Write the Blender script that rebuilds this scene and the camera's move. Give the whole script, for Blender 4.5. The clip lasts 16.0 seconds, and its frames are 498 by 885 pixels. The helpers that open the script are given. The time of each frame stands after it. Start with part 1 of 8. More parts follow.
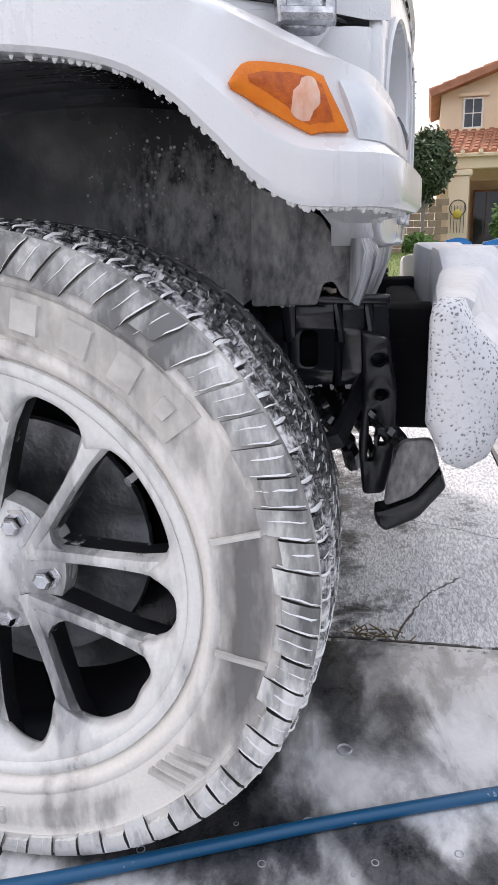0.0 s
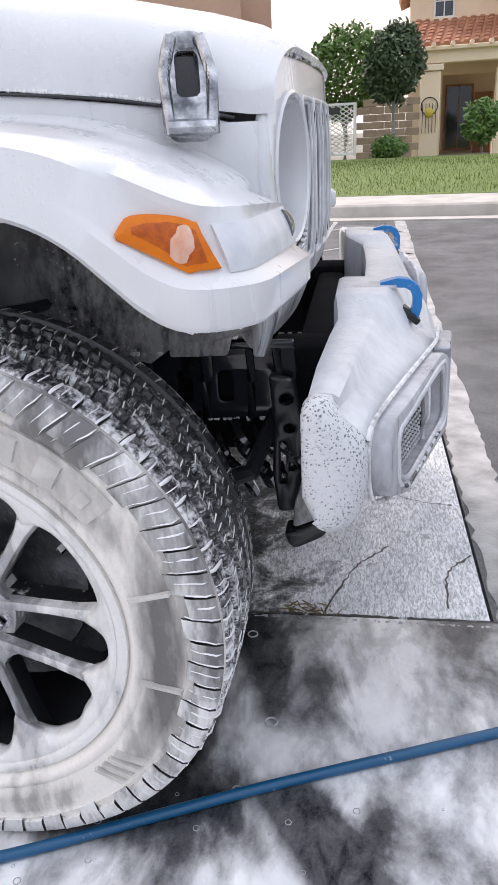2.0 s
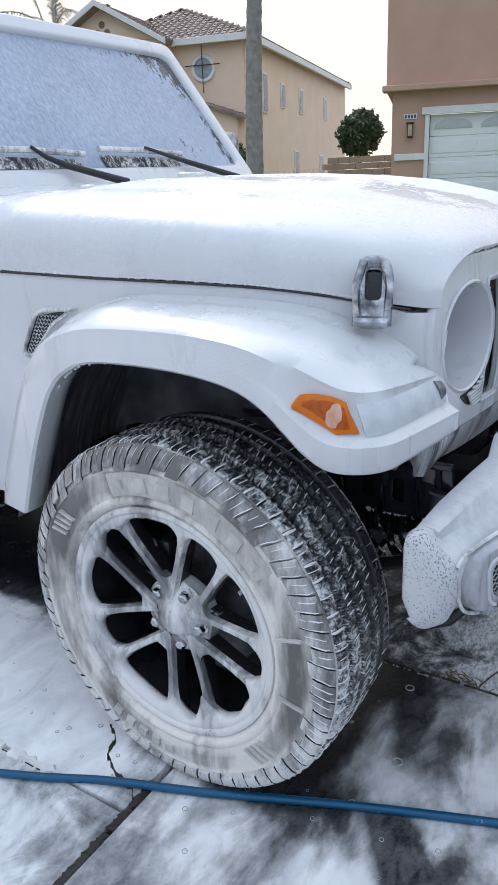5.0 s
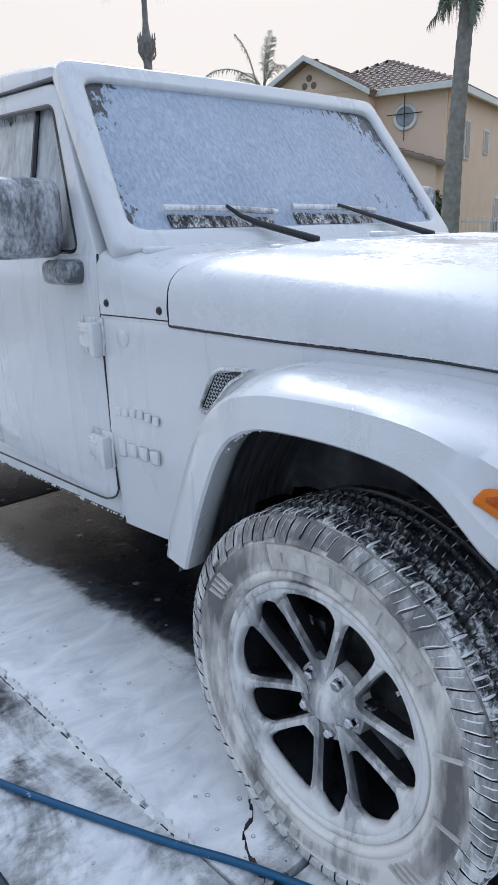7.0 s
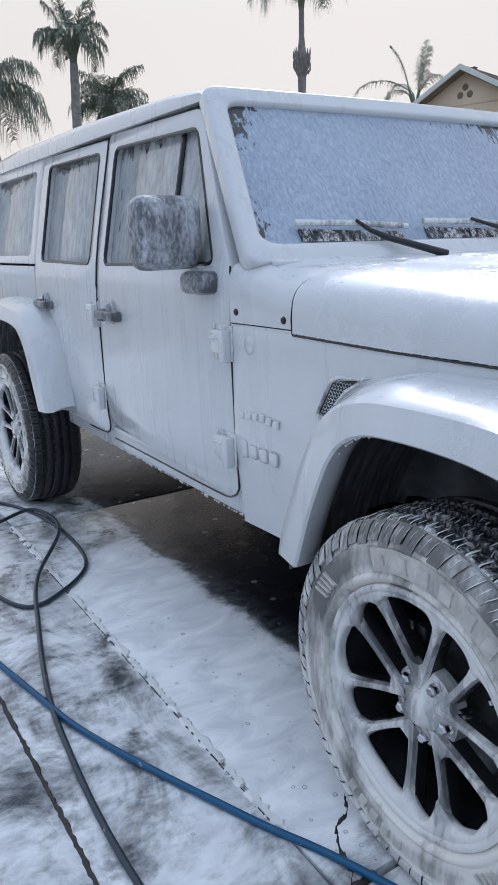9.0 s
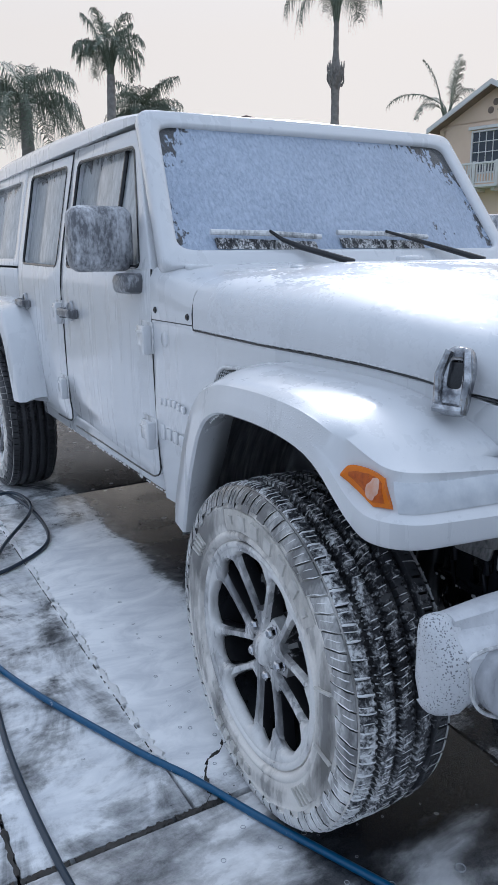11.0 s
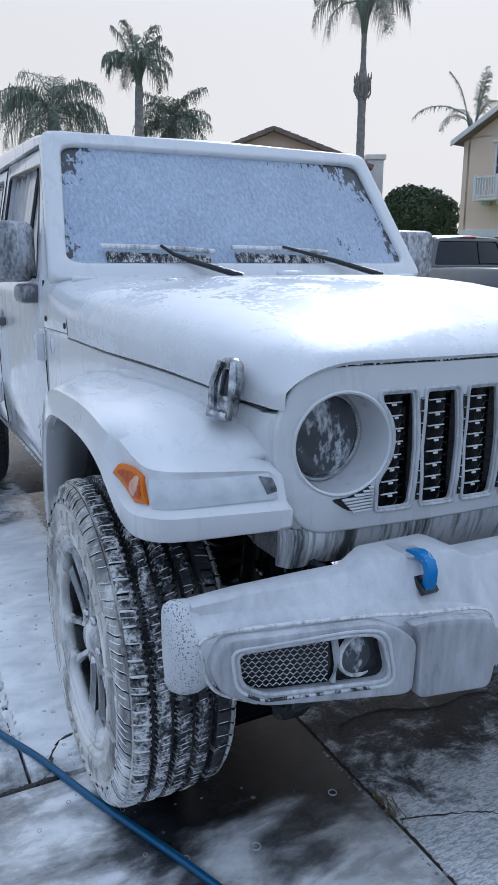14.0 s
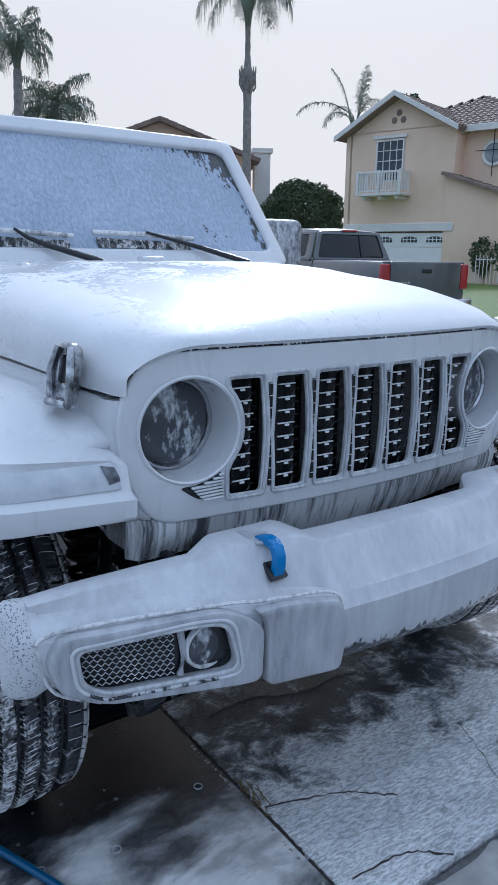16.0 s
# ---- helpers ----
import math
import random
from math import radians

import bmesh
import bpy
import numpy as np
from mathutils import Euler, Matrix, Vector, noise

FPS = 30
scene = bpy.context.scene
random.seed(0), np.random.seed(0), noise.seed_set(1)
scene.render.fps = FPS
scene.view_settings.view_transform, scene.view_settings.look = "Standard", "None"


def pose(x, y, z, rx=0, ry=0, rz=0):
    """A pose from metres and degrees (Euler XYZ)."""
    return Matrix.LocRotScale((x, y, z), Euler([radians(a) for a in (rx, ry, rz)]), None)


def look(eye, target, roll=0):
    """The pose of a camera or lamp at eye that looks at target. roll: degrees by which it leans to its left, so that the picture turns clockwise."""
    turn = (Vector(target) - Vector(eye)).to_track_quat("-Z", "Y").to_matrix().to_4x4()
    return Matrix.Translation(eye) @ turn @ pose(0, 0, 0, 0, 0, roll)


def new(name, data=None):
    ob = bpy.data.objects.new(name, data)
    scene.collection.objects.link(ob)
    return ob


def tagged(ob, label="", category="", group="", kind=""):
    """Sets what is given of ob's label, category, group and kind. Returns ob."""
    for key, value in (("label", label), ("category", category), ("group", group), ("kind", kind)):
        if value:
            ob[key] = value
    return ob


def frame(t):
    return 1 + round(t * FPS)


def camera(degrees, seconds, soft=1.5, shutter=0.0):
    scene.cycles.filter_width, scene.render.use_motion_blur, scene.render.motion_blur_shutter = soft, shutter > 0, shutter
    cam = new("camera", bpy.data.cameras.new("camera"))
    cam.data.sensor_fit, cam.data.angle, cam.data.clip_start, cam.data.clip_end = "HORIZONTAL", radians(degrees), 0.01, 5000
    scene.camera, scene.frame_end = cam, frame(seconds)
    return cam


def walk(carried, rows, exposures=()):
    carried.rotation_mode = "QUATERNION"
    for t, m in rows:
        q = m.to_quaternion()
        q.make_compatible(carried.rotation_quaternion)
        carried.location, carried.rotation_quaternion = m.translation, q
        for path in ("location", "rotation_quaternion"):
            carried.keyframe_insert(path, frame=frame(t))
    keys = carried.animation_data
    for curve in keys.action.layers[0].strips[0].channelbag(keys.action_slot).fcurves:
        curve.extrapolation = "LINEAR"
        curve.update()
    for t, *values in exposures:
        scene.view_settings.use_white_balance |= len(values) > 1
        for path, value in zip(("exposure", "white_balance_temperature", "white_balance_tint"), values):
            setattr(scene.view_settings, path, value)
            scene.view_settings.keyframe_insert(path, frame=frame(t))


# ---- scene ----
cam = camera(37.4, 16.0)
PATH = [
    (0, (0.462, -1.643, 0.782), (0.11, 0.253, 0.252), -1.1),
    (0.5, (0.474, -1.64, 0.782), (0.185, 0.261, 0.233), -1.2),
    (1, (0.49, -1.601, 0.784), (0.232, 0.289, 0.182), -1.7),
    (1.5, (0.515, -1.591, 0.868), (0.253, 0.273, 0.191), -2.3),
    (2, (0.576, -1.702, 1.014), (0.283, 0.123, 0.25), -3.0),
    (2.5, (0.704, -1.8, 1.16), (0.328, -0.024, 0.321), -3.5),
    (3, (0.83, -1.877, 1.235), (0.349, -0.133, 0.383), -3.6),
    (3.5, (0.861, -1.98, 1.271), (0.267, -0.258, 0.445), -3.5),
    (3.7, (0.867, -2.009, 1.277), (0.224, -0.294, 0.474), -3.4),
    (5.8, (0.905, -1.867, 1.304), (-0.322, -0.421, 0.669), -1.5),
    (6, (0.887, -1.86, 1.317), (-0.372, -0.439, 0.691), -1.3),
    (6.5, (0.869, -1.858, 1.324), (-0.472, -0.497, 0.733), -1.6),
    (7, (0.845, -1.853, 1.327), (-0.566, -0.552, 0.764), -1.8),
    (7.5, (0.831, -1.856, 1.326), (-0.651, -0.626, 0.785), -2.1),
    (8, (0.817, -1.868, 1.329), (-0.729, -0.714, 0.8), -2.1),
    (8.2, (0.823, -1.872, 1.333), (-0.747, -0.752, 0.806), -2.1),
    (10.3, (1.251, -1.773, 1.332), (-0.433, -0.827, 0.815), -0.8),
    (10.5, (1.291, -1.74, 1.325), (-0.396, -0.795, 0.814), -0.7),
    (11, (1.358, -1.691, 1.318), (-0.329, -0.741, 0.818), -0.6),
    (11.5, (1.402, -1.664, 1.324), (-0.285, -0.709, 0.834), -0.4),
    (12, (1.439, -1.659, 1.327), (-0.252, -0.707, 0.844), -0.2),
    (12.5, (1.52, -1.654, 1.325), (-0.183, -0.721, 0.847), 0.0),
    (13, (1.634, -1.597, 1.334), (-0.086, -0.697, 0.855), 0.1),
    (13.5, (1.676, -1.425, 1.334), (-0.056, -0.547, 0.854), 0.1),
    (14, (1.702, -1.314, 1.333), (-0.028, -0.431, 0.855), 0.1),
    (14.5, (1.712, -1.276, 1.335), (0.001, -0.354, 0.862), -0.1),
    (15, (1.714, -1.25, 1.332), (0.043, -0.256, 0.861), 0.1),
    (15.5, (1.717, -1.228, 1.326), (0.096, -0.158, 0.849), 0.3),
    (16, (1.719, -1.206, 1.311), (0.139, -0.085, 0.817), 0.7),
]
EXPOSURES = [(0.0, 0.54, 6950, 20), (1.5, 0.54, 6900, 20), (3.5, 0.32, 6450, 16), (7.0, -0.16, 5850, 13), (11.0, -0.30, 5800, 13), (16.0, -0.30, 5380, 12)]
walk(cam, [(t, look(eye, target, roll)) for t, eye, target, roll in PATH], EXPOSURES)
# ------------------------------------------------------------------ world and light
SUN_AZ, SUN_EL = 139.0, 38.0
world = bpy.data.worlds.new("world")
scene.world = world
world.use_nodes = True
wn, wl = world.node_tree.nodes, world.node_tree.links
bg = wn["Background"]
sky = wn.new("ShaderNodeTexSky")
sky.sky_type, sky.sun_disc = 'NISHITA', False
sky.sun_elevation, sky.sun_rotation = radians(SUN_EL), radians(90 - SUN_AZ)
sky.air_density, sky.dust_density, sky.ozone_density = 1.0, 2.0, 1.0
# an evenly hazy sky: white at the horizon, brighter and cooler overhead
geo = wn.new("ShaderNodeTexCoord")
sep = wn.new("ShaderNodeSeparateXYZ")
wl.new(geo.outputs["Generated"], sep.inputs[0])
rise = wn.new("ShaderNodeMapRange")
rise.inputs["From Min"].default_value, rise.inputs["From Max"].default_value = 0.25, 0.95
wl.new(sep.outputs[2], rise.inputs["Value"])
grade = wn.new("ShaderNodeMixRGB")
grade.inputs[2].default_value = (11.4, 13.1, 15.0, 1)
wl.new(rise.outputs[0], grade.inputs[0])
away = wn.new("ShaderNodeVectorMath")
away.operation = 'DOT_PRODUCT'
wl.new(geo.outputs["Generated"], away.inputs[0])
away.inputs[1].default_value = (math.cos(radians(SUN_AZ)) * math.cos(radians(SUN_EL)), math.sin(radians(SUN_AZ)) * math.cos(radians(SUN_EL)), math.sin(radians(SUN_EL)))
warm = wn.new("ShaderNodeMapRange")
for socket, value in (("From Min", 0.0), ("From Max", 0.70), ("To Min", 0.0), ("To Max", 1.0)):
    warm.inputs[socket].default_value = value
wl.new(away.outputs["Value"], warm.inputs["Value"])
rim = wn.new("ShaderNodeMixRGB")
rim.inputs[1].default_value = (8.3, 9.6, 11.1, 1)
rim.inputs[2].default_value = (11.6, 10.5, 9.0, 1)
wl.new(warm.outputs[0], rim.inputs[0])
wl.new(rim.outputs[0], grade.inputs[1])
haze = wn.new("ShaderNodeMixRGB")
haze.inputs[0].default_value = 0.94
wl.new(sky.outputs[0], haze.inputs[1])
wl.new(grade.outputs[0], haze.inputs[2])
# forward scatter: the haze is brighter round the hidden sun and dimmer behind the viewer
glow = wn.new("ShaderNodeMapRange")
for socket, value in (("From Min", -1.0), ("From Max", 1.0), ("To Min", 0.80), ("To Max", 1.09)):
    glow.inputs[socket].default_value = value
wl.new(away.outputs["Value"], glow.inputs["Value"])
spread = wn.new("ShaderNodeVectorMath")
spread.operation = 'SCALE'
wl.new(haze.outputs[0], spread.inputs[0])
wl.new(glow.outputs[0], spread.inputs["Scale"])
wl.new(spread.outputs[0], bg.inputs[0])
bg.inputs[1].default_value = 0.088
sun_data = bpy.data.lights.new("sun", 'SUN')
sun_data.energy, sun_data.angle, sun_data.color = 2.5, radians(12), (1.0, 0.975, 0.95)
sun = new("sun", sun_data)
saz, sel = radians(SUN_AZ), radians(SUN_EL)
sun.matrix_world = look((20 * math.cos(saz) * math.cos(sel), 20 * math.sin(saz) * math.cos(sel), 20 * math.sin(sel)), (0, 0, 0))


# ------------------------------------------------------------------ materials
class Nodes:
    """A small builder for one node material."""

    def __init__(self, name, rough=0.5, metal=0.0, coat=0.0, spec=0.5):
        self.mat = bpy.data.materials.new(name)
        self.mat.use_nodes = True
        self.tree = self.mat.node_tree
        self.bsdf = self.tree.nodes["Principled BSDF"]
        self.put("Roughness", rough)
        self.put("Metallic", metal)
        self.put("Coat Weight", coat)
        self.put("Specular IOR Level", spec)
        self.coord = self.tree.nodes.new("ShaderNodeTexCoord")

    def node(self, kind, **props):
        n = self.tree.nodes.new(kind)
        for key, value in props.items():
            setattr(n, key, value)
        return n

    def put(self, socket, value):
        if isinstance(value, bpy.types.NodeSocket):
            self.tree.links.new(value, self.bsdf.inputs[socket])
        else:
            self.bsdf.inputs[socket].default_value = value

    def link(self, a, b):
        self.tree.links.new(a, b)

    def space(self, scale=(1, 1, 1), generated=False, rot=(0, 0, 0)):
        m = self.node("ShaderNodeMapping")
        m.inputs["Scale"].default_value = scale
        m.inputs["Rotation"].default_value = rot
        self.link(self.coord.outputs["Generated" if generated else "Object"], m.inputs[0])
        return m.outputs[0]

    def noise(self, scale, detail=4.0, rough=0.55, vec=None, warp=0.0):
        n = self.node("ShaderNodeTexNoise")
        n.inputs["Scale"].default_value = scale
        n.inputs["Detail"].default_value = detail
        n.inputs["Roughness"].default_value = rough
        n.inputs["Distortion"].default_value = warp
        self.link(vec or self.coord.outputs["Object"], n.inputs["Vector"])
        return n.outputs["Fac"]

    def voronoi(self, scale, vec=None, feature='F1', rand=1.0):
        n = self.node("ShaderNodeTexVoronoi", feature=feature)
        n.inputs["Scale"].default_value = scale
        n.inputs["Randomness"].default_value = rand
        self.link(vec or self.coord.outputs["Object"], n.inputs["Vector"])
        return n.outputs["Distance"]

    def ramp(self, fac, stops):
        r = self.node("ShaderNodeValToRGB")
        e = r.color_ramp.elements
        while len(e) < len(stops):
            e.new(0.5)
        for el, (p, c) in zip(e, stops):
            el.position = p
            el.color = (*c, 1) if isinstance(c, tuple) else (c, c, c, 1)
        self.link(fac, r.inputs[0])
        return r.outputs[0]

    def mix(self, fac, a, b, blend='MIX'):
        m = self.node("ShaderNodeMixRGB", blend_type=blend)
        for i, v in enumerate((fac, a, b)):
            if isinstance(v, bpy.types.NodeSocket):
                self.link(v, m.inputs[i])
            else:
                m.inputs[i].default_value = v if i == 0 else ((*v, 1) if isinstance(v, tuple) else (v, v, v, 1))
        return m.outputs[0]

    def math(self, op, a, b=0.0, clamp=False):
        m = self.node("ShaderNodeMath", operation=op, use_clamp=clamp)
        for i, v in enumerate((a, b)):
            if isinstance(v, bpy.types.NodeSocket):
                self.link(v, m.inputs[i])
            else:
                m.inputs[i].default_value = v
        return m.outputs[0]

    def bump(self, height, strength=0.3, dist=0.01):
        b = self.node("ShaderNodeBump")
        b.inputs["Strength"].default_value = strength
        b.inputs["Distance"].default_value = dist
        self.link(height, b.inputs["Height"])
        self.put("Normal", b.outputs[0])
        return b.outputs[0]

    def axis(self, which, source="Object"):
        s = self.node("ShaderNodeSeparateXYZ")
        self.link(self.coord.outputs[source], s.inputs[0])
        return s.outputs[which]

    def random(self):
        return self.node("ShaderNodeObjectInfo").outputs["Random"]


def simple(name, a, b, scale=8.0, rough=0.5, metal=0.0, coat=0.0, bump=0.1, fine=60.0, spec=0.5):
    """Two tones mixed by noise, with a fine bump."""
    k = Nodes(name, rough, metal, coat, spec)
    k.put("Base Color", k.mix(k.ramp(k.noise(scale), [(0.3, 0.0), (0.7, 1.0)]), a, b))
    if bump:
        k.bump(k.noise(fine, 3.0), bump, 0.004)
    return k.mat


FOAM = (0.80, 0.80, 0.80)


def foam_over(name, under, cover, stretch=(1, 1, 1), scale=9.0, soft=0.12, rough=0.35, film=0.0, foam=FOAM, fine=90.0, under_rough=0.3):
    """A surface half hidden by soap foam: under shows where the foam has run off. cover: 0 bare to 1 all foam."""
    k = Nodes(name, rough)
    v = k.space(stretch)
    n = k.mix(0.45, k.noise(scale, 5.0, 0.62, v), k.noise(scale * 5.1, 4.0, 0.6, v))
    mask = k.ramp(n, [(0.62 - 0.5 * cover - soft / 2 + 0.13, film), (0.62 - 0.5 * cover + soft / 2 + 0.13, 1.0)])
    grain = k.ramp(k.noise(fine, 3.0), [(0.3, 0.92), (0.7, 1.0)])
    k.put("Base Color", k.mix(mask, under, k.mix(1.0, foam, grain, 'MULTIPLY')))
    k.put("Roughness", k.mix(mask, under_rough, rough + 0.15))
    k.bump(k.mix(0.3, mask, k.noise(fine, 3.0)), 0.35, 0.004)
    return k.mat


def paint_material(name="foamed white paint", rinsed=False):
    """White car paint under a thin, running film of soap. rinsed: water stands on it in sharp-edged sheets."""
    k = Nodes(name, 0.28, 0.0, 0.8)
    if rinsed:
        sheet = k.mix(0.3, k.noise(4.2, 7.0, 0.62), k.noise(60.0, 3.0, 0.6))
        sheet = k.math('SUBTRACT', sheet, k.math('MULTIPLY', k.ramp(k.axis(1), [(0.0, 0.0), (0.30, 1.0)]), 0.34))
        k.put("Coat Roughness", k.ramp(sheet, [(0.46, 0.40), (0.50, 0.05)]))
        k.put("Coat Weight", k.ramp(sheet, [(0.46, 0.1), (0.50, 0.38)]))
    else:
        k.put("Coat Roughness", 0.10)
    run = k.noise(13.0, 5.0, 0.6, k.space((1.0, 1.0, 0.12)))
    big = k.noise(2.2, 3.0)
    tone = k.mix(k.ramp(run, [(0.35, 0.0), (0.75, 1.0)]), (0.655, 0.665, 0.68), (0.725, 0.732, 0.742))
    k.put("Base Color", k.mix(k.ramp(big, [(0.35, 0.1), (0.7, 0.75)]), tone, (0.69, 0.697, 0.71)))
    k.put("Roughness", k.ramp(sheet, [(0.46, 0.55), (0.50, 0.24)]) if rinsed else k.ramp(run, [(0.3, 0.20), (0.7, 0.42)]))
    bubbles = k.voronoi(420.0)
    drops = k.ramp(k.voronoi(130.0), [(0.0, 1.0), (0.22, 0.75), (0.30, 0.0)])
    wet = k.math('MULTIPLY', drops, k.ramp(k.noise(3.1, 3.0), [(0.45, 0.0), (0.62, 1.0)]))
    relief = k.mix(0.45, run, k.ramp(bubbles, [(0.0, 1.0), (0.35, 0.4)]))
    k.bump(k.mix(0.45, relief, wet), 0.34, 0.004)
    return k.mat


def glass_material(name, bare, stretch, cover, droplet=34.0, frame=None, bump=0.55):
    """Dark window glass seen through a lumpy film of foam.
    frame: (half width, lower and upper z) towards whose edges the film breaks up into bare spots."""
    k = Nodes(name, 0.2, 0.0, 0.5)
    v = k.space(stretch)
    lumps = k.noise(droplet, 4.0, 0.6, v, 0.4)
    soft = k.noise(4.0, 3.0)
    base = k.ramp(k.mix(0.3, lumps, soft), [(0.32, bare[0]), (0.5, bare[1]), (0.68, bare[2])])
    field = k.mix(0.5, k.noise(droplet * 0.55, 4.0, 0.6, v), k.noise(1.6, 2.0))
    if frame:
        half_w, z0, z1 = frame
        z = k.axis(2)
        across = k.math('ADD', k.math('ABSOLUTE', k.axis(1)), k.math('MULTIPLY', z, 0.135))
        rim = k.math('MAXIMUM', k.math('SUBTRACT', across, half_w + 0.135 * z0 - 0.10), k.math('SUBTRACT', z, z1 - 0.06))
        corner = k.math('ADD', k.math('SUBTRACT', across, half_w + 0.135 * z0 - 0.16), k.math('SUBTRACT', z, z1 - 0.16))
        rim = k.math('MAXIMUM', k.math('MULTIPLY', rim, 1.1), k.math('MULTIPLY', corner, 0.8))
        field = k.math('SUBTRACT', field, k.math('MAXIMUM', k.math('MULTIPLY', rim, 1.6), 0.0))
    holes = k.ramp(field, [(cover - 0.02, 1.0), (cover + 0.02, 0.0)])
    k.put("Base Color", k.mix(holes, base, (0.02, 0.022, 0.026)))
    k.put("Roughness", k.mix(holes, 0.38, 0.06))
    k.bump(lumps, bump, 0.006)
    return k.mat


def pitted_foam(name, under, scale):
    """White foam pitted by small dark spots where bubbles have burst, denser in patches."""
    k = Nodes(name, 0.4)
    d = k.voronoi(scale, k.mix(0.012, k.coord.outputs["Object"], k.node("ShaderNodeTexNoise").outputs["Color"]))
    size = k.ramp(k.noise(9.0, 4.0, 0.6), [(0.32, 0.08), (0.66, 0.38)])
    size = k.math('SUBTRACT', size, k.ramp(k.math('ABSOLUTE', k.axis(1)), [(0.805, 0.40), (0.858, 0.0)]))
    spot = k.math('LESS_THAN', d, size)
    rim = k.math('LESS_THAN', d, k.math('ADD', size, 0.12))
    tone = k.mix(k.noise(14.0, 4.0), (0.56, 0.57, 0.59), (0.68, 0.69, 0.71))
    k.put("Base Color", k.mix(spot, k.mix(k.math('MULTIPLY', rim, 0.35), tone, (0.42, 0.43, 0.46)), under))
    k.bump(k.mix(0.4, k.ramp(d, [(0.0, 0.0), (0.45, 1.0)]), k.noise(120.0, 3.0)), 0.5, 0.004)
    return k.mat


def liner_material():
    """Arch plastic, black ahead and blue-grey behind the wheel: fine specks of suds on top, a run-down curtain of suds
    on the wall below.
    """
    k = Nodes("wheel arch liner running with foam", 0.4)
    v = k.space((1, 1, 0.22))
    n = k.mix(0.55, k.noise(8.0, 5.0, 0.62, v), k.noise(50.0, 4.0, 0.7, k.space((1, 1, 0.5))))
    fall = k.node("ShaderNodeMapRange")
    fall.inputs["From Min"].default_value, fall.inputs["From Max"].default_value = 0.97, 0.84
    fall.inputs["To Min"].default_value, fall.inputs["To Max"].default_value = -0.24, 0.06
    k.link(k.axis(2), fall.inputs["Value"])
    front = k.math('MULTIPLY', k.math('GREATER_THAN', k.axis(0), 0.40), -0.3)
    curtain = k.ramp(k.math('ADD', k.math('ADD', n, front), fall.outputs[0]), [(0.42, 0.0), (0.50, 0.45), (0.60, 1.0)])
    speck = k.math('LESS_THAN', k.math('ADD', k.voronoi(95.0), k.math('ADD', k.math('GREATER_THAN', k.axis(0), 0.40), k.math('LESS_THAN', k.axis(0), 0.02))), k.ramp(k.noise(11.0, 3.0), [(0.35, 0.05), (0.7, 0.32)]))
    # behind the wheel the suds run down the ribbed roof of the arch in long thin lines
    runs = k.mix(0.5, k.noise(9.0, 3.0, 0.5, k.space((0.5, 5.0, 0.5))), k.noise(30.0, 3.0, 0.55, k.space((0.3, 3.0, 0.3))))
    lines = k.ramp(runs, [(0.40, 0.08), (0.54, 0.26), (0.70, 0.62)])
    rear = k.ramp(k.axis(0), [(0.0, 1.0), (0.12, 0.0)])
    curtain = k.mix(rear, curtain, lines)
    # the base under the suds is a lighter blue-grey towards the rear
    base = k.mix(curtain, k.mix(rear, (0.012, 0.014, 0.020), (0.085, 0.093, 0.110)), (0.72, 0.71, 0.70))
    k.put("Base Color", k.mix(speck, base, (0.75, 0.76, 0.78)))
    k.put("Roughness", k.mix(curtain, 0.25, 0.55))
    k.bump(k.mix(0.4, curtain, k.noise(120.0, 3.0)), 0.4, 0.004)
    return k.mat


def wheel_foam(name, under, scale, soft, foam, shift=0.0, film=0.1, bands=(), metal=0.0):
    """Rubber or alloy that carries more suds towards its foot, where they run down to, in soft patches.
    bands: (radius, more or less suds there) from the hub outwards."""
    k = Nodes(name, 0.35, 0.0, 0.2)
    k.put("Coat Roughness", 0.15)
    v = k.space((1, 1, 0.28))
    n = k.mix(0.22, k.noise(scale, 3.0, 0.5, v), k.noise(scale * 7.0, 3.0, 0.55, v))
    n = k.math('ADD', n, k.math('MULTIPLY', k.axis(2), -0.34))
    if bands:
        x, z = k.axis(0), k.axis(2)
        r = k.math('SQRT', k.math('ADD', k.math('MULTIPLY', x, x), k.math('MULTIPLY', z, z)))
        wide = k.ramp(k.math('MULTIPLY', r, 2.0), [(2 * a, 0.5 + b) for a, b in bands])
        n = k.math('ADD', n, k.math('SUBTRACT', wide, 0.5))
    mask = k.ramp(n, [(0.46 + shift - soft, film), (0.46 + shift, 0.5), (0.46 + shift + soft, 1.0)])
    if metal:
        k.put("Metallic", k.math('MULTIPLY', k.math('SUBTRACT', 1.0, mask), metal))
    grain = k.ramp(k.noise(200.0, 3.0), [(0.3, 0.92), (0.7, 1.0)])
    k.put("Base Color", k.mix(mask, under, k.mix(1.0, foam, grain, 'MULTIPLY')))
    k.put("Roughness", k.mix(mask, 0.2, 0.32))
    k.bump(k.mix(0.5, mask, k.noise(45.0, 4.0, 0.6, v)), 0.36, 0.005)
    return k.mat


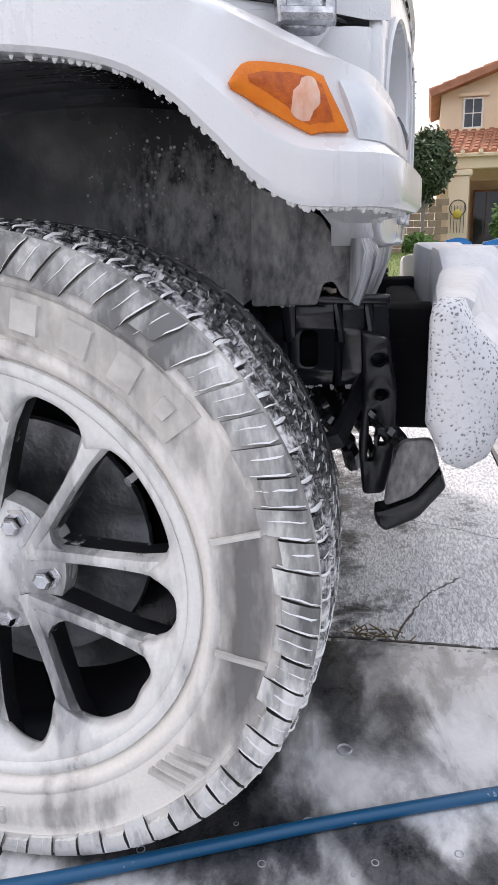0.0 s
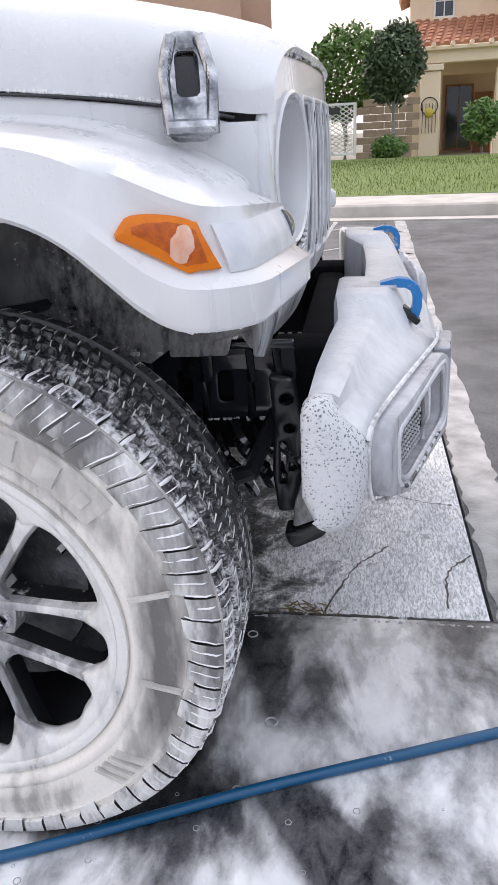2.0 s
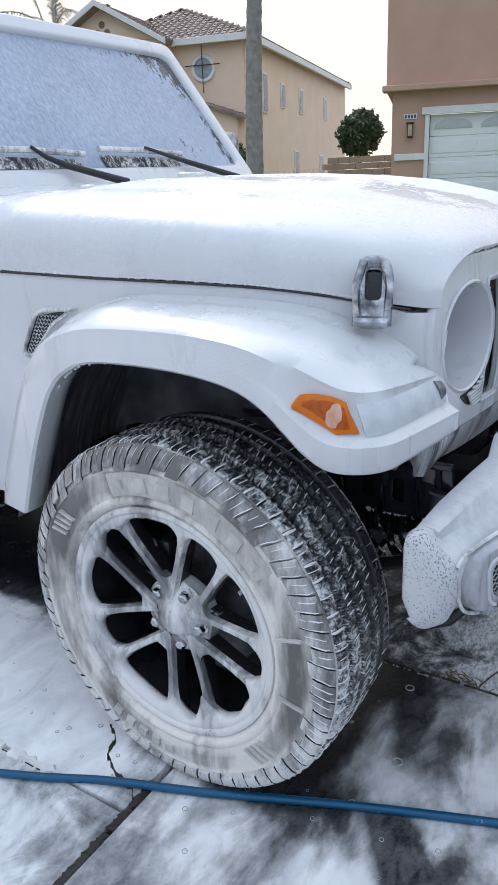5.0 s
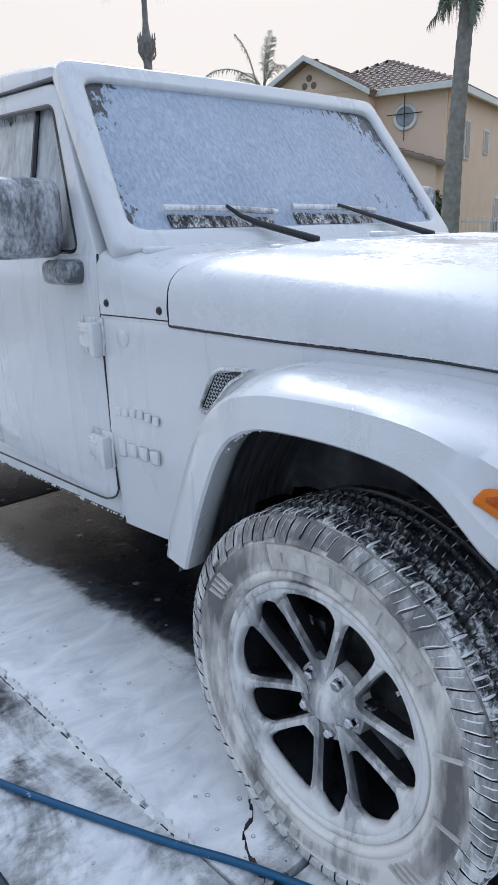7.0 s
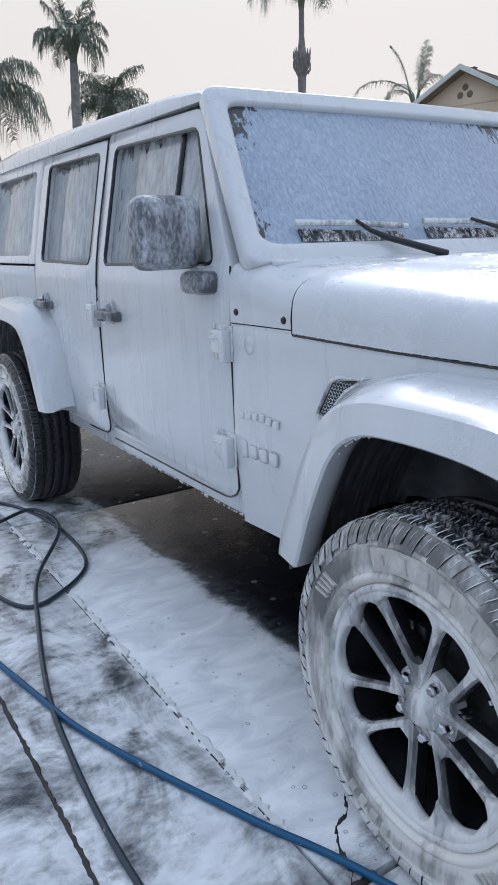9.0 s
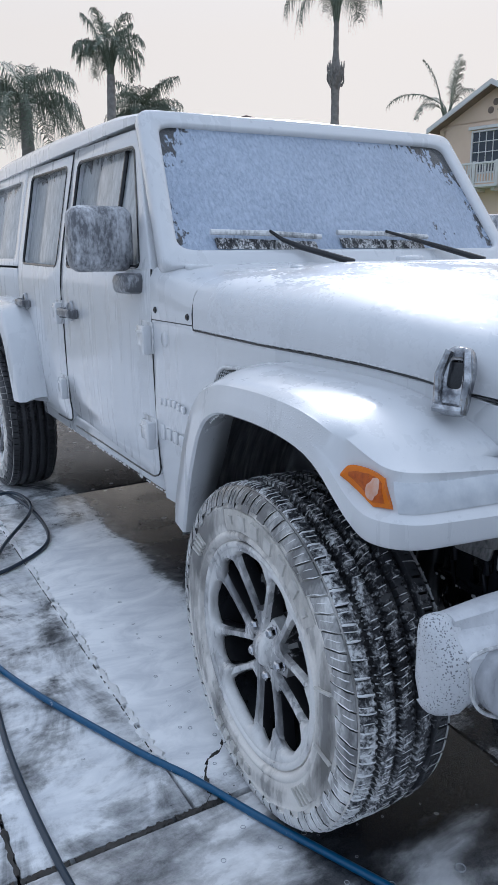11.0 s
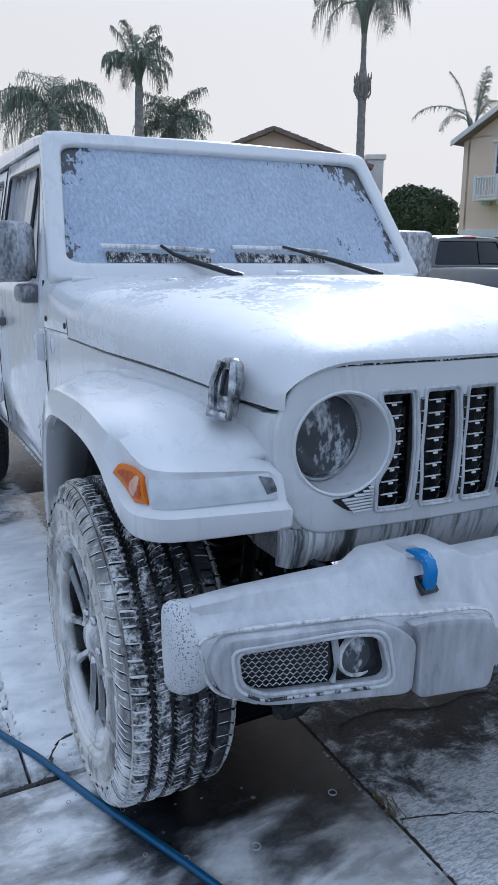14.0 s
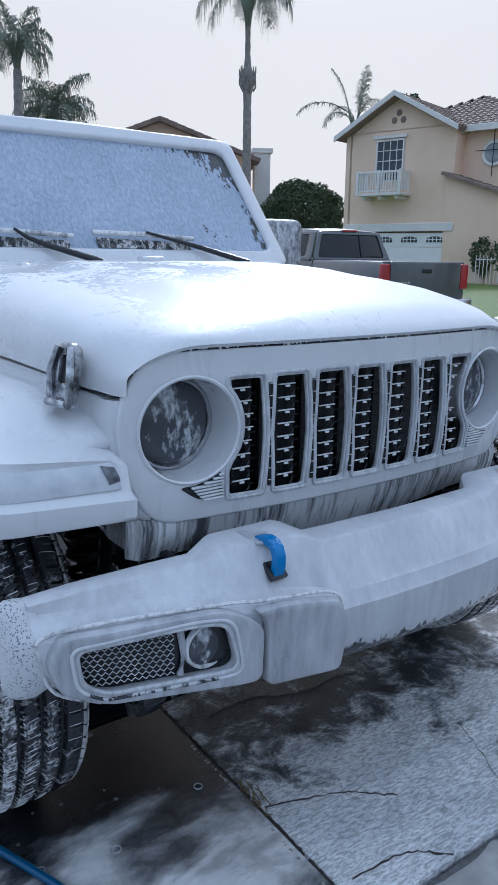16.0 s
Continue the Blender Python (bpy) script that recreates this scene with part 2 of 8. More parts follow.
def tread_material():
    """Tread rubber: smears of suds on the outer blocks, thinning to wet black towards the inner side."""
    k = Nodes("tread rubber with foam", 0.4)
    n = k.mix(0.45, k.noise(26.0, 4.0, 0.6), k.noise(120.0, 4.0, 0.65))
    n = k.math('ADD', n, k.math('MULTIPLY', k.axis(1), -0.80))
    n = k.math('ADD', n, k.math('MULTIPLY', k.axis(2), -0.10))
    mask = k.ramp(n, [(0.48, 0.02), (0.55, 0.30), (0.62, 1.0)])
    k.put("Base Color", k.mix(mask, (0.014, 0.015, 0.019), (0.74, 0.74, 0.74)))
    k.put("Roughness", k.mix(mask, 0.22, 0.45))
    k.bump(k.mix(0.4, mask, k.noise(150.0, 3.0)), 0.5, 0.004)
    return k.mat


def bumper_material():
    """Grey bumper plastic under running suds that have drained off its lower edge in ragged drips."""
    k = Nodes("grey bumper plastic under thin foam", 0.3)
    v = k.space((1, 1, 0.22))
    n = k.mix(0.4, k.noise(8.0, 5.0, 0.6, v), k.noise(46.0, 4.0, 0.6, v))
    tone = k.mix(k.ramp(n, [(0.36, 0.0), (0.62, 1.0)]), (0.50, 0.51, 0.535), (0.66, 0.67, 0.69))
    foot = k.math('ADD', k.math('MULTIPLY', k.math('ABSOLUTE', k.axis(1)), 0.072), 0.484)
    high = k.math('SUBTRACT', k.axis(2), foot)
    ragged = k.mix(0.6, k.noise(24.0, 3.0, 0.5, k.space((1, 1, 0.15))), k.noise(75.0, 3.0, 0.6, k.space((1, 1, 0.4))))
    left = k.math('ADD', high, k.math('MULTIPLY', k.math('SUBTRACT', ragged, 0.5), 0.16))
    cover = k.ramp(k.math('MULTIPLY', left, 5.0), [(0.09, 0.0), (0.15, 1.0)])
    k.put("Base Color", k.mix(cover, (0.03, 0.032, 0.038), tone))
    k.put("Roughness", k.mix(cover, 0.18, 0.36))
    drops = k.ramp(k.voronoi(110.0), [(0.0, 1.0), (0.22, 0.75), (0.30, 0.0)])
    k.bump(k.mix(0.5, k.mix(0.4, cover, k.noise(160.0, 3.0)), k.math('MULTIPLY', drops, k.ramp(k.noise(4.0, 3.0), [(0.45, 0.0), (0.6, 1.0)]))), 0.4, 0.004)
    return k.mat


M_PAINT = paint_material()
M_HOOD = paint_material("white hood paint under sheets of water", True)
M_WINDSHIELD = glass_material("foamed windshield", ((0.265, 0.325, 0.43), (0.37, 0.44, 0.56), (0.49, 0.565, 0.68)), (1.0, 1.0, 0.20), 0.32, 88.0, (0.715, 1.30, 1.735), 1.0)
M_SIDE_GLASS = glass_material("foamed side glass", ((0.24, 0.255, 0.265), (0.40, 0.42, 0.43), (0.58, 0.60, 0.61)), (1.0, 1.0, 0.30), 0.35, 40.0, (9.0, 1.30, 1.668))
M_TREAD = tread_material()
M_SIDEWALL = wheel_foam("sidewall rubber under foam", (0.045, 0.044, 0.043), 10.0, 0.12, (0.82, 0.785, 0.735), 0.018, 0.15, ((0.270, 0.10), (0.296, 0.03), (0.312, -0.06), (0.336, -0.04), (0.352, 0.06), (0.395, 0.02)))
M_RIM = wheel_foam("alloy wheel under foam", (0.16, 0.162, 0.175), 9.0, 0.10, (0.80, 0.79, 0.77), 0.02, 0.10, ((0.0, 0.02), (0.10, -0.05), (0.19, -0.03), (0.235, 0.09), (0.27, 0.07)), 0.55)
M_RUBBER = simple("wet black rubber", (0.006, 0.006, 0.007), (0.018, 0.018, 0.02), 40.0, 0.3, bump=0.2)
M_LUG = wheel_foam("shoulder rubber caked in foam", (0.035, 0.035, 0.037), 22.0, 0.12, (0.78, 0.77, 0.75), 0.025, 0.16)
M_REAR_TREAD = foam_over("wet rear tread rubber", (0.016, 0.016, 0.018), 0.10, (1, 1, 1), 26.0, 0.10, 0.35, 0.04, (0.45, 0.45, 0.46))
M_DISC = simple("wet brake steel", (0.05, 0.052, 0.058), (0.20, 0.205, 0.215), 18.0, 0.3, 0.6, 0.0, 0.3, 90.0)
M_RIM_DARK = foam_over("dark wheel flank with drips", (0.012, 0.012, 0.014), 0.20, (1, 1, 0.4), 14.0, 0.12, 0.3)
M_BLACK = simple("wet black plastic", (0.008, 0.009, 0.011), (0.02, 0.021, 0.024), 14.0, 0.22, bump=0.15)
M_DARK_METAL = foam_over("wet dark underbody metal", (0.012, 0.013, 0.016), 0.04, (1, 1, 0.4), 12.0, 0.1, 0.3)
M_UNDER = simple("matte underbody coating", (0.006, 0.006, 0.007), (0.014, 0.014, 0.016), 6.0, 0.9, bump=0.2, spec=0.1)
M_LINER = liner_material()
M_CHROME = simple("wet bright metal", (0.45, 0.46, 0.48), (0.7, 0.7, 0.72), 30.0, 0.18, 1.0)
M_TRIM = foam_over("grey plastic trim under foam", (0.09, 0.092, 0.10), 0.62, (1, 1, 0.3), 16.0, 0.2, 0.3, 0.1)
M_BLUE = foam_over("blue painted steel", (0.010, 0.20, 0.52), 0.24, (1, 1, 1), 24.0, 0.1, 0.3)
M_AMBER = simple("amber reflector plastic", (0.66, 0.150, 0.001), (0.74, 0.190, 0.002), 60.0, 0.22, 0.0, 0.15, 0.3, 260.0, 0.3)
M_BUMPER_SPECK = pitted_foam("pitted foam on bumper end", (0.20, 0.203, 0.22), 210.0)
M_AMBER_DARK = simple("ribbed dark amber plastic", (0.36, 0.055, 0.001), (0.58, 0.115, 0.001), 120.0, 0.2, 0.0, 0.15, 0.6, 320.0, 0.3)
M_SMEAR = foam_over("foam smear over amber", (0.60, 0.16, 0.03), 0.50, (1, 1, 0.4), 26.0, 0.30, 0.3, 0.25, (0.76, 0.56, 0.46))
M_NOTCH = simple("smoked lamp glass", (0.05, 0.055, 0.065), (0.22, 0.23, 0.25), 50.0, 0.12, bump=0.1)
M_GLOSS = simple("glossy wet black", (0.006, 0.007, 0.009), (0.02, 0.021, 0.025), 20.0, 0.10, 0.0, 0.8, 0.3)
M_BEZEL = foam_over("grey plastic under thin foam", (0.14, 0.145, 0.16), 0.52, (1, 1, 0.25), 10.0, 0.42, 0.25, 0.25, (0.64, 0.65, 0.68), 160.0, 0.16)
M_SLOT = foam_over("grey trim edged with foam", (0.16, 0.165, 0.18), 0.60, (1, 1, 0.2), 18.0, 0.35, 0.2, 0.2, (0.72, 0.73, 0.75))
M_PANEL = foam_over("thinly foamed sidewall panel", (0.14, 0.135, 0.13), 0.52, (1, 1, 0.4), 12.0, 0.35, 0.35, 0.25, (0.68, 0.65, 0.60))
M_MIRROR = foam_over("speckled foam on mirror housing", (0.07, 0.073, 0.085), 0.47, (1, 1, 0.5), 18.0, 0.19, 0.3, 0.14, (0.64, 0.65, 0.68))
M_ARM = foam_over("dark plastic arm under foam", (0.05, 0.052, 0.06), 0.36, (1, 1, 0.5), 16.0, 0.22, 0.3, 0.10, (0.66, 0.67, 0.69))
M_MARK = simple("raised rubber under thin cream foam", (0.40, 0.385, 0.36), (0.66, 0.64, 0.60), 22.0, 0.4, bump=0.3)
M_LENS = foam_over("lamp lens with foam", (0.045, 0.05, 0.06), 0.38, (1, 1, 0.6), 12.0, 0.10, 0.12, 0.05, (0.66, 0.68, 0.70), under_rough=0.06)
M_DRL = simple("frosted lamp lens under foam", (0.55, 0.58, 0.62), (0.74, 0.76, 0.78), 20.0, 0.25, bump=0.2)
M_BUMPER = bumper_material()
M_LATCH = simple("wet chromed latch", (0.10, 0.105, 0.12), (0.62, 0.63, 0.65), 40.0, 0.12, 0.9, 0.0, 0.35, 120.0)
M_FOAM = simple("thick white foam", (0.78, 0.78, 0.78), (0.86, 0.86, 0.86), 60.0, 0.4, bump=0.3, fine=200.0)


# ------------------------------------------------------------------ mesh helpers
def finish(bm, sharp=38.0):
    bmesh.ops.recalc_face_normals(bm, faces=bm.faces[:])
    limit = radians(sharp)
    for f in bm.faces:
        f.smooth = True
    for e in bm.edges:
        e.smooth = len(e.link_faces) != 2 or e.calc_face_angle(0.0) < limit


def part(name, bm, mat, parent=None, label="", sharp=38.0, at=None):
    """Links a bmesh as one mesh object, under a thing or a part."""
    finish(bm, sharp)
    me = bpy.data.meshes.new(name)
    bm.to_mesh(me)
    bm.free()
    me.materials.append(mat)
    ob = new(name, me)
    if parent is not None:
        ob.parent = parent
    if at is not None:
        ob.matrix_basis = at
    if label:
        ob["label"] = label
    return ob


def thing(name, label, category, at=None, group="", kind=""):
    """An Empty at the base of a thing that has parts."""
    ob = new(name)
    ob.empty_display_size = 0.1
    if at is not None:
        ob.matrix_basis = at
    return tagged(ob, label, category, group, kind)


def box(bm, c, s, bevel=0.0, rot=None, seg=2):
    """A box round c with sizes s, edges rounded by bevel."""
    tmp = bmesh.new()
    bmesh.ops.create_cube(tmp, size=1.0)
    bmesh.ops.scale(tmp, vec=s, verts=tmp.verts)
    if bevel:
        bmesh.ops.bevel(tmp, geom=tmp.edges[:], offset=bevel, segments=seg, affect='EDGES', profile=0.5)
    if rot is not None:
        bmesh.ops.transform(tmp, matrix=rot.to_4x4(), verts=tmp.verts)
    bmesh.ops.translate(tmp, vec=c, verts=tmp.verts)
    merge(bm, tmp)
    return bm


def merge(bm, other):
    made = [bm.verts.new(v.co) for v in other.verts]
    other.verts.index_update()
    for f in other.faces:
        bm.faces.new([made[v.index] for v in f.verts])
    other.free()


def B():
    return bmesh.new()


def loft(bm, rings, closed=True, caps=True):
    """Quads between rings of equal length."""
    rows = [[bm.verts.new(p) for p in r] for r in rings]
    n = len(rows[0])
    for a, b in zip(rows, rows[1:]):
        for i in range(n if closed else n - 1):
            j = (i + 1) % n
            bm.faces.new((a[i], a[j], b[j], b[i]))
    if caps and closed:
        bm.faces.new(rows[0][::-1])
        bm.faces.new(rows[-1])
    return bm


def spline(points, steps=6):
    """A smooth line through points (Catmull-Rom)."""
    p = [Vector(q) for q in points]
    p = [p[0] * 2 - p[1]] + p + [p[-1] * 2 - p[-2]]
    out = []
    for i in range(1, len(p) - 2):
        for k in range(steps):
            t = k / steps
            a, b, c, d = p[i - 1], p[i], p[i + 1], p[i + 2]
            out.append(0.5 * ((2 * b) + (c - a) * t + (2 * a - 5 * b + 4 * c - d) * t * t + (3 * b - a - 3 * c + d) * t ** 3))
    out.append(p[-2])
    return out


def tube(bm, pts, r, seg=10, flat=1.0, taper=None):
    """A pipe along pts."""
    pts = [Vector(p) for p in pts]
    rings = []
    up = Vector((0, 0, 1))
    for i, p in enumerate(pts):
        d = (pts[min(i + 1, len(pts) - 1)] - pts[max(i - 1, 0)]).normalized()
        side = d.cross(up)
        if side.length < 1e-3:
            side = d.cross(Vector((1, 0, 0)))
        side.normalize()
        nrm = side.cross(d)
        rr = r * (taper(i / (len(pts) - 1)) if taper else 1.0)
        rings.append([p + side * math.cos(a) * rr + nrm * math.sin(a) * rr * flat for a in (2 * math.pi * k / seg for k in range(seg))])
    return loft(bm, rings)


def lathe(bm, profile, seg=48, axis='y', centre=(0, 0, 0), closed=False):
    """Turns (radius, along) points round an axis."""
    c = Vector(centre)
    rings = []
    for k in range(seg):
        a = 2 * math.pi * k / seg
        ca, sa = math.cos(a), math.sin(a)
        if axis == 'y':
            rings.append([c + Vector((r * ca, h, r * sa)) for r, h in profile])
        elif axis == 'x':
            rings.append([c + Vector((h, r * ca, r * sa)) for r, h in profile])
        else:
            rings.append([c + Vector((r * ca, r * sa, h)) for r, h in profile])
    rows = [[bm.verts.new(p) for p in r] for r in rings]
    n = len(profile)
    for k in range(seg):
        a, b = rows[k], rows[(k + 1) % seg]
        for i in range(n if closed else n - 1):
            j = (i + 1) % n
            bm.faces.new((a[i], a[j], b[j], b[i]))
    bmesh.ops.remove_doubles(bm, verts=bm.verts[:], dist=1e-6)
    return bm


def rounded(pts, r=0.03, seg=5):
    """A closed 2D outline with its corners rounded. A point may carry its own radius as a third number."""
    out = []
    n = len(pts)
    for i in range(n):
        p, a, b = Vector(pts[i][:2]), Vector(pts[i - 1][:2]), Vector(pts[(i + 1) % n][:2])
        rr = pts[i][2] if len(pts[i]) > 2 else r
        da, db = a - p, b - p
        d = min(rr, da.length * 0.45, db.length * 0.45)
        p0, p1 = p + da.normalized() * d, p + db.normalized() * d
        if rr <= 0:
            out.append(p)
            continue
        for k in range(seg + 1):
            t = k / seg
            out.append(p0 * (1 - t) ** 2 + p * 2 * t * (1 - t) + p1 * t * t)
    return out


def plate(outer, holes=(), thick=0.04, bevel=0.006, to=None, cuts=()):
    """A flat sheet with holes: outlines in (u, v), thickness along w, then every vertex sent through to(u, v, w).
    cuts: (axis, start, stop, count) adds lines along which the sheet can bend."""
    cu = bpy.data.curves.new("outline", 'CURVE')
    cu.dimensions, cu.fill_mode = '2D', 'BOTH'
    cu.extrude, cu.bevel_depth, cu.bevel_resolution = max(thick / 2 - bevel, 0.0005), bevel, 1
    cu.offset = -bevel
    for line in (outer, *holes):
        sp = cu.splines.new('POLY')
        sp.points.add(len(line) - 1)
        for q, p in zip(sp.points, line):
            q.co = (p[0], p[1], 0, 1)
        sp.use_cyclic_u = True
    tmp = bpy.data.objects.new("outline", cu)
    me = bpy.data.meshes.new_from_object(tmp)
    bm = bmesh.new()
    bm.from_mesh(me)
    bpy.data.objects.remove(tmp)
    bpy.data.curves.remove(cu)
    bpy.data.meshes.remove(me)
    bmesh.ops.remove_doubles(bm, verts=bm.verts[:], dist=1e-5)
    for axis, a, b, n in cuts:
        no = Vector((1, 0, 0)) if axis == 0 else Vector((0, 1, 0))
        for k in range(n + 1):
            bmesh.ops.bisect_plane(bm, geom=bm.verts[:] + bm.edges[:] + bm.faces[:], plane_co=no * (a + (b - a) * k / n), plane_no=no, dist=1e-5)
    if to:
        for v in bm.verts:
            v.co = to(v.co.x, v.co.y, v.co.z)
    return bm


def mirrored(bm):
    """A copy of a bmesh on the other side of the car."""
    other = bm.copy()
    for v in other.verts:
        v.co.y = -v.co.y
    bmesh.ops.reverse_faces(other, faces=other.faces[:])
    return other


def lerp_table(table, x):
    for (a, va), (b, vb) in zip(table, table[1:]):
        if x <= b:
            t = max(0.0, (x - a) / (b - a))
            return va + (vb - va) * t
    return table[-1][1]


def sm(t):
    t = min(1.0, max(0.0, t))
    return t * t * (3 - 2 * t)


# ------------------------------------------------------------------ the car: front points to +x, the front axle stands at x = 0
car = thing("car", "white four-door off-road car covered in soap foam, parked on the driveway", "car")
BELT = [(-4.2, 0.775), (-0.95, 0.785), (-0.55, 0.765), (-0.20, 0.745), (0.11, 0.705), (0.335, 0.655), (0.43, 0.600)]


def half(x):
    """Half width of the tub at x."""
    return lerp_table(BELT, x)


def flank(x, z, w, out=0.0):
    """A point of the car's right side: upright below the belt line, leaning in above it."""
    y = half(x) + out
    if z > 1.24:
        y -= (z - 1.24) * 0.20
    if z < 0.75:
        y -= (0.75 - z) * 0.10
    return Vector((x, -(y + w), z))


def both(name, make, mat, label="", parent=None):
    """The same part on the right and the left side."""
    bm = make()
    other = mirrored(bm)
    a = part(name, bm, mat, parent or car, label)
    b = part(name, other, mat, parent or car, label)
    return a, b


# hood
def hood_edge(y):
    """Height of the hood's front edge above the grille."""
    d = min(1.0, max(0.0, (abs(y) - 0.43) / 0.185))
    return 1.137 - 0.10 * (1 - math.sqrt(max(0.0, 1 - d * d)))


def shoulder(w, zb, zt, n, u):
    """A point of the hood's cross-section: u runs from -1 to 1 across, n sets how square the shoulders are."""
    a = abs(u) * math.pi / 2
    return math.copysign(w * math.sin(a) ** (2 / n), u), zb + (zt - zb) * max(0.0, math.cos(a)) ** (2 / n)


def hood():
    bm = B()
    stations = [(-0.60, 1.105, 1.274, 5.0), (-0.45, 1.10, 1.274, 4.8), (-0.25, 1.095, 1.268, 4.5), (-0.05, 1.092, 1.256, 4.2), (0.12, 1.085, 1.240, 4.0),
                (0.25, 1.072, 1.220, 3.8), (0.335, 1.058, 1.202, 3.6), (0.385, 1.050, 1.188, 3.5)]
    rings = []
    for x, zb, zt, n in stations:
        w = half(x) + 0.004
        bulge = 0.016 * sm((x + 0.62) / 0.2) * sm((0.38 - x) / 0.3)
        ring = []
        for k in range(-22, 23):
            y, z = shoulder(w, zb, zt, n, k / 22)
            z += bulge * sm((0.60 - abs(y) / w) / 0.12)
            bow = 0.0 if x < 0.2 else 0.045 * (1 - (y / w) ** 2) * sm((x - 0.2) / 0.2)
            ring.append(Vector((x + bow, y, z)))
        rings.append(ring)
    # rolled front edge that follows the top of the grille
    for x, dz, k in ((0.425, 0.024, 0.985), (0.445, 0.011, 0.972), (0.454, 0.001, 0.966), (0.448, -0.006, 0.960)):
        ring = []
        for q in rings[len(stations) - 1]:
            y = q.y * k * 0.985
            z = hood_edge(y) + dz * (0.4 + 0.6 * sm((0.62 - abs(y)) / 0.12))
            ring.append(Vector((x + 0.050 * (1 - (y / 0.63) ** 2), y, min(z, q.z - 0.006))))
        rings.append(ring)
    loft(bm, rings, closed=False)
    return bm


part("hood", hood(), M_HOOD, car, "white hood under wet foam", 60)


# grille
def face_x(y):
    return 0.480 - 0.15 * y * y


def grille_to(u, v, w):
    return Vector((face_x(u) + w - 0.06 * max(0.0, v - 1.0) - 0.10 * max(0.0, 0.86 - v), u, v))


HL = 0.466
SLOTS = [(-0.338 + 0.1127 * i, i) for i in range(7)]


def slot_outline(yc, grow=0.0, i=3):
    """Outline of a slot; the outermost two are hollowed round the headlamps."""
    h = 0.0445 + grow
    lo, hi = 0.812 - grow, 1.066 + grow
    side = -1 if i == 0 else 1
    def edge(s, z):
        y = yc + s * (h + 0.003 - 0.007 * abs(z - 0.94) / 0.126)
        if i in (0, 6) and s == side:
            d = (0.1215 - grow) ** 2 - (z - 0.965) ** 2
            if d > 0:
                y = side * min(abs(y), HL - math.sqrt(d))
        return y
    zs = [lo + 0.02 + (hi - lo - 0.04) * k / 12 for k in range(13)]
    r = 0.018
    pts = [(edge(1, z), z, 0.004) for z in zs] + [(edge(1, hi) - 0.001, hi, r), (edge(-1, hi) + 0.001, hi, r)] + [(edge(-1, z), z, 0.004) for z in reversed(zs)] + [(edge(-1, lo), lo, r), (edge(1, lo), lo, r)]
    return rounded(pts, r, 3)


def circle2(cy, cz, r, n=40):
    return [Vector((cy + r * math.cos(2 * math.pi * k / n), cz + r * math.sin(2 * math.pi * k / n))) for k in range(n)]


outline = rounded([(-0.622, 1.01, 0.06), (-0.605, 0.88, 0.06), (-0.545, 0.768, 0.09), (0.545, 0.768, 0.09), (0.605, 0.88, 0.06), (0.622, 1.01, 0.06), (0.555, 1.128, 0.11), (-0.555, 1.128, 0.11)], 0.05, 7)
holes = [slot_outline(y, 0.0, i) for y, i in SLOTS] + [circle2(-HL, 0.965, 0.108), circle2(HL, 0.965, 0.108)]
grille = part("grille", plate(outline, holes, 0.018, 0.006, lambda u, v, w: grille_to(u, v, w + 0.016), [(0, -0.56, 0.56, 28)]), M_PAINT, car, "white slotted grille panel", 50)


def ring_of(outline2, r, to, lift):
    bm = B()
    pts = [to(p[0], p[1], lift) for p in outline2]
    pts.append(pts[0])
    n = len(pts)
    rings = []
    for i in range(n - 1):
        d = (pts[(i + 1) % (n - 1)] - pts[i - 1]).normalized()
        nrm = Vector((1, 0, 0))
        side = d.cross(nrm).normalized()
        rings.append([pts[i] + side * math.cos(a) * r + nrm * math.sin(a) * r for a in (2 * math.pi * k / 8 for k in range(8))])
    rows = [[bm.verts.new(p) for p in q] for q in rings]
    for i in range(len(rows)):
        a, b = rows[i], rows[(i + 1) % len(rows)]
        for k in range(8):
            bm.faces.new((a[k], a[(k + 1) % 8], b[(k + 1) % 8], b[k]))
    return bm


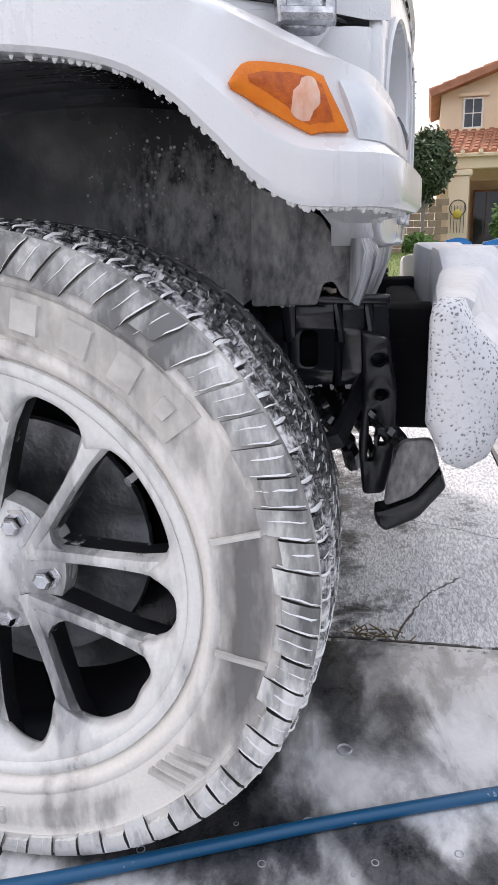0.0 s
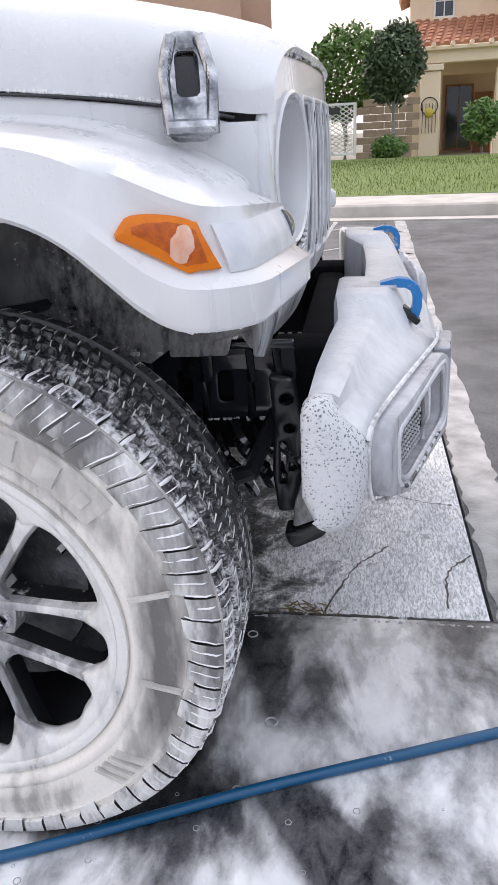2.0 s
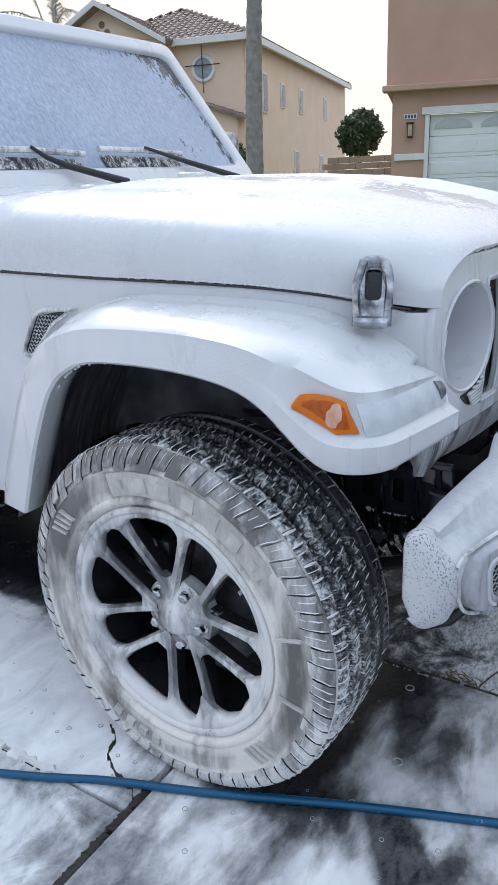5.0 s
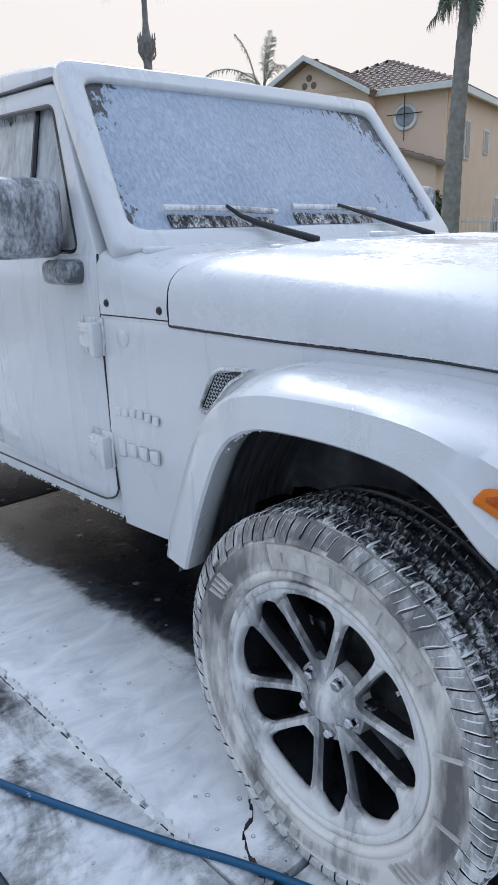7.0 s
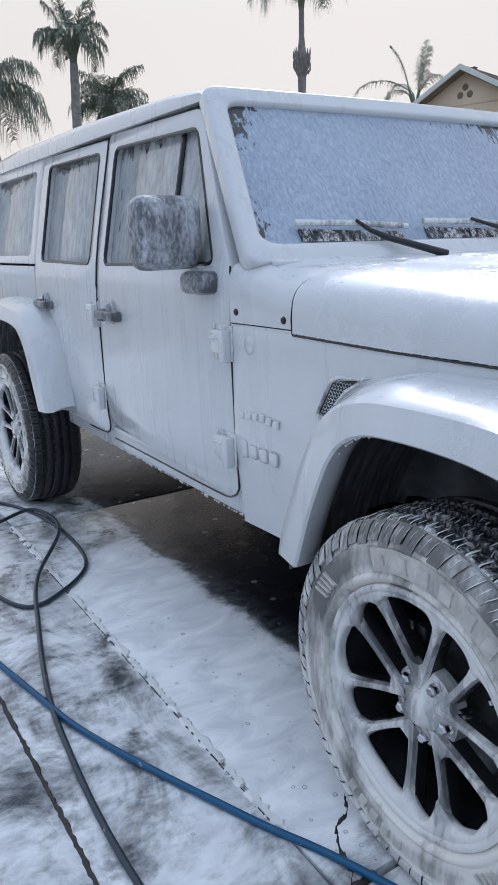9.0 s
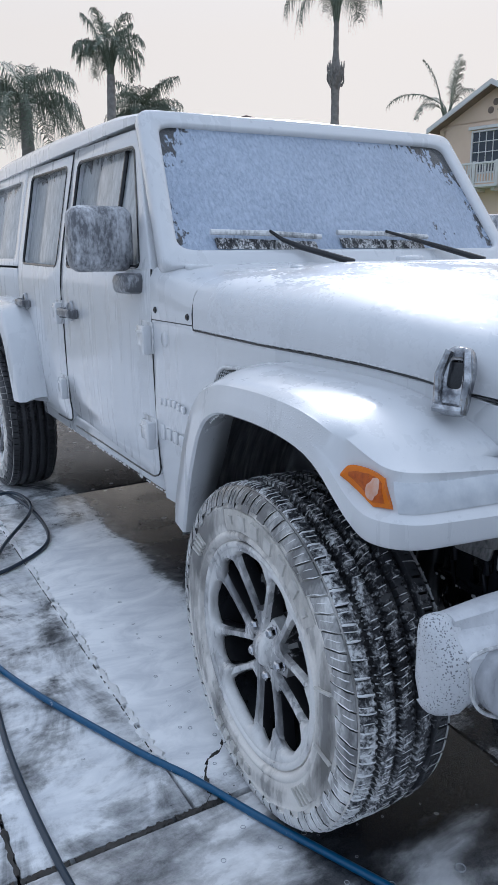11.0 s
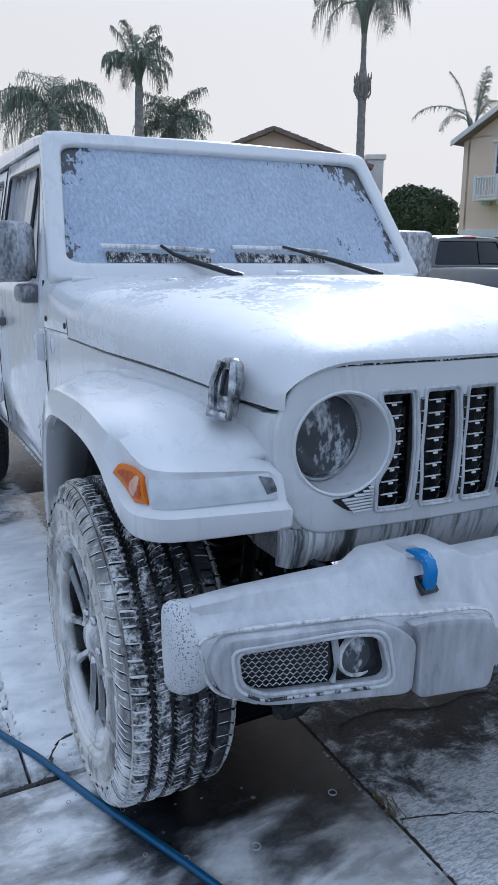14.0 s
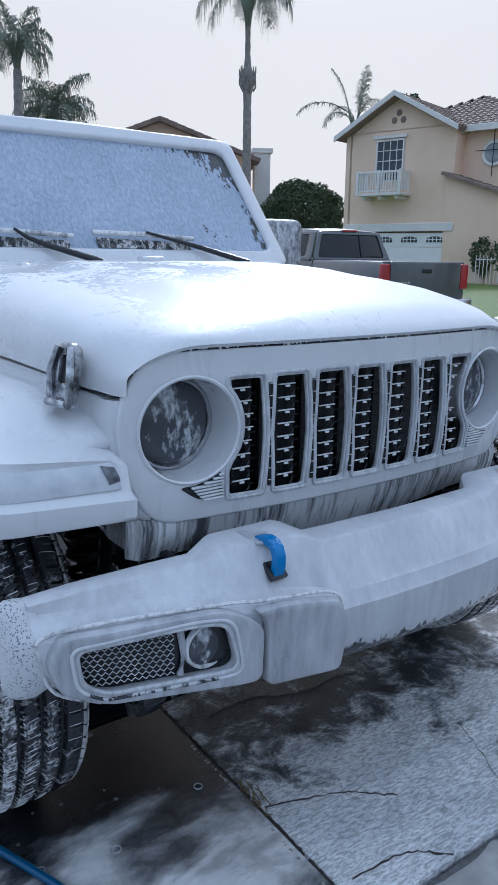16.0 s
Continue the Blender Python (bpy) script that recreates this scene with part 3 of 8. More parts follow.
for y, i in SLOTS:
    surround = part("slot_frame", ring_of(slot_outline(y, 0.0052, i), 0.0044, grille_to, 0.026), M_SLOT, grille, "grey slot surround with foam")
    part("inner_bead", ring_of(slot_outline(y, -0.0005, i), 0.0034, grille_to, 0.022), M_SLOT, surround)
    bm = B()
    edge = 0.022 if i == 0 else (-0.022 if i == 6 else 0.0)
    box(bm, (face_x(y) - 0.035, y + edge, 0.94), (0.012, 0.098 - 2.2 * abs(edge), 0.29))
    part("mesh_back", bm, M_BLACK, grille, "black mesh behind the slot")
    inset = (0.020 if i == 0 else -0.020) if i in (0, 6) else 0.0
    for k in range(8):
        z = 0.838 + 0.0290 * k
        near = 1.0 - min(1.0, abs(z - 0.965) / 0.075)
        w = 0.054 - (0.026 * near if inset else 0.0)
        bar = B()
        box(bar, (face_x(y) + 0.004, y + inset * near, z), (0.006, w * 0.84, 0.0024), 0.0008, None, 1)
        box(bar, (face_x(y) + 0.008, y + inset * near, z - 0.004), (0.004, w * 0.22, 0.0050), 0.001, None, 1)
        part("foam_bar", bar, M_FOAM, grille)
    bm = B()
    for k in range(9):
        z = 0.8235 + 0.0290 * k
        for s in (-1, 1):
            if i in (0, 6) and s == (-1 if i == 0 else 1) and abs(z - 0.965) < 0.115:
                continue
            tube(bm, [(face_x(y) - 0.002, y + s * 0.020, z - 0.013), (face_x(y) - 0.003, y + s * 0.027, z - 0.006), (face_x(y) - 0.003, y + s * 0.027, z + 0.006), (face_x(y) - 0.002, y + s * 0.020, z + 0.013)], 0.0022, 5)
            tube(bm, [(face_x(y) - 0.003, y + s * 0.027, z), (face_x(y) - 0.003, y + s * 0.040, z)], 0.0022, 5)
    part("honeycomb", bm, M_BLACK, grille, "black honeycomb mesh")["kind"] = "stuff"
for i in range(6):
    y = SLOTS[i][0] + 0.0563
    bm = B()
    box(bm, (face_x(y) + 0.0262, y, 0.938), (0.004, 0.0095, 0.228), 0.0015, None, 1)
    gap = part("gap_insert", bm, M_BLACK, grille, "black insert between slots")
    bm = B()
    for k in range(9):
        box(bm, (face_x(y) + 0.029, y, 0.838 + 0.0265 * k), (0.004, 0.008, 0.0018), 0.0006, None, 1)
    part("rung", bm, M_SLOT, gap, "small rungs with foam")["kind"] = "stuff"


# the shell's sides turn back behind the headlamps to meet hood and flares
def shell_side():
    bm = B()
    rings = []
    for z, e in ((0.772, 0.552), (0.80, 0.566), (0.84, 0.586), (0.88, 0.604), (0.93, 0.614), (0.98, 0.620), (1.01, 0.621), (1.035, 0.612)):
        x = face_x(e) + 0.020 - 0.06 * max(0.0, z - 1.0) - 0.10 * max(0.0, 0.86 - z)
        deep = 0.060 + 0.090 * sm((z - 0.80) / 0.10)
        rings.append([Vector((x - 0.014, -(e - 0.020), z)), Vector((x - 0.002, -(e - 0.012), z)), Vector((x - 0.010, -(e + 0.002), z)), Vector((x - 0.030, -(e + 0.010), z)), Vector((x - 0.55 * deep, -(e + 0.016), z)), Vector((x - deep, -(e + 0.014), z)), Vector((x - deep, -(e - 0.020), z))])
    return loft(bm, rings)


both("shell_side", shell_side, M_PAINT, "white side of the grille shell")


# headlamps
def headlamp(side):
    c = Vector((face_x(HL), side * HL, 0.965))
    bm = lathe(B(), [(0.112, 0.018), (0.114, 0.026), (0.110, 0.029), (0.106, 0.026), (0.104, 0.0), (0.101, -0.045), (0.099, -0.075)], 48, 'x', c)
    for v in bm.verts:
        v.co.x += face_x(v.co.y) - face_x(HL)
    lamp = part("headlamp", bm, M_PAINT, car, "round headlamp in a white foam-filled bezel")
    bm = lathe(B(), [(0.0, -0.036), (0.04, -0.039), (0.07, -0.046), (0.086, -0.054), (0.098, -0.066)], 40, 'x', c)
    part("lens", bm, M_LENS, lamp, "clear lens spotted with foam")
    bm = lathe(B(), [(0.088, -0.054), (0.092, -0.048), (0.098, -0.050)], 40, 'x', c)
    part("rim_ring", bm, M_CHROME, lamp)


headlamp(-1)
headlamp(1)
for s in (-1, 1):
    bm = plate(rounded([(s * 0.400, 0.872, 0.004), (s * 0.392, 0.812, 0.006), (s * 0.445, 0.812, 0.03), (s * 0.492, 0.846, 0.012), (s * 0.455, 0.848, 0.004), (s * 0.418, 0.861, 0.004)], 0.004, 3), (), 0.004, 0.001, lambda u, v, w: grille_to(u, v, w + 0.0255))
    backing = part("rib_insert", bm, M_BLACK, grille, "dark ribbed insert below the lamp")
    for k in range(8):
        z = 0.866 - 0.0070 * k
        drop = 0.965 - z
        left = HL - math.sqrt(max(0.0, 0.116 ** 2 - drop * drop)) if drop < 0.1155 else 0.470 - max(0.0, 0.846 - z) * 0.9
        left = max(0.404, min(left, 0.480))
        y = s * (left + 0.393) / 2
        part("rib", box(B(), (face_x(y) + 0.028, y, z), (0.008, left - 0.393, 0.0048), 0.0012, None, 1), M_PAINT, backing)

# lower valance under the grille, dark with streaks of foam
def valance():
    """A band under the grille that curves back at both ends."""
    bm = B()
    rings = []
    for k in range(-24, 25):
        y = 0.592 * k / 24
        a = abs(y)
        back = 5.0 * max(0.0, a - 0.55) ** 2 - 0.02 * sm((a - 0.40) / 0.15)
        th = 1.0 - 0.6 * sm((a - 0.48) / 0.10)
        low = lerp_table([(0.0, 0.655), (0.34, 0.672), (0.50, 0.684), (0.565, 0.688), (0.605, 0.700)], a)
        x = face_x(y) - 0.012 - back
        rings.append([Vector((x, y, 0.782)), Vector((x + 0.006, y, 0.765)), Vector((x + 0.002, y, 0.74)), Vector((x - 0.014 * th, y, (0.74 + low) / 2 - 0.006)), Vector((x - 0.030 * th, y, low)), Vector((x - 0.036 * th, y, low + 0.004)), Vector((x - 0.030 * th, y, 0.782))])
    return loft(bm, rings)


bm = valance()
M_VALANCE = foam_over("dark valance streaked with foam", (0.035, 0.037, 0.045), 0.56, (0.4, 1, 0.03), 17.0, 0.13, 0.3, 0.10, (0.76, 0.77, 0.78))
part("valance", bm, M_VALANCE, car, "dark lower valance streaked with foam")


# body side ahead of the doors, with the fender wall under the hood
def front_side():
    pts = [(-0.888, 0.50, 0), (-0.888, 1.110, 0), (-0.605, 1.102, 0), (-0.25, 1.0925, 0), (0.11, 1.0830, 0), (0.335, 1.0555, 0), (0.415, 1.03, 0.01),
           (0.405, 0.96, 0), (0.2, 1.02, 0), (-0.2, 1.02, 0), (-0.40, 0.90, 0), (-0.50, 0.50, 0)]
    return plate(rounded(pts, 0.0), (), 0.04, 0.003, lambda u, v, w: flank(u, v, w - 0.02), [(0, -0.85, 0.40, 22), (1, 0.55, 1.25, 7)])


both("side_panel", front_side, M_PAINT, "white side panel running with foam")
# cowl between hood and windshield
bm = B()
rings = []
for x, zt, n in ((-0.609, 1.272, 5.0), (-0.68, 1.276, 5.6), (-0.76, 1.284, 7.0), (-0.83, 1.290, 9.0), (-0.89, 1.294, 11.0)):
    w = half(x) + 0.001
    ring = [Vector((x, *shoulder(w, 1.104, zt, n, k / 20))) for k in range(-20, 21)]
    rings.append(ring + [Vector((x, w - 0.03, 1.06)), Vector((x, -w + 0.03, 1.06))])
loft(bm, rings)
part("cowl", bm, M_PAINT, car, "white cowl panel below the windshield")
# cowl grille slats
bm = B()
for k in range(26):
    box(bm, (-0.735, -0.44 + 0.035 * k, 1.272), (0.075, 0.016, 0.006), 0.002, None, 1)
part("cowl_vent", bm, M_TRIM, car, "cowl vent slats under foam")


# windshield
def ws_to(u, v, w):
    """u across, v up the slope from the cowl (0 to 1), w outwards."""
    x, z = -0.815 - 0.35 * v, 1.265 + 0.505 * v
    out = Vector((0.505, 0, 0.35)).normalized()
    bow = 0.025 * (1 - (u / 0.75) ** 2)
    return Vector((x + bow, u, z)) + out * w


frame_out = rounded([(-0.775, -0.01), (0.775, -0.01), (0.70, 1.015), (-0.70, 1.015)], 0.06, 6)
frame_in = rounded([(-0.705, 0.10, 0.07), (0.705, 0.10, 0.07), (0.638, 0.915, 0.06), (-0.638, 0.915, 0.06)], 0.06, 6)
part("windshield_frame", plate(frame_out, [frame_in], 0.055, 0.014, ws_to, [(0, -0.7, 0.7, 10)]), M_PAINT, car, "white windshield frame", 50)
glass = part("windshield", plate(rounded([(-0.72, 0.08, 0.07), (0.72, 0.08, 0.07), (0.65, 0.935, 0.06), (-0.65, 0.935, 0.06)], 0.06, 6), (), 0.006, 0.001, lambda u, v, w: ws_to(u, v, w + 0.006), [(0, -0.7, 0.7, 10)]),
             M_WINDSHIELD, car, "windshield glass behind a lumpy film of foam", 60)


def wiper(y0, y1, py):
    bm = B()
    a, b = ws_to(y0, 0.195, 0.035), ws_to(y1, 0.165, 0.035)
    tube(bm, [a, a.lerp(b, 0.5) + Vector((0, 0, 0.004)), b], 0.009, 8)
    w = part("wiper", bm, M_TRIM, car, "windshield wiper with foam along its blade")
    bm = B()
    mid = a.lerp(b, 0.5) + Vector((0.012, 0, 0.012))
    tube(bm, [mid, mid.lerp(Vector((-0.80, py - 0.20, 1.345)), 0.7), (-0.79, py - 0.16, 1.335), (-0.70, py, 1.282)], 0.008, 8, 1.0, lambda t: 0.6 + 0.9 * t)
    part("wiper_arm", bm, M_BLACK, w, "black wiper arm")
    bm = plate(rounded([(y0 + 0.02, 0.115), (y1 - 0.01, 0.105), (y1 - 0.01, 0.158), (y0 + 0.02, 0.185)], 0.01), (), 0.002, 0.0004, lambda u, v, q: ws_to(u, v, q + 0.013), [(0, y0, y1, 4)])
    part("wiped_glass", bm, M_WIPED, w, "dark glass with foam streaks below the blade")


M_WIPED = foam_over("wiped glass with streaks", (0.012, 0.013, 0.016), 0.44, (2.2, 2.2, 0.25), 22.0, 0.10, 0.3)
wiper(-0.585, -0.17, -0.115)
wiper(-0.095, 0.32, 0.50)


# doors, hardtop and rear body
def side_to(u, v, w):
    return flank(u, v, w - 0.025)


def door(x0, x1, slant, hole, bottom_rear):
    pts = [(x0, 0.60, 0.05), (x0, 1.265, 0.01), (x0 - slant, 1.735, 0.05), (x1, 1.750, 0.03), (x1, 0.62 if not bottom_rear else 0.98, 0.10)]
    if bottom_rear:
        pts += [(x1 + 0.22, 0.56, 0.08)]
    pts += [(x0 - 0.06, 0.56, 0.05)]
    return plate(rounded(pts, 0.03, 4), [rounded(hole, 0.035, 4)], 0.05, 0.006, side_to, [(1, 0.6, 1.7, 11)])


FRONT_WIN = [(-0.985, 1.275), (-1.19, 1.675), (-1.85, 1.690), (-1.85, 1.265)]
REAR_WIN = [(-2.01, 1.265), (-2.01, 1.690), (-2.66, 1.700), (-2.66, 1.275)]
for nm, args in (("front_door", (-0.893, -1.925, 0.285, FRONT_WIN, False)), ("rear_door", (-1.932, -2.77, 0.0, REAR_WIN, True))):
    for ob in both(nm, lambda: door(*args), M_PAINT, "white car door running with foam"):
        hole = args[3]
        bm = plate(rounded([(u + (0.01 if u > -1.5 and nm == "front_door" else 0.0), v) for u, v in hole], 0.03, 4), (), 0.008, 0.001, lambda u, v, w: flank(u, v, w - 0.032))
        if ob.name.endswith(".001"):
            other = mirrored(bm)
            bm.free()
            bm = other
        pane_ob = part("window", bm, M_SIDE_GLASS, ob, "side window streaked with foam")
        ring = [flank(u, v, -0.004) for u, v in rounded(hole, 0.035, 4)]
        bm = tube(B(), ring + [ring[0], ring[1]], 0.007, 6)
        if nm == "front_door":
            tube(bm, [flank(-1.315, 1.272, -0.022), flank(-1.315, 1.682, -0.022)], 0.009, 6)
        if ob.name.endswith(".001"):
            bm = mirrored(bm)
        part("gasket", bm, M_BLACK, pane_ob, "black rubber gasket")


def roof():
    bm = B()
    rings = []
    for x, h, zt in ((-1.150, 0.690, 1.772), (-1.18, 0.694, 1.792), (-1.40, 0.698, 1.812), (-2.2, 0.700, 1.835), (-3.2, 0.695, 1.842), (-3.80, 0.680, 1.832), (-3.86, 0.665, 1.80)):
        zb = 1.748
        rings.append([Vector((x, -h, zb)), Vector((x, -h, zb + (zt - zb) * 0.55)), Vector((x, -h + 0.03, zt - 0.008)), Vector((x, -h + 0.09, zt)), Vector((x, 0, zt + 0.012)),
                      Vector((x, h - 0.09, zt)), Vector((x, h - 0.03, zt - 0.008)), Vector((x, h, zb + (zt - zb) * 0.55)), Vector((x, h, zb))])
    return loft(bm, rings)


part("roof", roof(), M_PAINT, car, "white hardtop roof with patches of foam", 50)


def quarter():
    pts = [(-2.775, 1.26, 0), (-2.775, 1.75, 0), (-3.84, 1.75, 0.06), (-3.90, 1.26, 0)]
    hole = [(-2.86, 1.30), (-2.86, 1.700), (-3.66, 1.700), (-3.72, 1.30)]
    return plate(rounded(pts, 0.02), [rounded(hole, 0.05, 5)], 0.05, 0.006, side_to, [(1, 1.3, 1.7, 4)])


for ob in both("quarter_panel", quarter, M_PAINT, "white hardtop side"):
    bm = plate(rounded([(-2.85, 1.295), (-2.85, 1.705), (-3.665, 1.705), (-3.725, 1.295)], 0.05, 5), (), 0.008, 0.001, lambda u, v, w: flank(u, v, w - 0.032))
    if ob.name.endswith(".001"):
        bm = mirrored(bm)
    part("window", bm, M_SIDE_GLASS, ob, "rear side window under foam")


def rear_side():
    pts = [(-2.775, 1.25, 0), (-3.92, 1.25, 0.03), (-3.95, 0.62, 0.06), (-3.55, 0.60, 0), (-3.38, 0.92, 0.08), (-2.70, 0.95, 0.08), (-2.775, 1.0, 0)]
    return plate(rounded(pts, 0.0), (), 0.04, 0.005, lambda u, v, w: flank(u, v, w - 0.02), [(1, 0.65, 1.2, 5)])


both("rear_side_panel", rear_side, M_PAINT, "white rear body side")
both("sill", lambda: plate(rounded([(-0.50, 0.595), (-0.50, 0.50), (-2.55, 0.50), (-2.52, 0.595)], 0.02), (), 0.05, 0.008, lambda u, v, w: flank(u, v, w - 0.035)), M_PAINT, "white sill with dripping foam")
bm = box(B(), (-3.93, 0, 1.0), (0.05, 1.50, 0.80), 0.02)
part("tailgate", bm, M_PAINT, car, "white tailgate")
bm = box(B(), (-3.88, 0, 1.52), (0.03, 1.34, 0.46), 0.02)
part("rear_window", bm, M_SIDE_GLASS, car, "rear window under foam")
# dark cabin floor and seats, to close the inside
bm = box(B(), (-2.35, 0, 0.86), (2.9, 1.40, 0.10))
for x in (-1.75, -2.65):
    for y in (-0.36, 0.36):
        box(bm, (x, y, 1.20), (0.16, 0.46, 0.62), 0.05)
        box(bm, (x, y, 1.55), (0.10, 0.26, 0.16), 0.04)
        box(bm, (x + 0.28, y, 0.98), (0.48, 0.48, 0.14), 0.05)
box(bm, (-0.98, 0, 1.13), (0.16, 1.36, 0.20), 0.05)
part("interior", bm, M_BLACK, car, "dark seats and dashboard behind the windows")


# fender flares
# each station: lower lip (x, z), crest (x, z), outer half width at the lip
ARCH = [(-0.415, 0.560, -0.520, 0.565, 0.905), (-0.385, 0.625, -0.493, 0.640, 0.912), (-0.335, 0.730, -0.435, 0.750, 0.922), (-0.290, 0.815, -0.385, 0.850, 0.928), (-0.250, 0.880, -0.330, 0.935, 0.932), (-0.200, 0.928, -0.255, 1.000, 0.934),
        (-0.130, 0.955, -0.155, 1.032, 0.935), (-0.030, 0.962, -0.035, 1.041, 0.935), (0.080, 0.960, 0.085, 1.042, 0.934), (0.165, 0.950, 0.180, 1.036, 0.932), (0.220, 0.934, 0.245, 1.024, 0.929), (0.262, 0.908, 0.292, 1.006, 0.925),
        (0.300, 0.872, 0.330, 0.988, 0.921), (0.335, 0.838, 0.360, 0.974, 0.916), (0.372, 0.816, 0.388, 0.963, 0.910)]
NOSE = [(0.412, -0.902, 0.40, -0.92), (0.448, -0.880, 0.75, -0.66), (0.470, -0.845, 0.95, -0.30), (0.481, -0.790, 0.98, -0.17), (0.490, -0.730, 0.985, -0.15), (0.498, -0.670, 0.99, -0.10), (0.503, -0.625, 0.99, -0.05), (0.500, -0.602, 0.99, 0.1)]


def flare_rings(front):
    """Cross-sections of a flare from its rear foot round to its nose."""
    rings = []
    if front:
        for i, (lx, lz, cx, cz, yo) in enumerate(ARCH):
            U = Vector((cx - lx, 0, cz - lz))
            N = Vector((0, -1, 0))
            t = i / (len(ARCH) - 1)
            lamp = sm((t - 0.72) / 0.2)
            if cx > 0.15:
                q = (i - 9) / 5
                tx = 0.165 + 0.155 * q
                top = Vector((tx, -half(tx) + 0.004, 1.068 - 0.90 * max(0.0, tx - 0.09) ** 2))
            else:
                top = Vector((cx + U.x * 0.10, -half(cx) + 0.004, cz + 0.028))
            rings.append(section(Vector((lx, -yo, lz)), U, N, lamp, top, 0.07, sm((i - 6) / 3)))
        for i, (x, y, nx, ny) in enumerate(NOSE):
            t = (i + 1) / len(NOSE)
            N = Vector((nx, ny, 0)).normalized()
            top = Vector((0.325, -0.655, 1.045)).lerp(Vector((0.468, -0.594, 0.890)), t ** 1.25)
            top.z = 1.066 - 0.90 * max(0.0, top.x - 0.09) ** 2
            rings.append(section(Vector((x, y, 0.812)), Vector((0, 0, 0.146 - 0.026 * t * t)), N, 1.0, top, 0.07, 1.0))
        rings.append([v + Vector((-0.05, 0.016, -0.010)) for v in rings[-1]])
    else:
        for lx, lz, cx, cz in ((-2.44, 0.60, -2.36, 0.60), (-2.50, 0.72, -2.41, 0.76), (-2.57, 0.86, -2.49, 0.92), (-2.66, 0.945, -2.61, 1.03), (-2.78, 0.975, -2.76, 1.06), (-3.0, 0.985, -3.0, 1.07), (-3.22, 0.975, -3.24, 1.06), (-3.36, 0.93, -3.41, 1.01), (-3.45, 0.82, -3.53, 0.88), (-3.54, 0.64, -3.62, 0.66)):
            U = Vector((cx - lx, 0, cz - lz))
            rings.append(section(Vector((lx, -0.925, lz)), U, Vector((0, -1, 0)), 0.0, Vector((cx + U.x * 0.1, -half(cx) + 0.004, cz + 0.02))))
    return rings


def section(p, U, N, lamp, top, soft=0.07, flat=0.0):
    """One cross-section: lip, face, lamp recess, crest and the top that meets the body."""
    L = [p - N * 0.075 + U * 0.10, p - N * 0.045, p - N * 0.006, p + U * 0.06]
    a = p + U * 0.34 + N * (-0.004 + 0.004 * lamp)
    b = p + U * 0.40 - N * (0.005 + 0.007 * lamp)
    c = p + U * 0.45 - N * (0.006 + 0.014 * lamp)
    d = p + U * 0.84 - N * (0.012 + 0.022 * lamp)
    e = p + U * 0.92 - N * (0.020 + 0.010 * lamp)
    f = p + U * 1.02 - N * (0.046 + 0.016 * lamp)
    d1 = (top - f).normalized()
    up = N * 0.45 + Vector((0, 0, 1))
    up = (up - d1 * up.dot(d1)).normalized() * ((top - f).length * soft)
    g1, g, g2 = f.lerp(top, 0.2) + up * 0.72, f.lerp(top, 0.48) + up, f.lerp(top, 0.78) + up * 0.62
    if flat:
        # towards the nose the top is one plane that falls forwards, rounded off at the outer crest
        for q, share in ((g1, 0.27), (g, 0.56), (g2, 0.83)):
            q.z += flat * (f.z + (top.z - f.z) * share - q.z)
    inner = Vector((top.x, top.y + 0.01, top.z - 0.03))
    return L + [a, b, c, d, e, f, g1, g, g2, top, inner]


def dense(rings, steps=4):
    cols = [spline([r[k] for r in rings], steps) for k in range(len(rings[0]))]
    return [[c[i] for c in cols] for i in range(len(cols[0]))]


def softened(rings, first, columns, passes=3):
    """Evens the given columns out from ring to ring."""
    for _ in range(passes):
        for c in columns:
            line = [r[c].copy() for r in rings]
            for i in range(first, len(rings) - 1):
                rings[i][c] = line[i - 1] * 0.25 + line[i] * 0.5 + line[i + 1] * 0.25
    return rings


def flare(front):
    rings = flare_rings(front)
    return loft(B(), dense(softened(softened(rings, 7, (10, 11, 12, 13, 14), 7), 9, (8, 9), 2) if front else rings))


both("rear_flare", lambda: flare(False), M_PAINT, "white rear fender flare")
both("front_flare", lambda: flare(True), M_PAINT, "white front fender flare dripping with foam")
FR = dense(flare_rings(True))


def lamp_patch(s0, s1, low, high, lift):
    """A lamp lying in the flare's recess: s counts cross-sections, low and high give its edges (0 recess foot to 1 crest)."""
    bm = B()
    rings = []
    n = 14
    for k in range(n + 1):
        t = k / n
        def at(v, l):
            s = s0 + (s1 - s0) * t + SHEAR * (0.5 - v)
            i = min(int(s), len(FR) - 2)
            a = FR[i][6].lerp(FR[i + 1][6], s - i)
            b = FR[i][7].lerp(FR[i + 1][7], s - i)
            d = FR[i + 1][6] - FR[i][6]
            nrm = d.cross(b - a).normalized()
            if nrm.y > 0 and nrm.x < 0.5:
                nrm = -nrm
            if nrm.x < -0.2:
                nrm = -nrm
            return a.lerp(b, v) + nrm * l
        lo, hi = low(t), high(t)

        def v_of(z):
            s = s0 + (s1 - s0) * t
            i = min(int(s), len(FR) - 2)
            a = FR[i][6].lerp(FR[i + 1][6], s - i).z
            b = FR[i][7].lerp(FR[i + 1][7], s - i).z
            return (z - a) / (b - a)
        lo, hi = v_of(lo), v_of(hi)
        m = (lo + hi) / 2
        rings.append([at(lo, -0.02), at(lo, lift), at((lo + m) / 2, lift + 0.003), at(m, lift + 0.004), at((hi + m) / 2, lift + 0.003), at(hi, lift), at(hi, -0.02)])
    return loft(bm, rings)


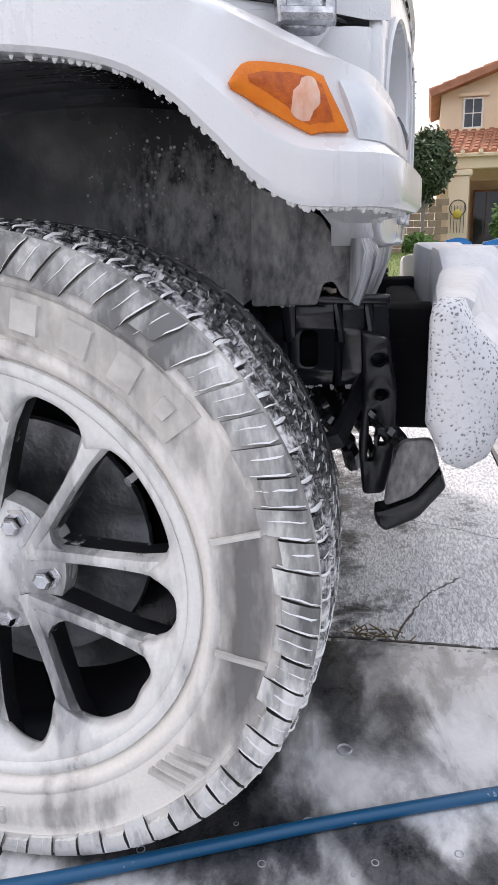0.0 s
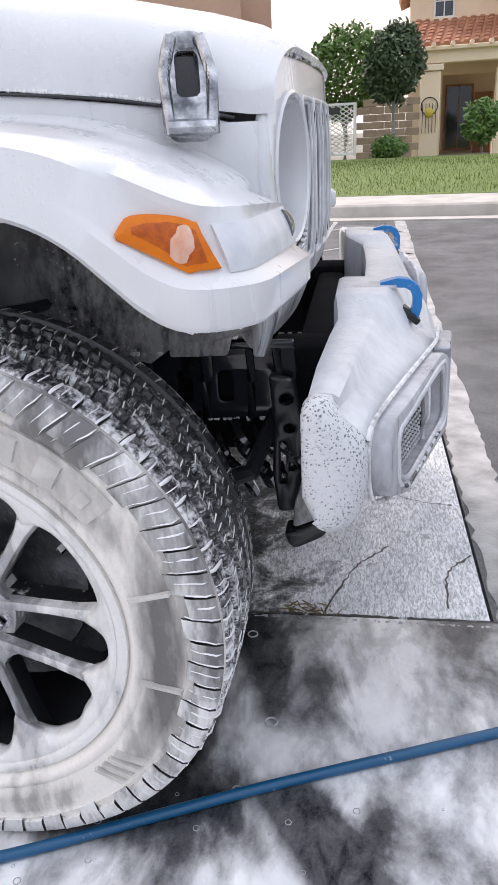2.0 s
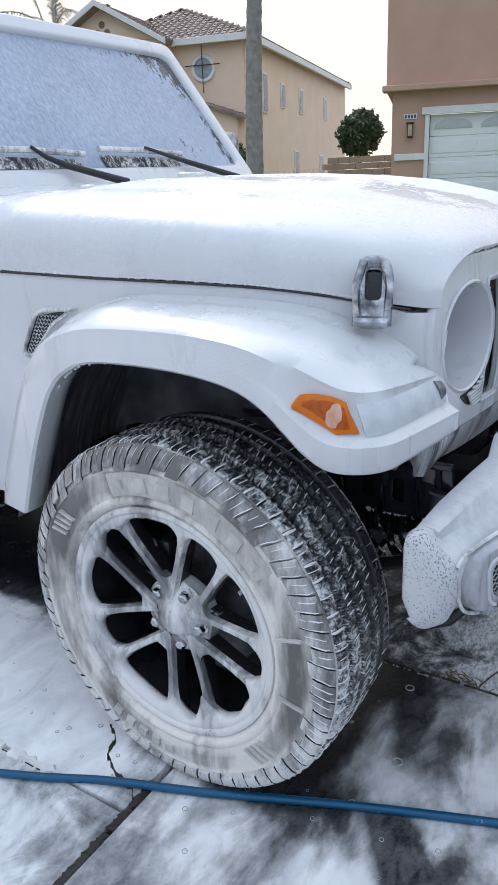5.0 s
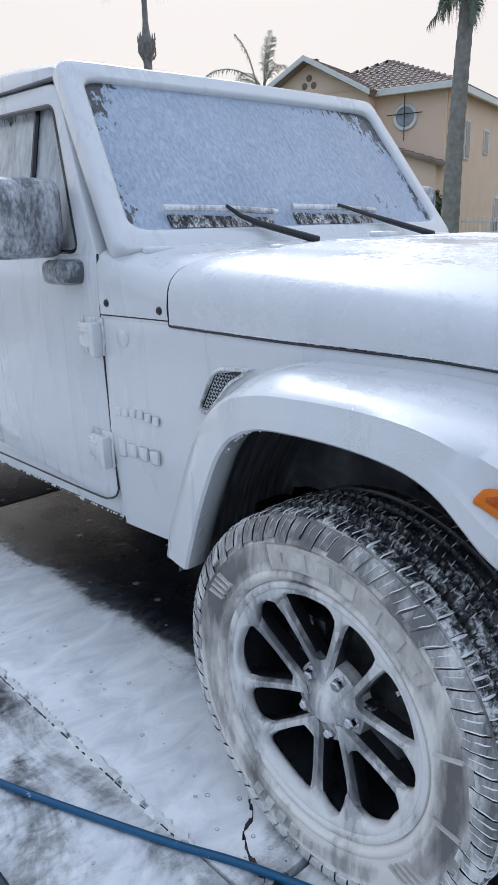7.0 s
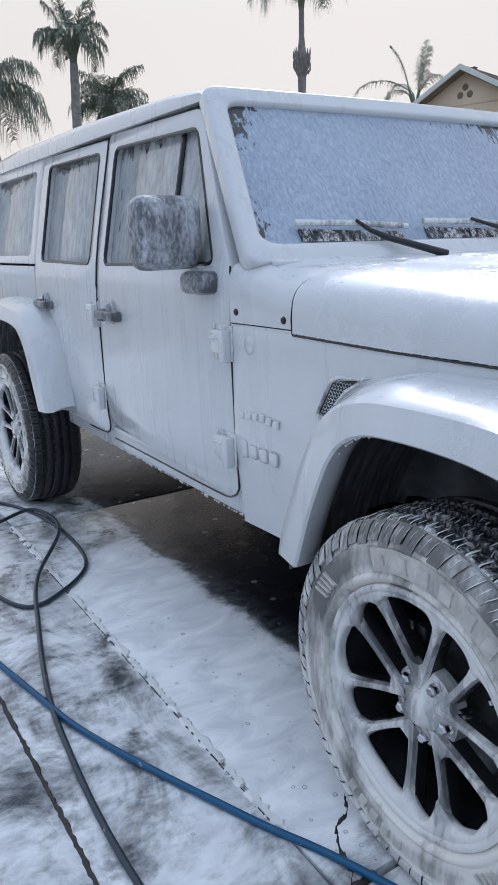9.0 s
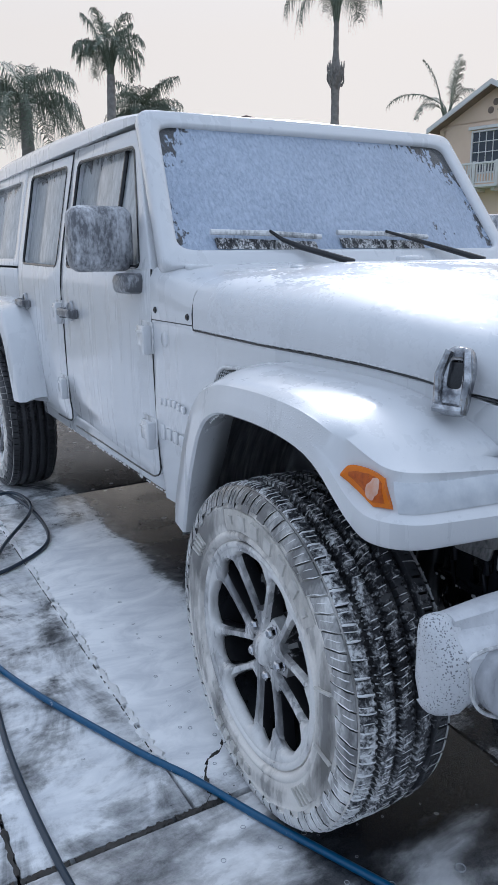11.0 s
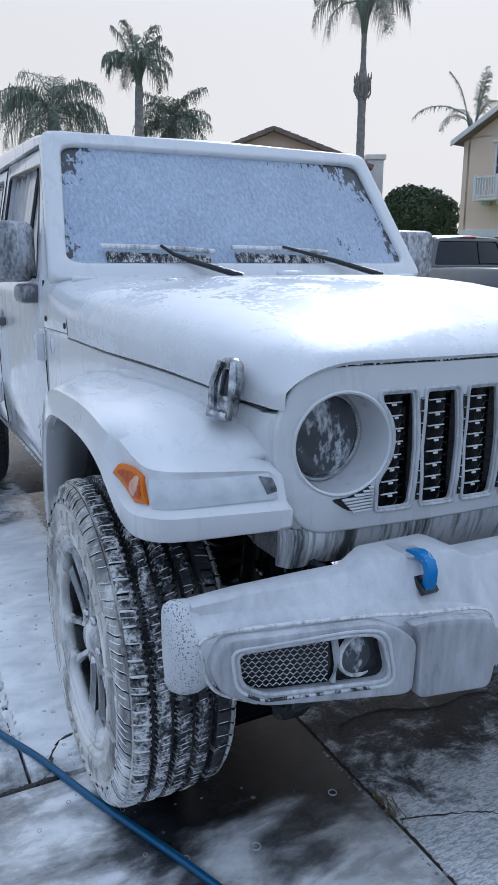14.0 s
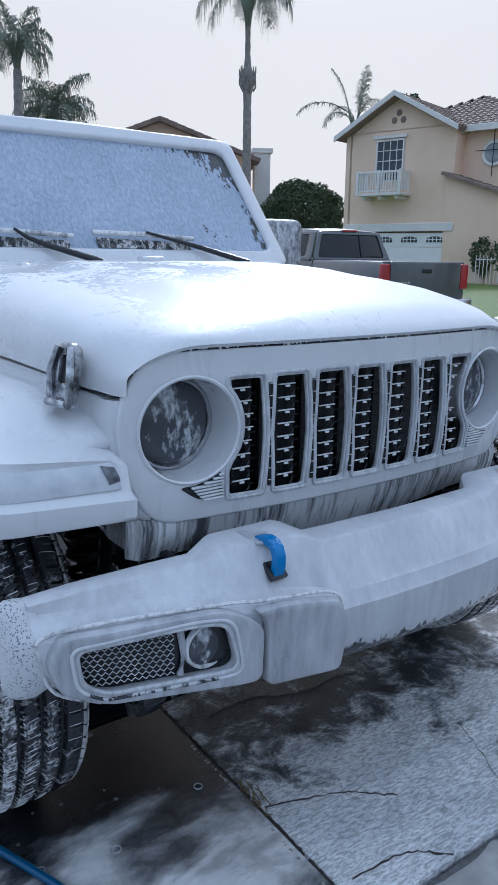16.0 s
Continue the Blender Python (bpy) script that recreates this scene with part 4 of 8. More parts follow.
SHEAR = 3.4
both("turn_signal", lambda: lamp_patch(46.0, 60.8, lambda t: 0.933 - 0.050 * min(1, t * 1.55) - 0.003 * t, lambda t: 0.937 + 0.008 * min(1, t * 6) - 0.016 * t, 0.005), M_AMBER, "amber turn signal smeared with foam")
SHEAR = 3.0
both("signal_field", lambda: lamp_patch(48.6, 59.6, lambda t: 0.927 - 0.038 * min(1, t * 1.6) - 0.002 * t, lambda t: 0.934 + 0.003 * min(1, t * 6) - 0.014 * t, 0.0066), M_AMBER_DARK, "dark honeycombed field of the turn signal")
SHEAR = 0.6
both("signal_smear", lambda: lamp_patch(54.2, 58.4, lambda t: 0.908 - (0.021 - 0.003 * t) * math.sin(math.pi * (0.07 + 0.86 * t)) ** 0.45, lambda t: 0.910 + (0.020 - 0.004 * t) * math.sin(math.pi * (0.06 + 0.88 * t)) ** 0.45, 0.0076), M_SMEAR, "smear of foam on the turn signal")
SHEAR = 1.6
both("running_lamp", lambda: lamp_patch(62.6, 83.0, lambda t: 0.874, lambda t: 0.927 - 0.004 * t, 0.004), M_DRL, "frosted running lamp under foam")
both("lamp_corner", lambda: lamp_patch(81.0, 83.2, lambda t: 0.884 + 0.004 * t, lambda t: 0.920 - 0.006 * t, 0.0075), M_NOTCH, "smoked corner of the running lamp")


# wheels
def tread_mesh():
    """Tread and shoulders of one tyre round the y axis, outside towards -y."""
    pitches, per = 72, 12
    cols = pitches * per
    s_list = []
    half_w = 0.118
    for k in range(-22, 23):
        s_list.append(k / 22)
    grooves = (-0.56, -0.19, 0.19, 0.56)
    bm = B()
    rows = []
    floor_of = {}
    for c in range(cols):
        ph = c % per
        ring = []
        for s in s_list:
            a = 2 * math.pi * c / cols
            slant = 0.020 * math.sin(s * 3.0) + 0.012 * s
            r = 0.407 - 0.006 * s * s
            g = min(abs(s - q) for q in grooves)
            rib = sum(s > q for q in grooves)
            ph = (c + (0, 4, 8, 3, 0)[rib]) % per
            if g < (0.058 if s < -0.4 else 0.046) + (0.024 if (c // 3) % 2 else 0.0):
                r -= 0.012
            elif abs(s) > 0.62:
                if ph == 0 and abs(s) > 0.70:
                    r -= 0.007
                elif ph == 6 and 0.74 < abs(s) < 0.90:
                    r -= 0.0025
            elif ph == 0 and g < 0.125:
                r -= 0.006
            elif ph == 6 and g < 0.10:
                r -= 0.006
            floor_of[(c, len(ring))] = r < 0.407 - 0.006 * s * s - (0.003 if abs(s) > 0.58 else 0.005)
            if abs(s) > 0.9:
                r -= 0.012 * (abs(s) - 0.9) / 0.1
            ring.append(Vector((r * math.cos(a + slant), s * half_w, r * math.sin(a + slant))))
        rows.append([bm.verts.new(p) for p in ring])
    n = len(s_list)
    for c in range(cols):
        a, b = rows[c], rows[(c + 1) % cols]
        for i in range(n - 1):
            f = bm.faces.new((a[i], b[i], b[i + 1], a[i + 1]))
            d = (c + 1) % cols
            f.material_index = 1 if sum(floor_of[q] for q in ((c, i), (d, i), (d, i + 1), (c, i + 1))) >= 3 or (floor_of[(c, i)] and floor_of[(c, i + 1)]) else 0
    return bm


def lug_mesh():
    """Shoulder lugs on both sides of the tyre."""
    bm = B()
    pitches = 66
    for side in (-1, 1):
        for p in range(pitches):
            foot = 0.010 * (p % 2) + 0.003 * math.sin(p * 2.3)
            a0 = 2 * math.pi * (p + 0.06 + 0.03 * (p % 2)) / pitches + side * 0.012
            a1 = 2 * math.pi * (p + 0.94) / pitches + side * 0.012
            ring = []
            for a in (a0, a0 + (a1 - a0) * 0.5, a1):
                ca, sa = math.cos(a), math.sin(a)
                ring.append([Vector((r * math.cos(a + 1.1 * (0.397 - r)), side * y, r * math.sin(a + 1.1 * (0.397 - r)))) for r, y in ((0.394, 0.110), (0.397, 0.1185), (0.388, 0.1270), (0.364 + foot * 0.5, 0.1350), (0.350 + foot, 0.1362), (0.347 + foot, 0.124))])
            before = len(bm.faces)
            loft(bm, ring)
            bm.faces.ensure_lookup_table()
            for f in bm.faces[before:]:
                along = Vector((-math.sin((a0 + a1) / 2), 0, math.cos((a0 + a1) / 2)))
                f.normal_update()
                if abs(f.normal.dot(along)) > 0.7:
                    f.material_index = 1
    return bm


def ridge(bm, pts, r):
    """A low, tapering ridge of foam along pts."""
    n = len(pts) - 1
    rings = []
    for i, p in enumerate(pts):
        d = (pts[min(i + 1, n)] - pts[max(i - 1, 0)]).normalized()
        out = Vector((p.x, 0, p.z)).normalized()
        side = d.cross(out).normalized()
        q = r * (0.35 + 0.65 * math.sin(math.pi * (i + 0.4) / (n + 0.8)))
        rings.append([p + side * q, p + out * q * 0.8, p - side * q, p - out * q])
    loft(bm, rings)


def tread_foam():
    """Suds scraped into thin lines along the edges of the tread blocks."""
    rnd = random.Random(8)
    bm = B()
    ribs = ((-1.0, -0.64, 1, 1.0), (-0.97, -0.68, 1, 0.55), (-0.46, -0.27, 2, 0.80), (-0.10, 0.11, 2, 0.70), (0.27, 0.47, 2, 0.60), (0.64, 0.97, 1, 0.60))
    for rib, (s0, s1, lines, share) in enumerate(ribs):
        for p in range(72 * lines):
            if rnd.random() > share:
                continue
            a0 = 2 * math.pi * (p + rnd.uniform(-0.12, 0.12)) / (72 * lines) + (0, 0.044, 0.029, 0.058, 0.022, 0)[rib]
            lo, hi = s0 + rnd.uniform(0, 0.12) * (s1 - s0), s1 - rnd.uniform(0, 0.22) * (s1 - s0)
            bend = rnd.uniform(-0.006, 0.006)
            pts = []
            for q in range(5):
                s = lo + (hi - lo) * q / 4
                a = a0 + 0.020 * math.sin(s * 3.0) + 0.012 * s + bend * q / 4 + 0.006
                r = 0.4072 - 0.006 * s * s - (0.012 * (abs(s) - 0.9) / 0.1 if abs(s) > 0.9 else 0.0)
                pts.append(Vector((r * math.cos(a), s * 0.118, r * math.sin(a))))
            ridge(bm, pts, rnd.uniform(0.0010, 0.0022) * (1.5, 0.7, 0.85, 0.7, 0.6, 0.6)[rib])
    return bm


def shoulder_foam():
    """Suds along the edges of the shoulder blocks, down to the sidewall."""
    rnd = random.Random(18)
    bm = B()
    for side in (-1, 1):
        for p in range(132):
            if rnd.random() > 0.85:
                continue
            a0 = 2 * math.pi * (p + 0.16) / 132 + side * 0.012
            last = rnd.choice((4, 5, 5))
            pts = []
            for r, y in ((0.3960, 0.1180), (0.3885, 0.1272), (0.3770, 0.1316), (0.3650, 0.1352), (0.3560, 0.1362))[:last]:
                a = a0 + 1.1 * (0.397 - r) + rnd.uniform(-0.003, 0.003)
                pts.append(Vector((r * math.cos(a), side * y, r * math.sin(a))))
            ridge(bm, pts, rnd.uniform(0.0008, 0.0018))
    return bm


def wheel(name_at, label):
    """A wheel round its own centre, outer face towards -y."""
    w = new("wheel")
    w.empty_display_size = 0.05
    w.parent = car
    w.matrix_basis = name_at
    w["label"] = label
    tread = part("tread", tread_mesh(), M_TREAD, w, "blocky tread packed with foam", 30)
    tread.data.materials.append(M_RUBBER)
    lugs = part("shoulder_block", lug_mesh(), M_LUG, w, "shoulder blocks caked in foam", 30)
    lugs["kind"] = "stuff"
    lugs.data.materials.append(M_RUBBER)
    for nm, bm, text in (("tread_foam", tread_foam(), "thin ridges of foam across the tread"), ("shoulder_foam", shoulder_foam(), "ridges of foam along the shoulder blocks")):
        part(nm, bm, M_FOAM, w, text, 70)["kind"] = "stuff"
    prof = [(0.398, -0.112), (0.392, -0.119), (0.380, -0.1245), (0.366, -0.1290), (0.352, -0.1335), (0.349, -0.1350), (0.346, -0.1335), (0.334, -0.1355), (0.316, -0.1365), (0.300, -0.1350), (0.291, -0.1325),
            (0.287, -0.1355), (0.281, -0.1365), (0.276, -0.1330), (0.270, -0.1240), (0.262, -0.1150), (0.262, 0.1150), (0.30, 0.134), (0.35, 0.132), (0.385, 0.121), (0.398, 0.112)]
    part("sidewall", lathe(B(), prof, 96, 'y'), M_SIDEWALL, w, "tyre sidewall under cream foam", 50)
    # raised blocks where lettering stands, and hatch marks
    marks = [(0.320, 94 - 10.6 * k, 0.0165, 0.033, 0.12) for k in range(5)] + [(0.320, a, 0.010, 0.020, 0) for a in (104.5, 42)]
    marks += [(0.320, 268 - 7.0 * k, 0.012, 0.022, 0) for k in range(5)] + [(0.320, q - 3.0 * k, 0.004, 0.046, 0.35) for q in (150, 322) for k in range(4)] + [(0.318, a, 0.003, 0.060, 0) for a in (14, -12)]
    # darker panel behind the large blocks
    bm = B()
    rings = []
    for k in range(25):
        a = radians(110 - 3.05 * k)
        rings.append([Vector((r * math.cos(a), -y, r * math.sin(a))) for r, y in ((0.294, 0.131), (0.296, 0.1372), (0.320, 0.1385), (0.344, 0.1362), (0.346, 0.130))])
    loft(bm, rings)
    part("letter_panel", bm, M_PANEL, w, "raised sidewall panel with thin foam", 60)
    for r, a, hw, hh, lean in marks:
        bm = B()
        raised(bm, r, radians(a), hw, hh, 0.1392, lean)
        part("raised_mark", bm, M_MARK, w)
    # rim
    lip = [(0.268, -0.118), (0.266, -0.127), (0.260, -0.130), (0.252, -0.127), (0.247, -0.116), (0.242, -0.100), (0.250, -0.080), (0.262, 0.0), (0.262, 0.115)]
    part("rim", lathe(B(), lip, 72, 'y'), M_RIM, w, "wheel rim under foam", 50)
    bm = lathe(B(), [(0.241, -0.098), (0.234, -0.06), (0.230, 0.06), (0.20, 0.075), (0.0, 0.075)], 48, 'y')
    part("barrel", bm, M_BLACK, w, "dark inside of the rim")
    bm = lathe(B(), [(0.0, 0.0), (0.165, 0.0), (0.168, 0.006), (0.165, 0.014), (0.0, 0.014)], 48, 'y')
    part("brake_disc", bm, M_DISC, w, "wet steel brake disc")
    bm = box(B(), (-0.10, -0.01, 0.10), (0.12, 0.08, 0.10), 0.02)
    part("caliper", bm, M_BLACK, w)
    for k in range(5):
        base = radians(-9 + 72 * k)
        rad, tan = Vector((math.cos(base), 0, math.sin(base))), Vector((-math.sin(base), 0, math.cos(base)))
        for s in (-1, 1):
            # one arm of a pair; the lug nut sits between the two at the hub
            bm = B()
            rings = []
            for t in (0.0, 0.12, 0.3, 0.5, 0.7, 0.85, 1.0):
                r = 0.046 + (0.254 - 0.046) * t
                off = 0.030 + 0.029 * t
                wd = 0.0125 - 0.0025 * math.sin(t * math.pi) + 0.015 * max(0.0, t - 0.62) ** 1.5 / 0.234
                c = rad * math.sqrt(r * r - off * off) + tan * s * off
                y = -0.099 - 0.019 * t * t
                dp = 0.050 - 0.010 * t
                rings.append([c + tan * (q * wd) + Vector((0, y + d, 0)) for q, d in ((-1, dp), (-1, 0.014), (-0.62, 0.002), (0, 0), (0.62, 0.002), (1, 0.014), (1, dp))])
            loft(bm, rings)
            bm.faces.ensure_lookup_table()
            for f in bm.faces:
                f.material_index = 0 if all(v.co.y < -0.082 for v in f.verts) else 1
            part("spoke", bm, M_RIM, w).data.materials.append(M_RIM_DARK)
        bm = lathe(B(), [(0.0, -0.1035), (0.0085, -0.1035), (0.0122, -0.0995), (0.0132, -0.094), (0.0132, -0.086), (0.0185, -0.085), (0.0185, -0.07)], 6, 'y', rad * 0.0635)
        part("lug_nut", bm, M_CHROME, w, "bright lug nut")
    bm = lathe(B(), [(0.0, -0.114), (0.026, -0.113), (0.033, -0.108), (0.039, -0.100), (0.062, -0.090), (0.086, -0.080), (0.088, -0.05)], 40, 'y')
    part("hub", bm, M_RIM, w, "hub cap under foam")
    # suds clinging to the rim and in the forks of the spokes
    rnd = random.Random(4)
    ends = [radians(-9 + 72 * k + s * 13.6) for k in range(5) for s in (-1, 1)]
    soft = [rnd.uniform(0.0, 1.0) for k in range(40)]
    webs = [(e, rnd.uniform(0.9, 2.0), rnd.uniform(0.07, 0.13)) for e in ends]
    bm = B()
    rings = []
    for k in range(240):
        a = 2 * math.pi * k / 240
        near = max(size * math.exp(-(abs((a - e + math.pi) % (2 * math.pi) - math.pi) / wide) ** 1.5) for e, size, wide in webs)
        q = a / (2 * math.pi) * 40
        wob = soft[int(q) % 40] * (1 - sm(q % 1)) + soft[(int(q) + 1) % 40] * sm(q % 1)
        low = max(0.0, -math.sin(a)) ** 2
        inner_r = 0.240 - 0.026 * near - (0.006 + 0.020 * low) * wob
        rings.append([Vector((r * math.cos(a), y, r * math.sin(a))) for r, y in ((0.250, -0.124), (0.244, -0.124), (0.5 * inner_r + 0.120, -0.120), (inner_r + 0.003, -0.112), (inner_r, -0.104), (inner_r + 0.004, -0.094), (0.248, -0.088))])
    rows = [[bm.verts.new(v) for v in ring] for ring in rings]
    for k in range(240):
        a, b = rows[k], rows[(k + 1) % 240]
        for i in range(7):
            bm.faces.new((a[i], a[(i + 1) % 7], b[(i + 1) % 7], b[i]))
    part("rim_foam", bm, M_RIM, w, "suds clinging inside the rim", 70)
    for k in range(5):
        base = radians(27 + 72 * k)
        reach = 0.084 + 0.016 * rnd.random()
        bm = B()
        rings = []
        for t in (0.0, 0.35, 0.7, 1.0):
            r = 0.07 + (reach - 0.07) * t
            hw = radians(13.0) * r
            rad, tan = Vector((math.cos(base), 0, math.sin(base))), Vector((-math.sin(base), 0, math.cos(base)))
            rings.append([rad * (r + (0.010 * q * q if t == 1.0 else 0)) + tan * hw * q + Vector((0, -0.094 - 0.004 * (1 - q * q) + d, 0)) for q, d in ((-1, 0), (-0.5, 0), (0, 0), (0.5, 0), (1, 0), (1, 0.02), (0, 0.02), (-1, 0.02))])
        loft(bm, rings)
        part("fork_foam", bm, M_RIM, w, "", 70)
    bm = B()
    tube(bm, [(0.20, -0.09, 0.135), (0.185, -0.115, 0.125)], 0.006, 8)
    part("valve", bm, M_CHROME, w)
    return w


def raised(bm, r, a, hw, hh, y, lean=0.0):
    rad, tan = Vector((math.cos(a), 0, math.sin(a))), Vector((-math.sin(a), 0, math.cos(a)))
    rad = (rad + tan * lean).normalized()
    c = Vector((r * math.cos(a), -y, r * math.sin(a)))
    out = Vector((0, -1, 0))
    lo = [c + tan * sx * hw + rad * sr * hh / 2 + out * -0.004 for sx, sr in ((-1, -1), (1, -1), (1, 1), (-1, 1))]
    hi = [c + tan * sx * hw * 0.88 + rad * sr * hh / 2 * 0.94 + out * 0.0026 for sx, sr in ((-1, -1), (1, -1), (1, 1), (-1, 1))]
    loft(bm, [lo, hi])


STEER = 1.0
WX, WZ = 0.009, 0.405
w1 = wheel(pose(WX, -0.800, WZ, 0, 0, -STEER), "front wheel with a foam-covered five-pair alloy rim")


def copy_wheel(src, m, label, rinsed=False):
    made = src.copy()
    scene.collection.objects.link(made)
    made.matrix_basis = m
    made["label"] = label
    for c in src.children:
        k = c.copy()
        scene.collection.objects.link(k)
        k.parent = made
        if rinsed and c.name.split(".")[0] in ("tread", "shoulder_block"):
            k.material_slots[0].link = 'OBJECT'
            k.material_slots[0].material = M_REAR_TREAD
        if rinsed and c.name.split(".")[0] in ("tread_foam", "shoulder_foam"):
            bpy.data.objects.remove(k)


copy_wheel(w1, pose(WX, 0.800, WZ, 0, 0, 180 - STEER), "front wheel with a foam-covered alloy rim")
copy_wheel(w1, pose(-3.005, -0.800, WZ, 0, 35, 0), "rear wheel with a foam-covered alloy rim and wet dark tread", True)
copy_wheel(w1, pose(-3.005, 0.800, WZ, 0, 35, 180), "rear wheel with a foam-covered alloy rim and wet dark tread", True)


# wheel arch liners and underbody
def liner(x0):
    """The arch's inner skin: a curved roof and an inner wall that hangs down behind the wheel."""
    bm = B()
    prof = [(0.435, 0.835), (0.420, 0.860), (0.34, 0.925), (0.20, 0.975), (0.0, 0.99), (-0.20, 0.965), (-0.32, 0.88), (-0.42, 0.72), (-0.47, 0.53)]
    line = spline([(x0 + a, b, 0) for a, b in prof], 4)
    rows = []
    for y in (-0.885, -0.80, -0.70, -0.62, -0.575):
        rows.append([Vector((p[0] - (0.03 if p[0] > x0 + 0.3 and y < -0.8 else 0), max(y, -0.80 if p[0] > x0 + 0.44 else -0.9), p[1])) for p in line])
    ends = [sm((p[0] - x0 - 0.27) / 0.05) for p in line]
    rows.append([Vector((p[0] * 0.99, -0.556, p[1] - 0.02)) for p in line])
    rows.append([Vector((x0 + (p[0] - x0) * 0.97, -0.550, min(p[1] - 0.03, max(0.72, p[1] - 0.14)) * (1 - e) + (p[1] - 0.026) * e)) for p, e in zip(line, ends)])
    rows.append([Vector((x0 + (p[0] - x0) * 0.96, -0.547, min(p[1] - 0.04, 0.688 + 0.010 * math.sin(19 * p[0]) + 0.006 * math.sin(47 * p[0])) * (1 - e) + (p[1] - 0.032) * e)) for p, e in zip(line, ends)])
    loft(bm, rows, closed=False)
    bmesh.ops.solidify(bm, geom=bm.faces[:], thickness=0.006)
    return bm


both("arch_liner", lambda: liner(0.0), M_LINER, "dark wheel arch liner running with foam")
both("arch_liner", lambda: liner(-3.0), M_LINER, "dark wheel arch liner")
bm = B()
for s in (-1, 1):
    box(bm, (-1.6, s * 0.43, 0.56), (4.3, 0.09, 0.15), 0.015)
    box(bm, (0.52, s * 0.42, 0.60), (0.20, 0.10, 0.16), 0.015)
box(bm, (-1.75, 0, 0.62), (2.7, 1.30, 0.06), 0.01)
box(bm, (0.50, 0, 0.60), (0.08, 0.80, 0.12), 0.02)
part("chassis_frame", bm, M_UNDER, car, "wet black chassis rails")
bm = B()
for x in (0.02, -2.985):
    tube(bm, [(x, -0.70, 0.40), (x, 0.70, 0.40)], 0.045, 12)
    lathe(bm, [(0.0, -0.10), (0.08, -0.09), (0.12, 0.0), (0.08, 0.09), (0.0, 0.10)], 16, 'x', (x, 0.25, 0.40))
part("axle", bm, M_DARK_METAL, car, "solid axle")
for s in (-1, 1):
    bm = B()
    pts = []
    for k in range(100):
        a = k * 0.42
        pts.append((0.02 + 0.062 * math.cos(a), s * 0.50 + 0.062 * math.sin(a), 0.46 + 0.0036 * k))
    tube(bm, pts, 0.011, 6)
    part("coil_spring", bm, M_DARK_METAL, car, "black coil spring")
    bm = B()
    tube(bm, [(0.10, s * 0.50, 0.40), (0.14, s * 0.47, 0.95)], 0.030, 10)
    tube(bm, [(0.10, s * 0.50, 0.36), (0.13, s * 0.475, 0.70)], 0.038, 10)
    part("shock_absorber", bm, M_DARK_METAL, car, "black shock absorber")
    bm = B()
    tube(bm, [(0.0, s * 0.45, 0.36), (-0.65, s * 0.40, 0.50)], 0.028, 8)
    tube(bm, [(0.16, -0.62, 0.42), (0.20, 0.62, 0.44)] if s < 0 else [(0.24, 0.55, 0.46), (0.22, -0.40, 0.66)], 0.020, 8)
    tube(bm, [(0.46, s * 0.42, 0.62), (0.40, s * 0.60, 0.50), (0.10, s * 0.62, 0.40)], 0.016, 8)
    part("suspension_arm", bm, M_DARK_METAL, car, "black suspension links")
bm = box(B(), (0.30, 0, 0.80), (0.06, 1.02, 0.34), 0.01)
box(bm, (0.10, 0, 0.90), (0.5, 0.72, 0.22), 0.02)
part("engine_bay", bm, M_BLACK, car, "dark radiator and engine bay shell")


# front bumper
def bumper():
    """Rings across the car: back foot, bottom, face, crease, sloping top."""
    bm = B()
    # y, front x, back x, bottom, top, crease set back, crease height, where the flat top ends
    st = [(-0.845, 0.588, 0.512, 0.546, 0.722, 0.030, 0.690, 0.545), (-0.75, 0.616, 0.517, 0.532, 0.730, 0.030, 0.694, 0.560), (-0.60, 0.661, 0.530, 0.515, 0.737, 0.036, 0.696, 0.585), (-0.520, 0.686, 0.540, 0.507, 0.741, 0.040, 0.696, 0.598),
          (-0.478, 0.700, 0.536, 0.501, 0.765, 0.036, 0.692, 0.610), (-0.465, 0.704, 0.534, 0.500, 0.768, 0.034, 0.690, 0.616), (-0.318, 0.720, 0.536, 0.492, 0.769, 0.022, 0.664, 0.640), (-0.300, 0.723, 0.545, 0.491, 0.764, 0.020, 0.660, 0.644),
          (-0.268, 0.730, 0.580, 0.488, 0.749, 0.016, 0.652, 0.655), (-0.15, 0.736, 0.585, 0.484, 0.749, 0.016, 0.650, 0.655), (0.0, 0.740, 0.588, 0.482, 0.749, 0.016, 0.650, 0.655)]
    st = st + [(-q[0], *q[1:]) for q in reversed(st[:-1])]
    rings = []
    for y, xf, xb, zb, zt, back, zc, flat in st:
        rings.append([Vector(v) for v in ((xb, y, zb + 0.06), (xb + 0.03, y, zb + 0.004), (xf - 0.060, y, zb), (xf - 0.026, y, zb + 0.010), (xf - 0.006, y, zb + 0.036), (xf, y, zb + 0.060), (xf, y, zc - 0.030), (xf - 0.006, y, zc - 0.022), (xf - back, y, zc), (xf - back - 0.010, y, zc + 0.006),
                                          (flat + 0.008, y, zt - 0.006), (flat, y, zt - 0.001), (xb + 0.012, y, zt), (xb + 0.003, y, zt - 0.004), (xb, y, zt - 0.016))])
    loft(bm, rings)
    return bm


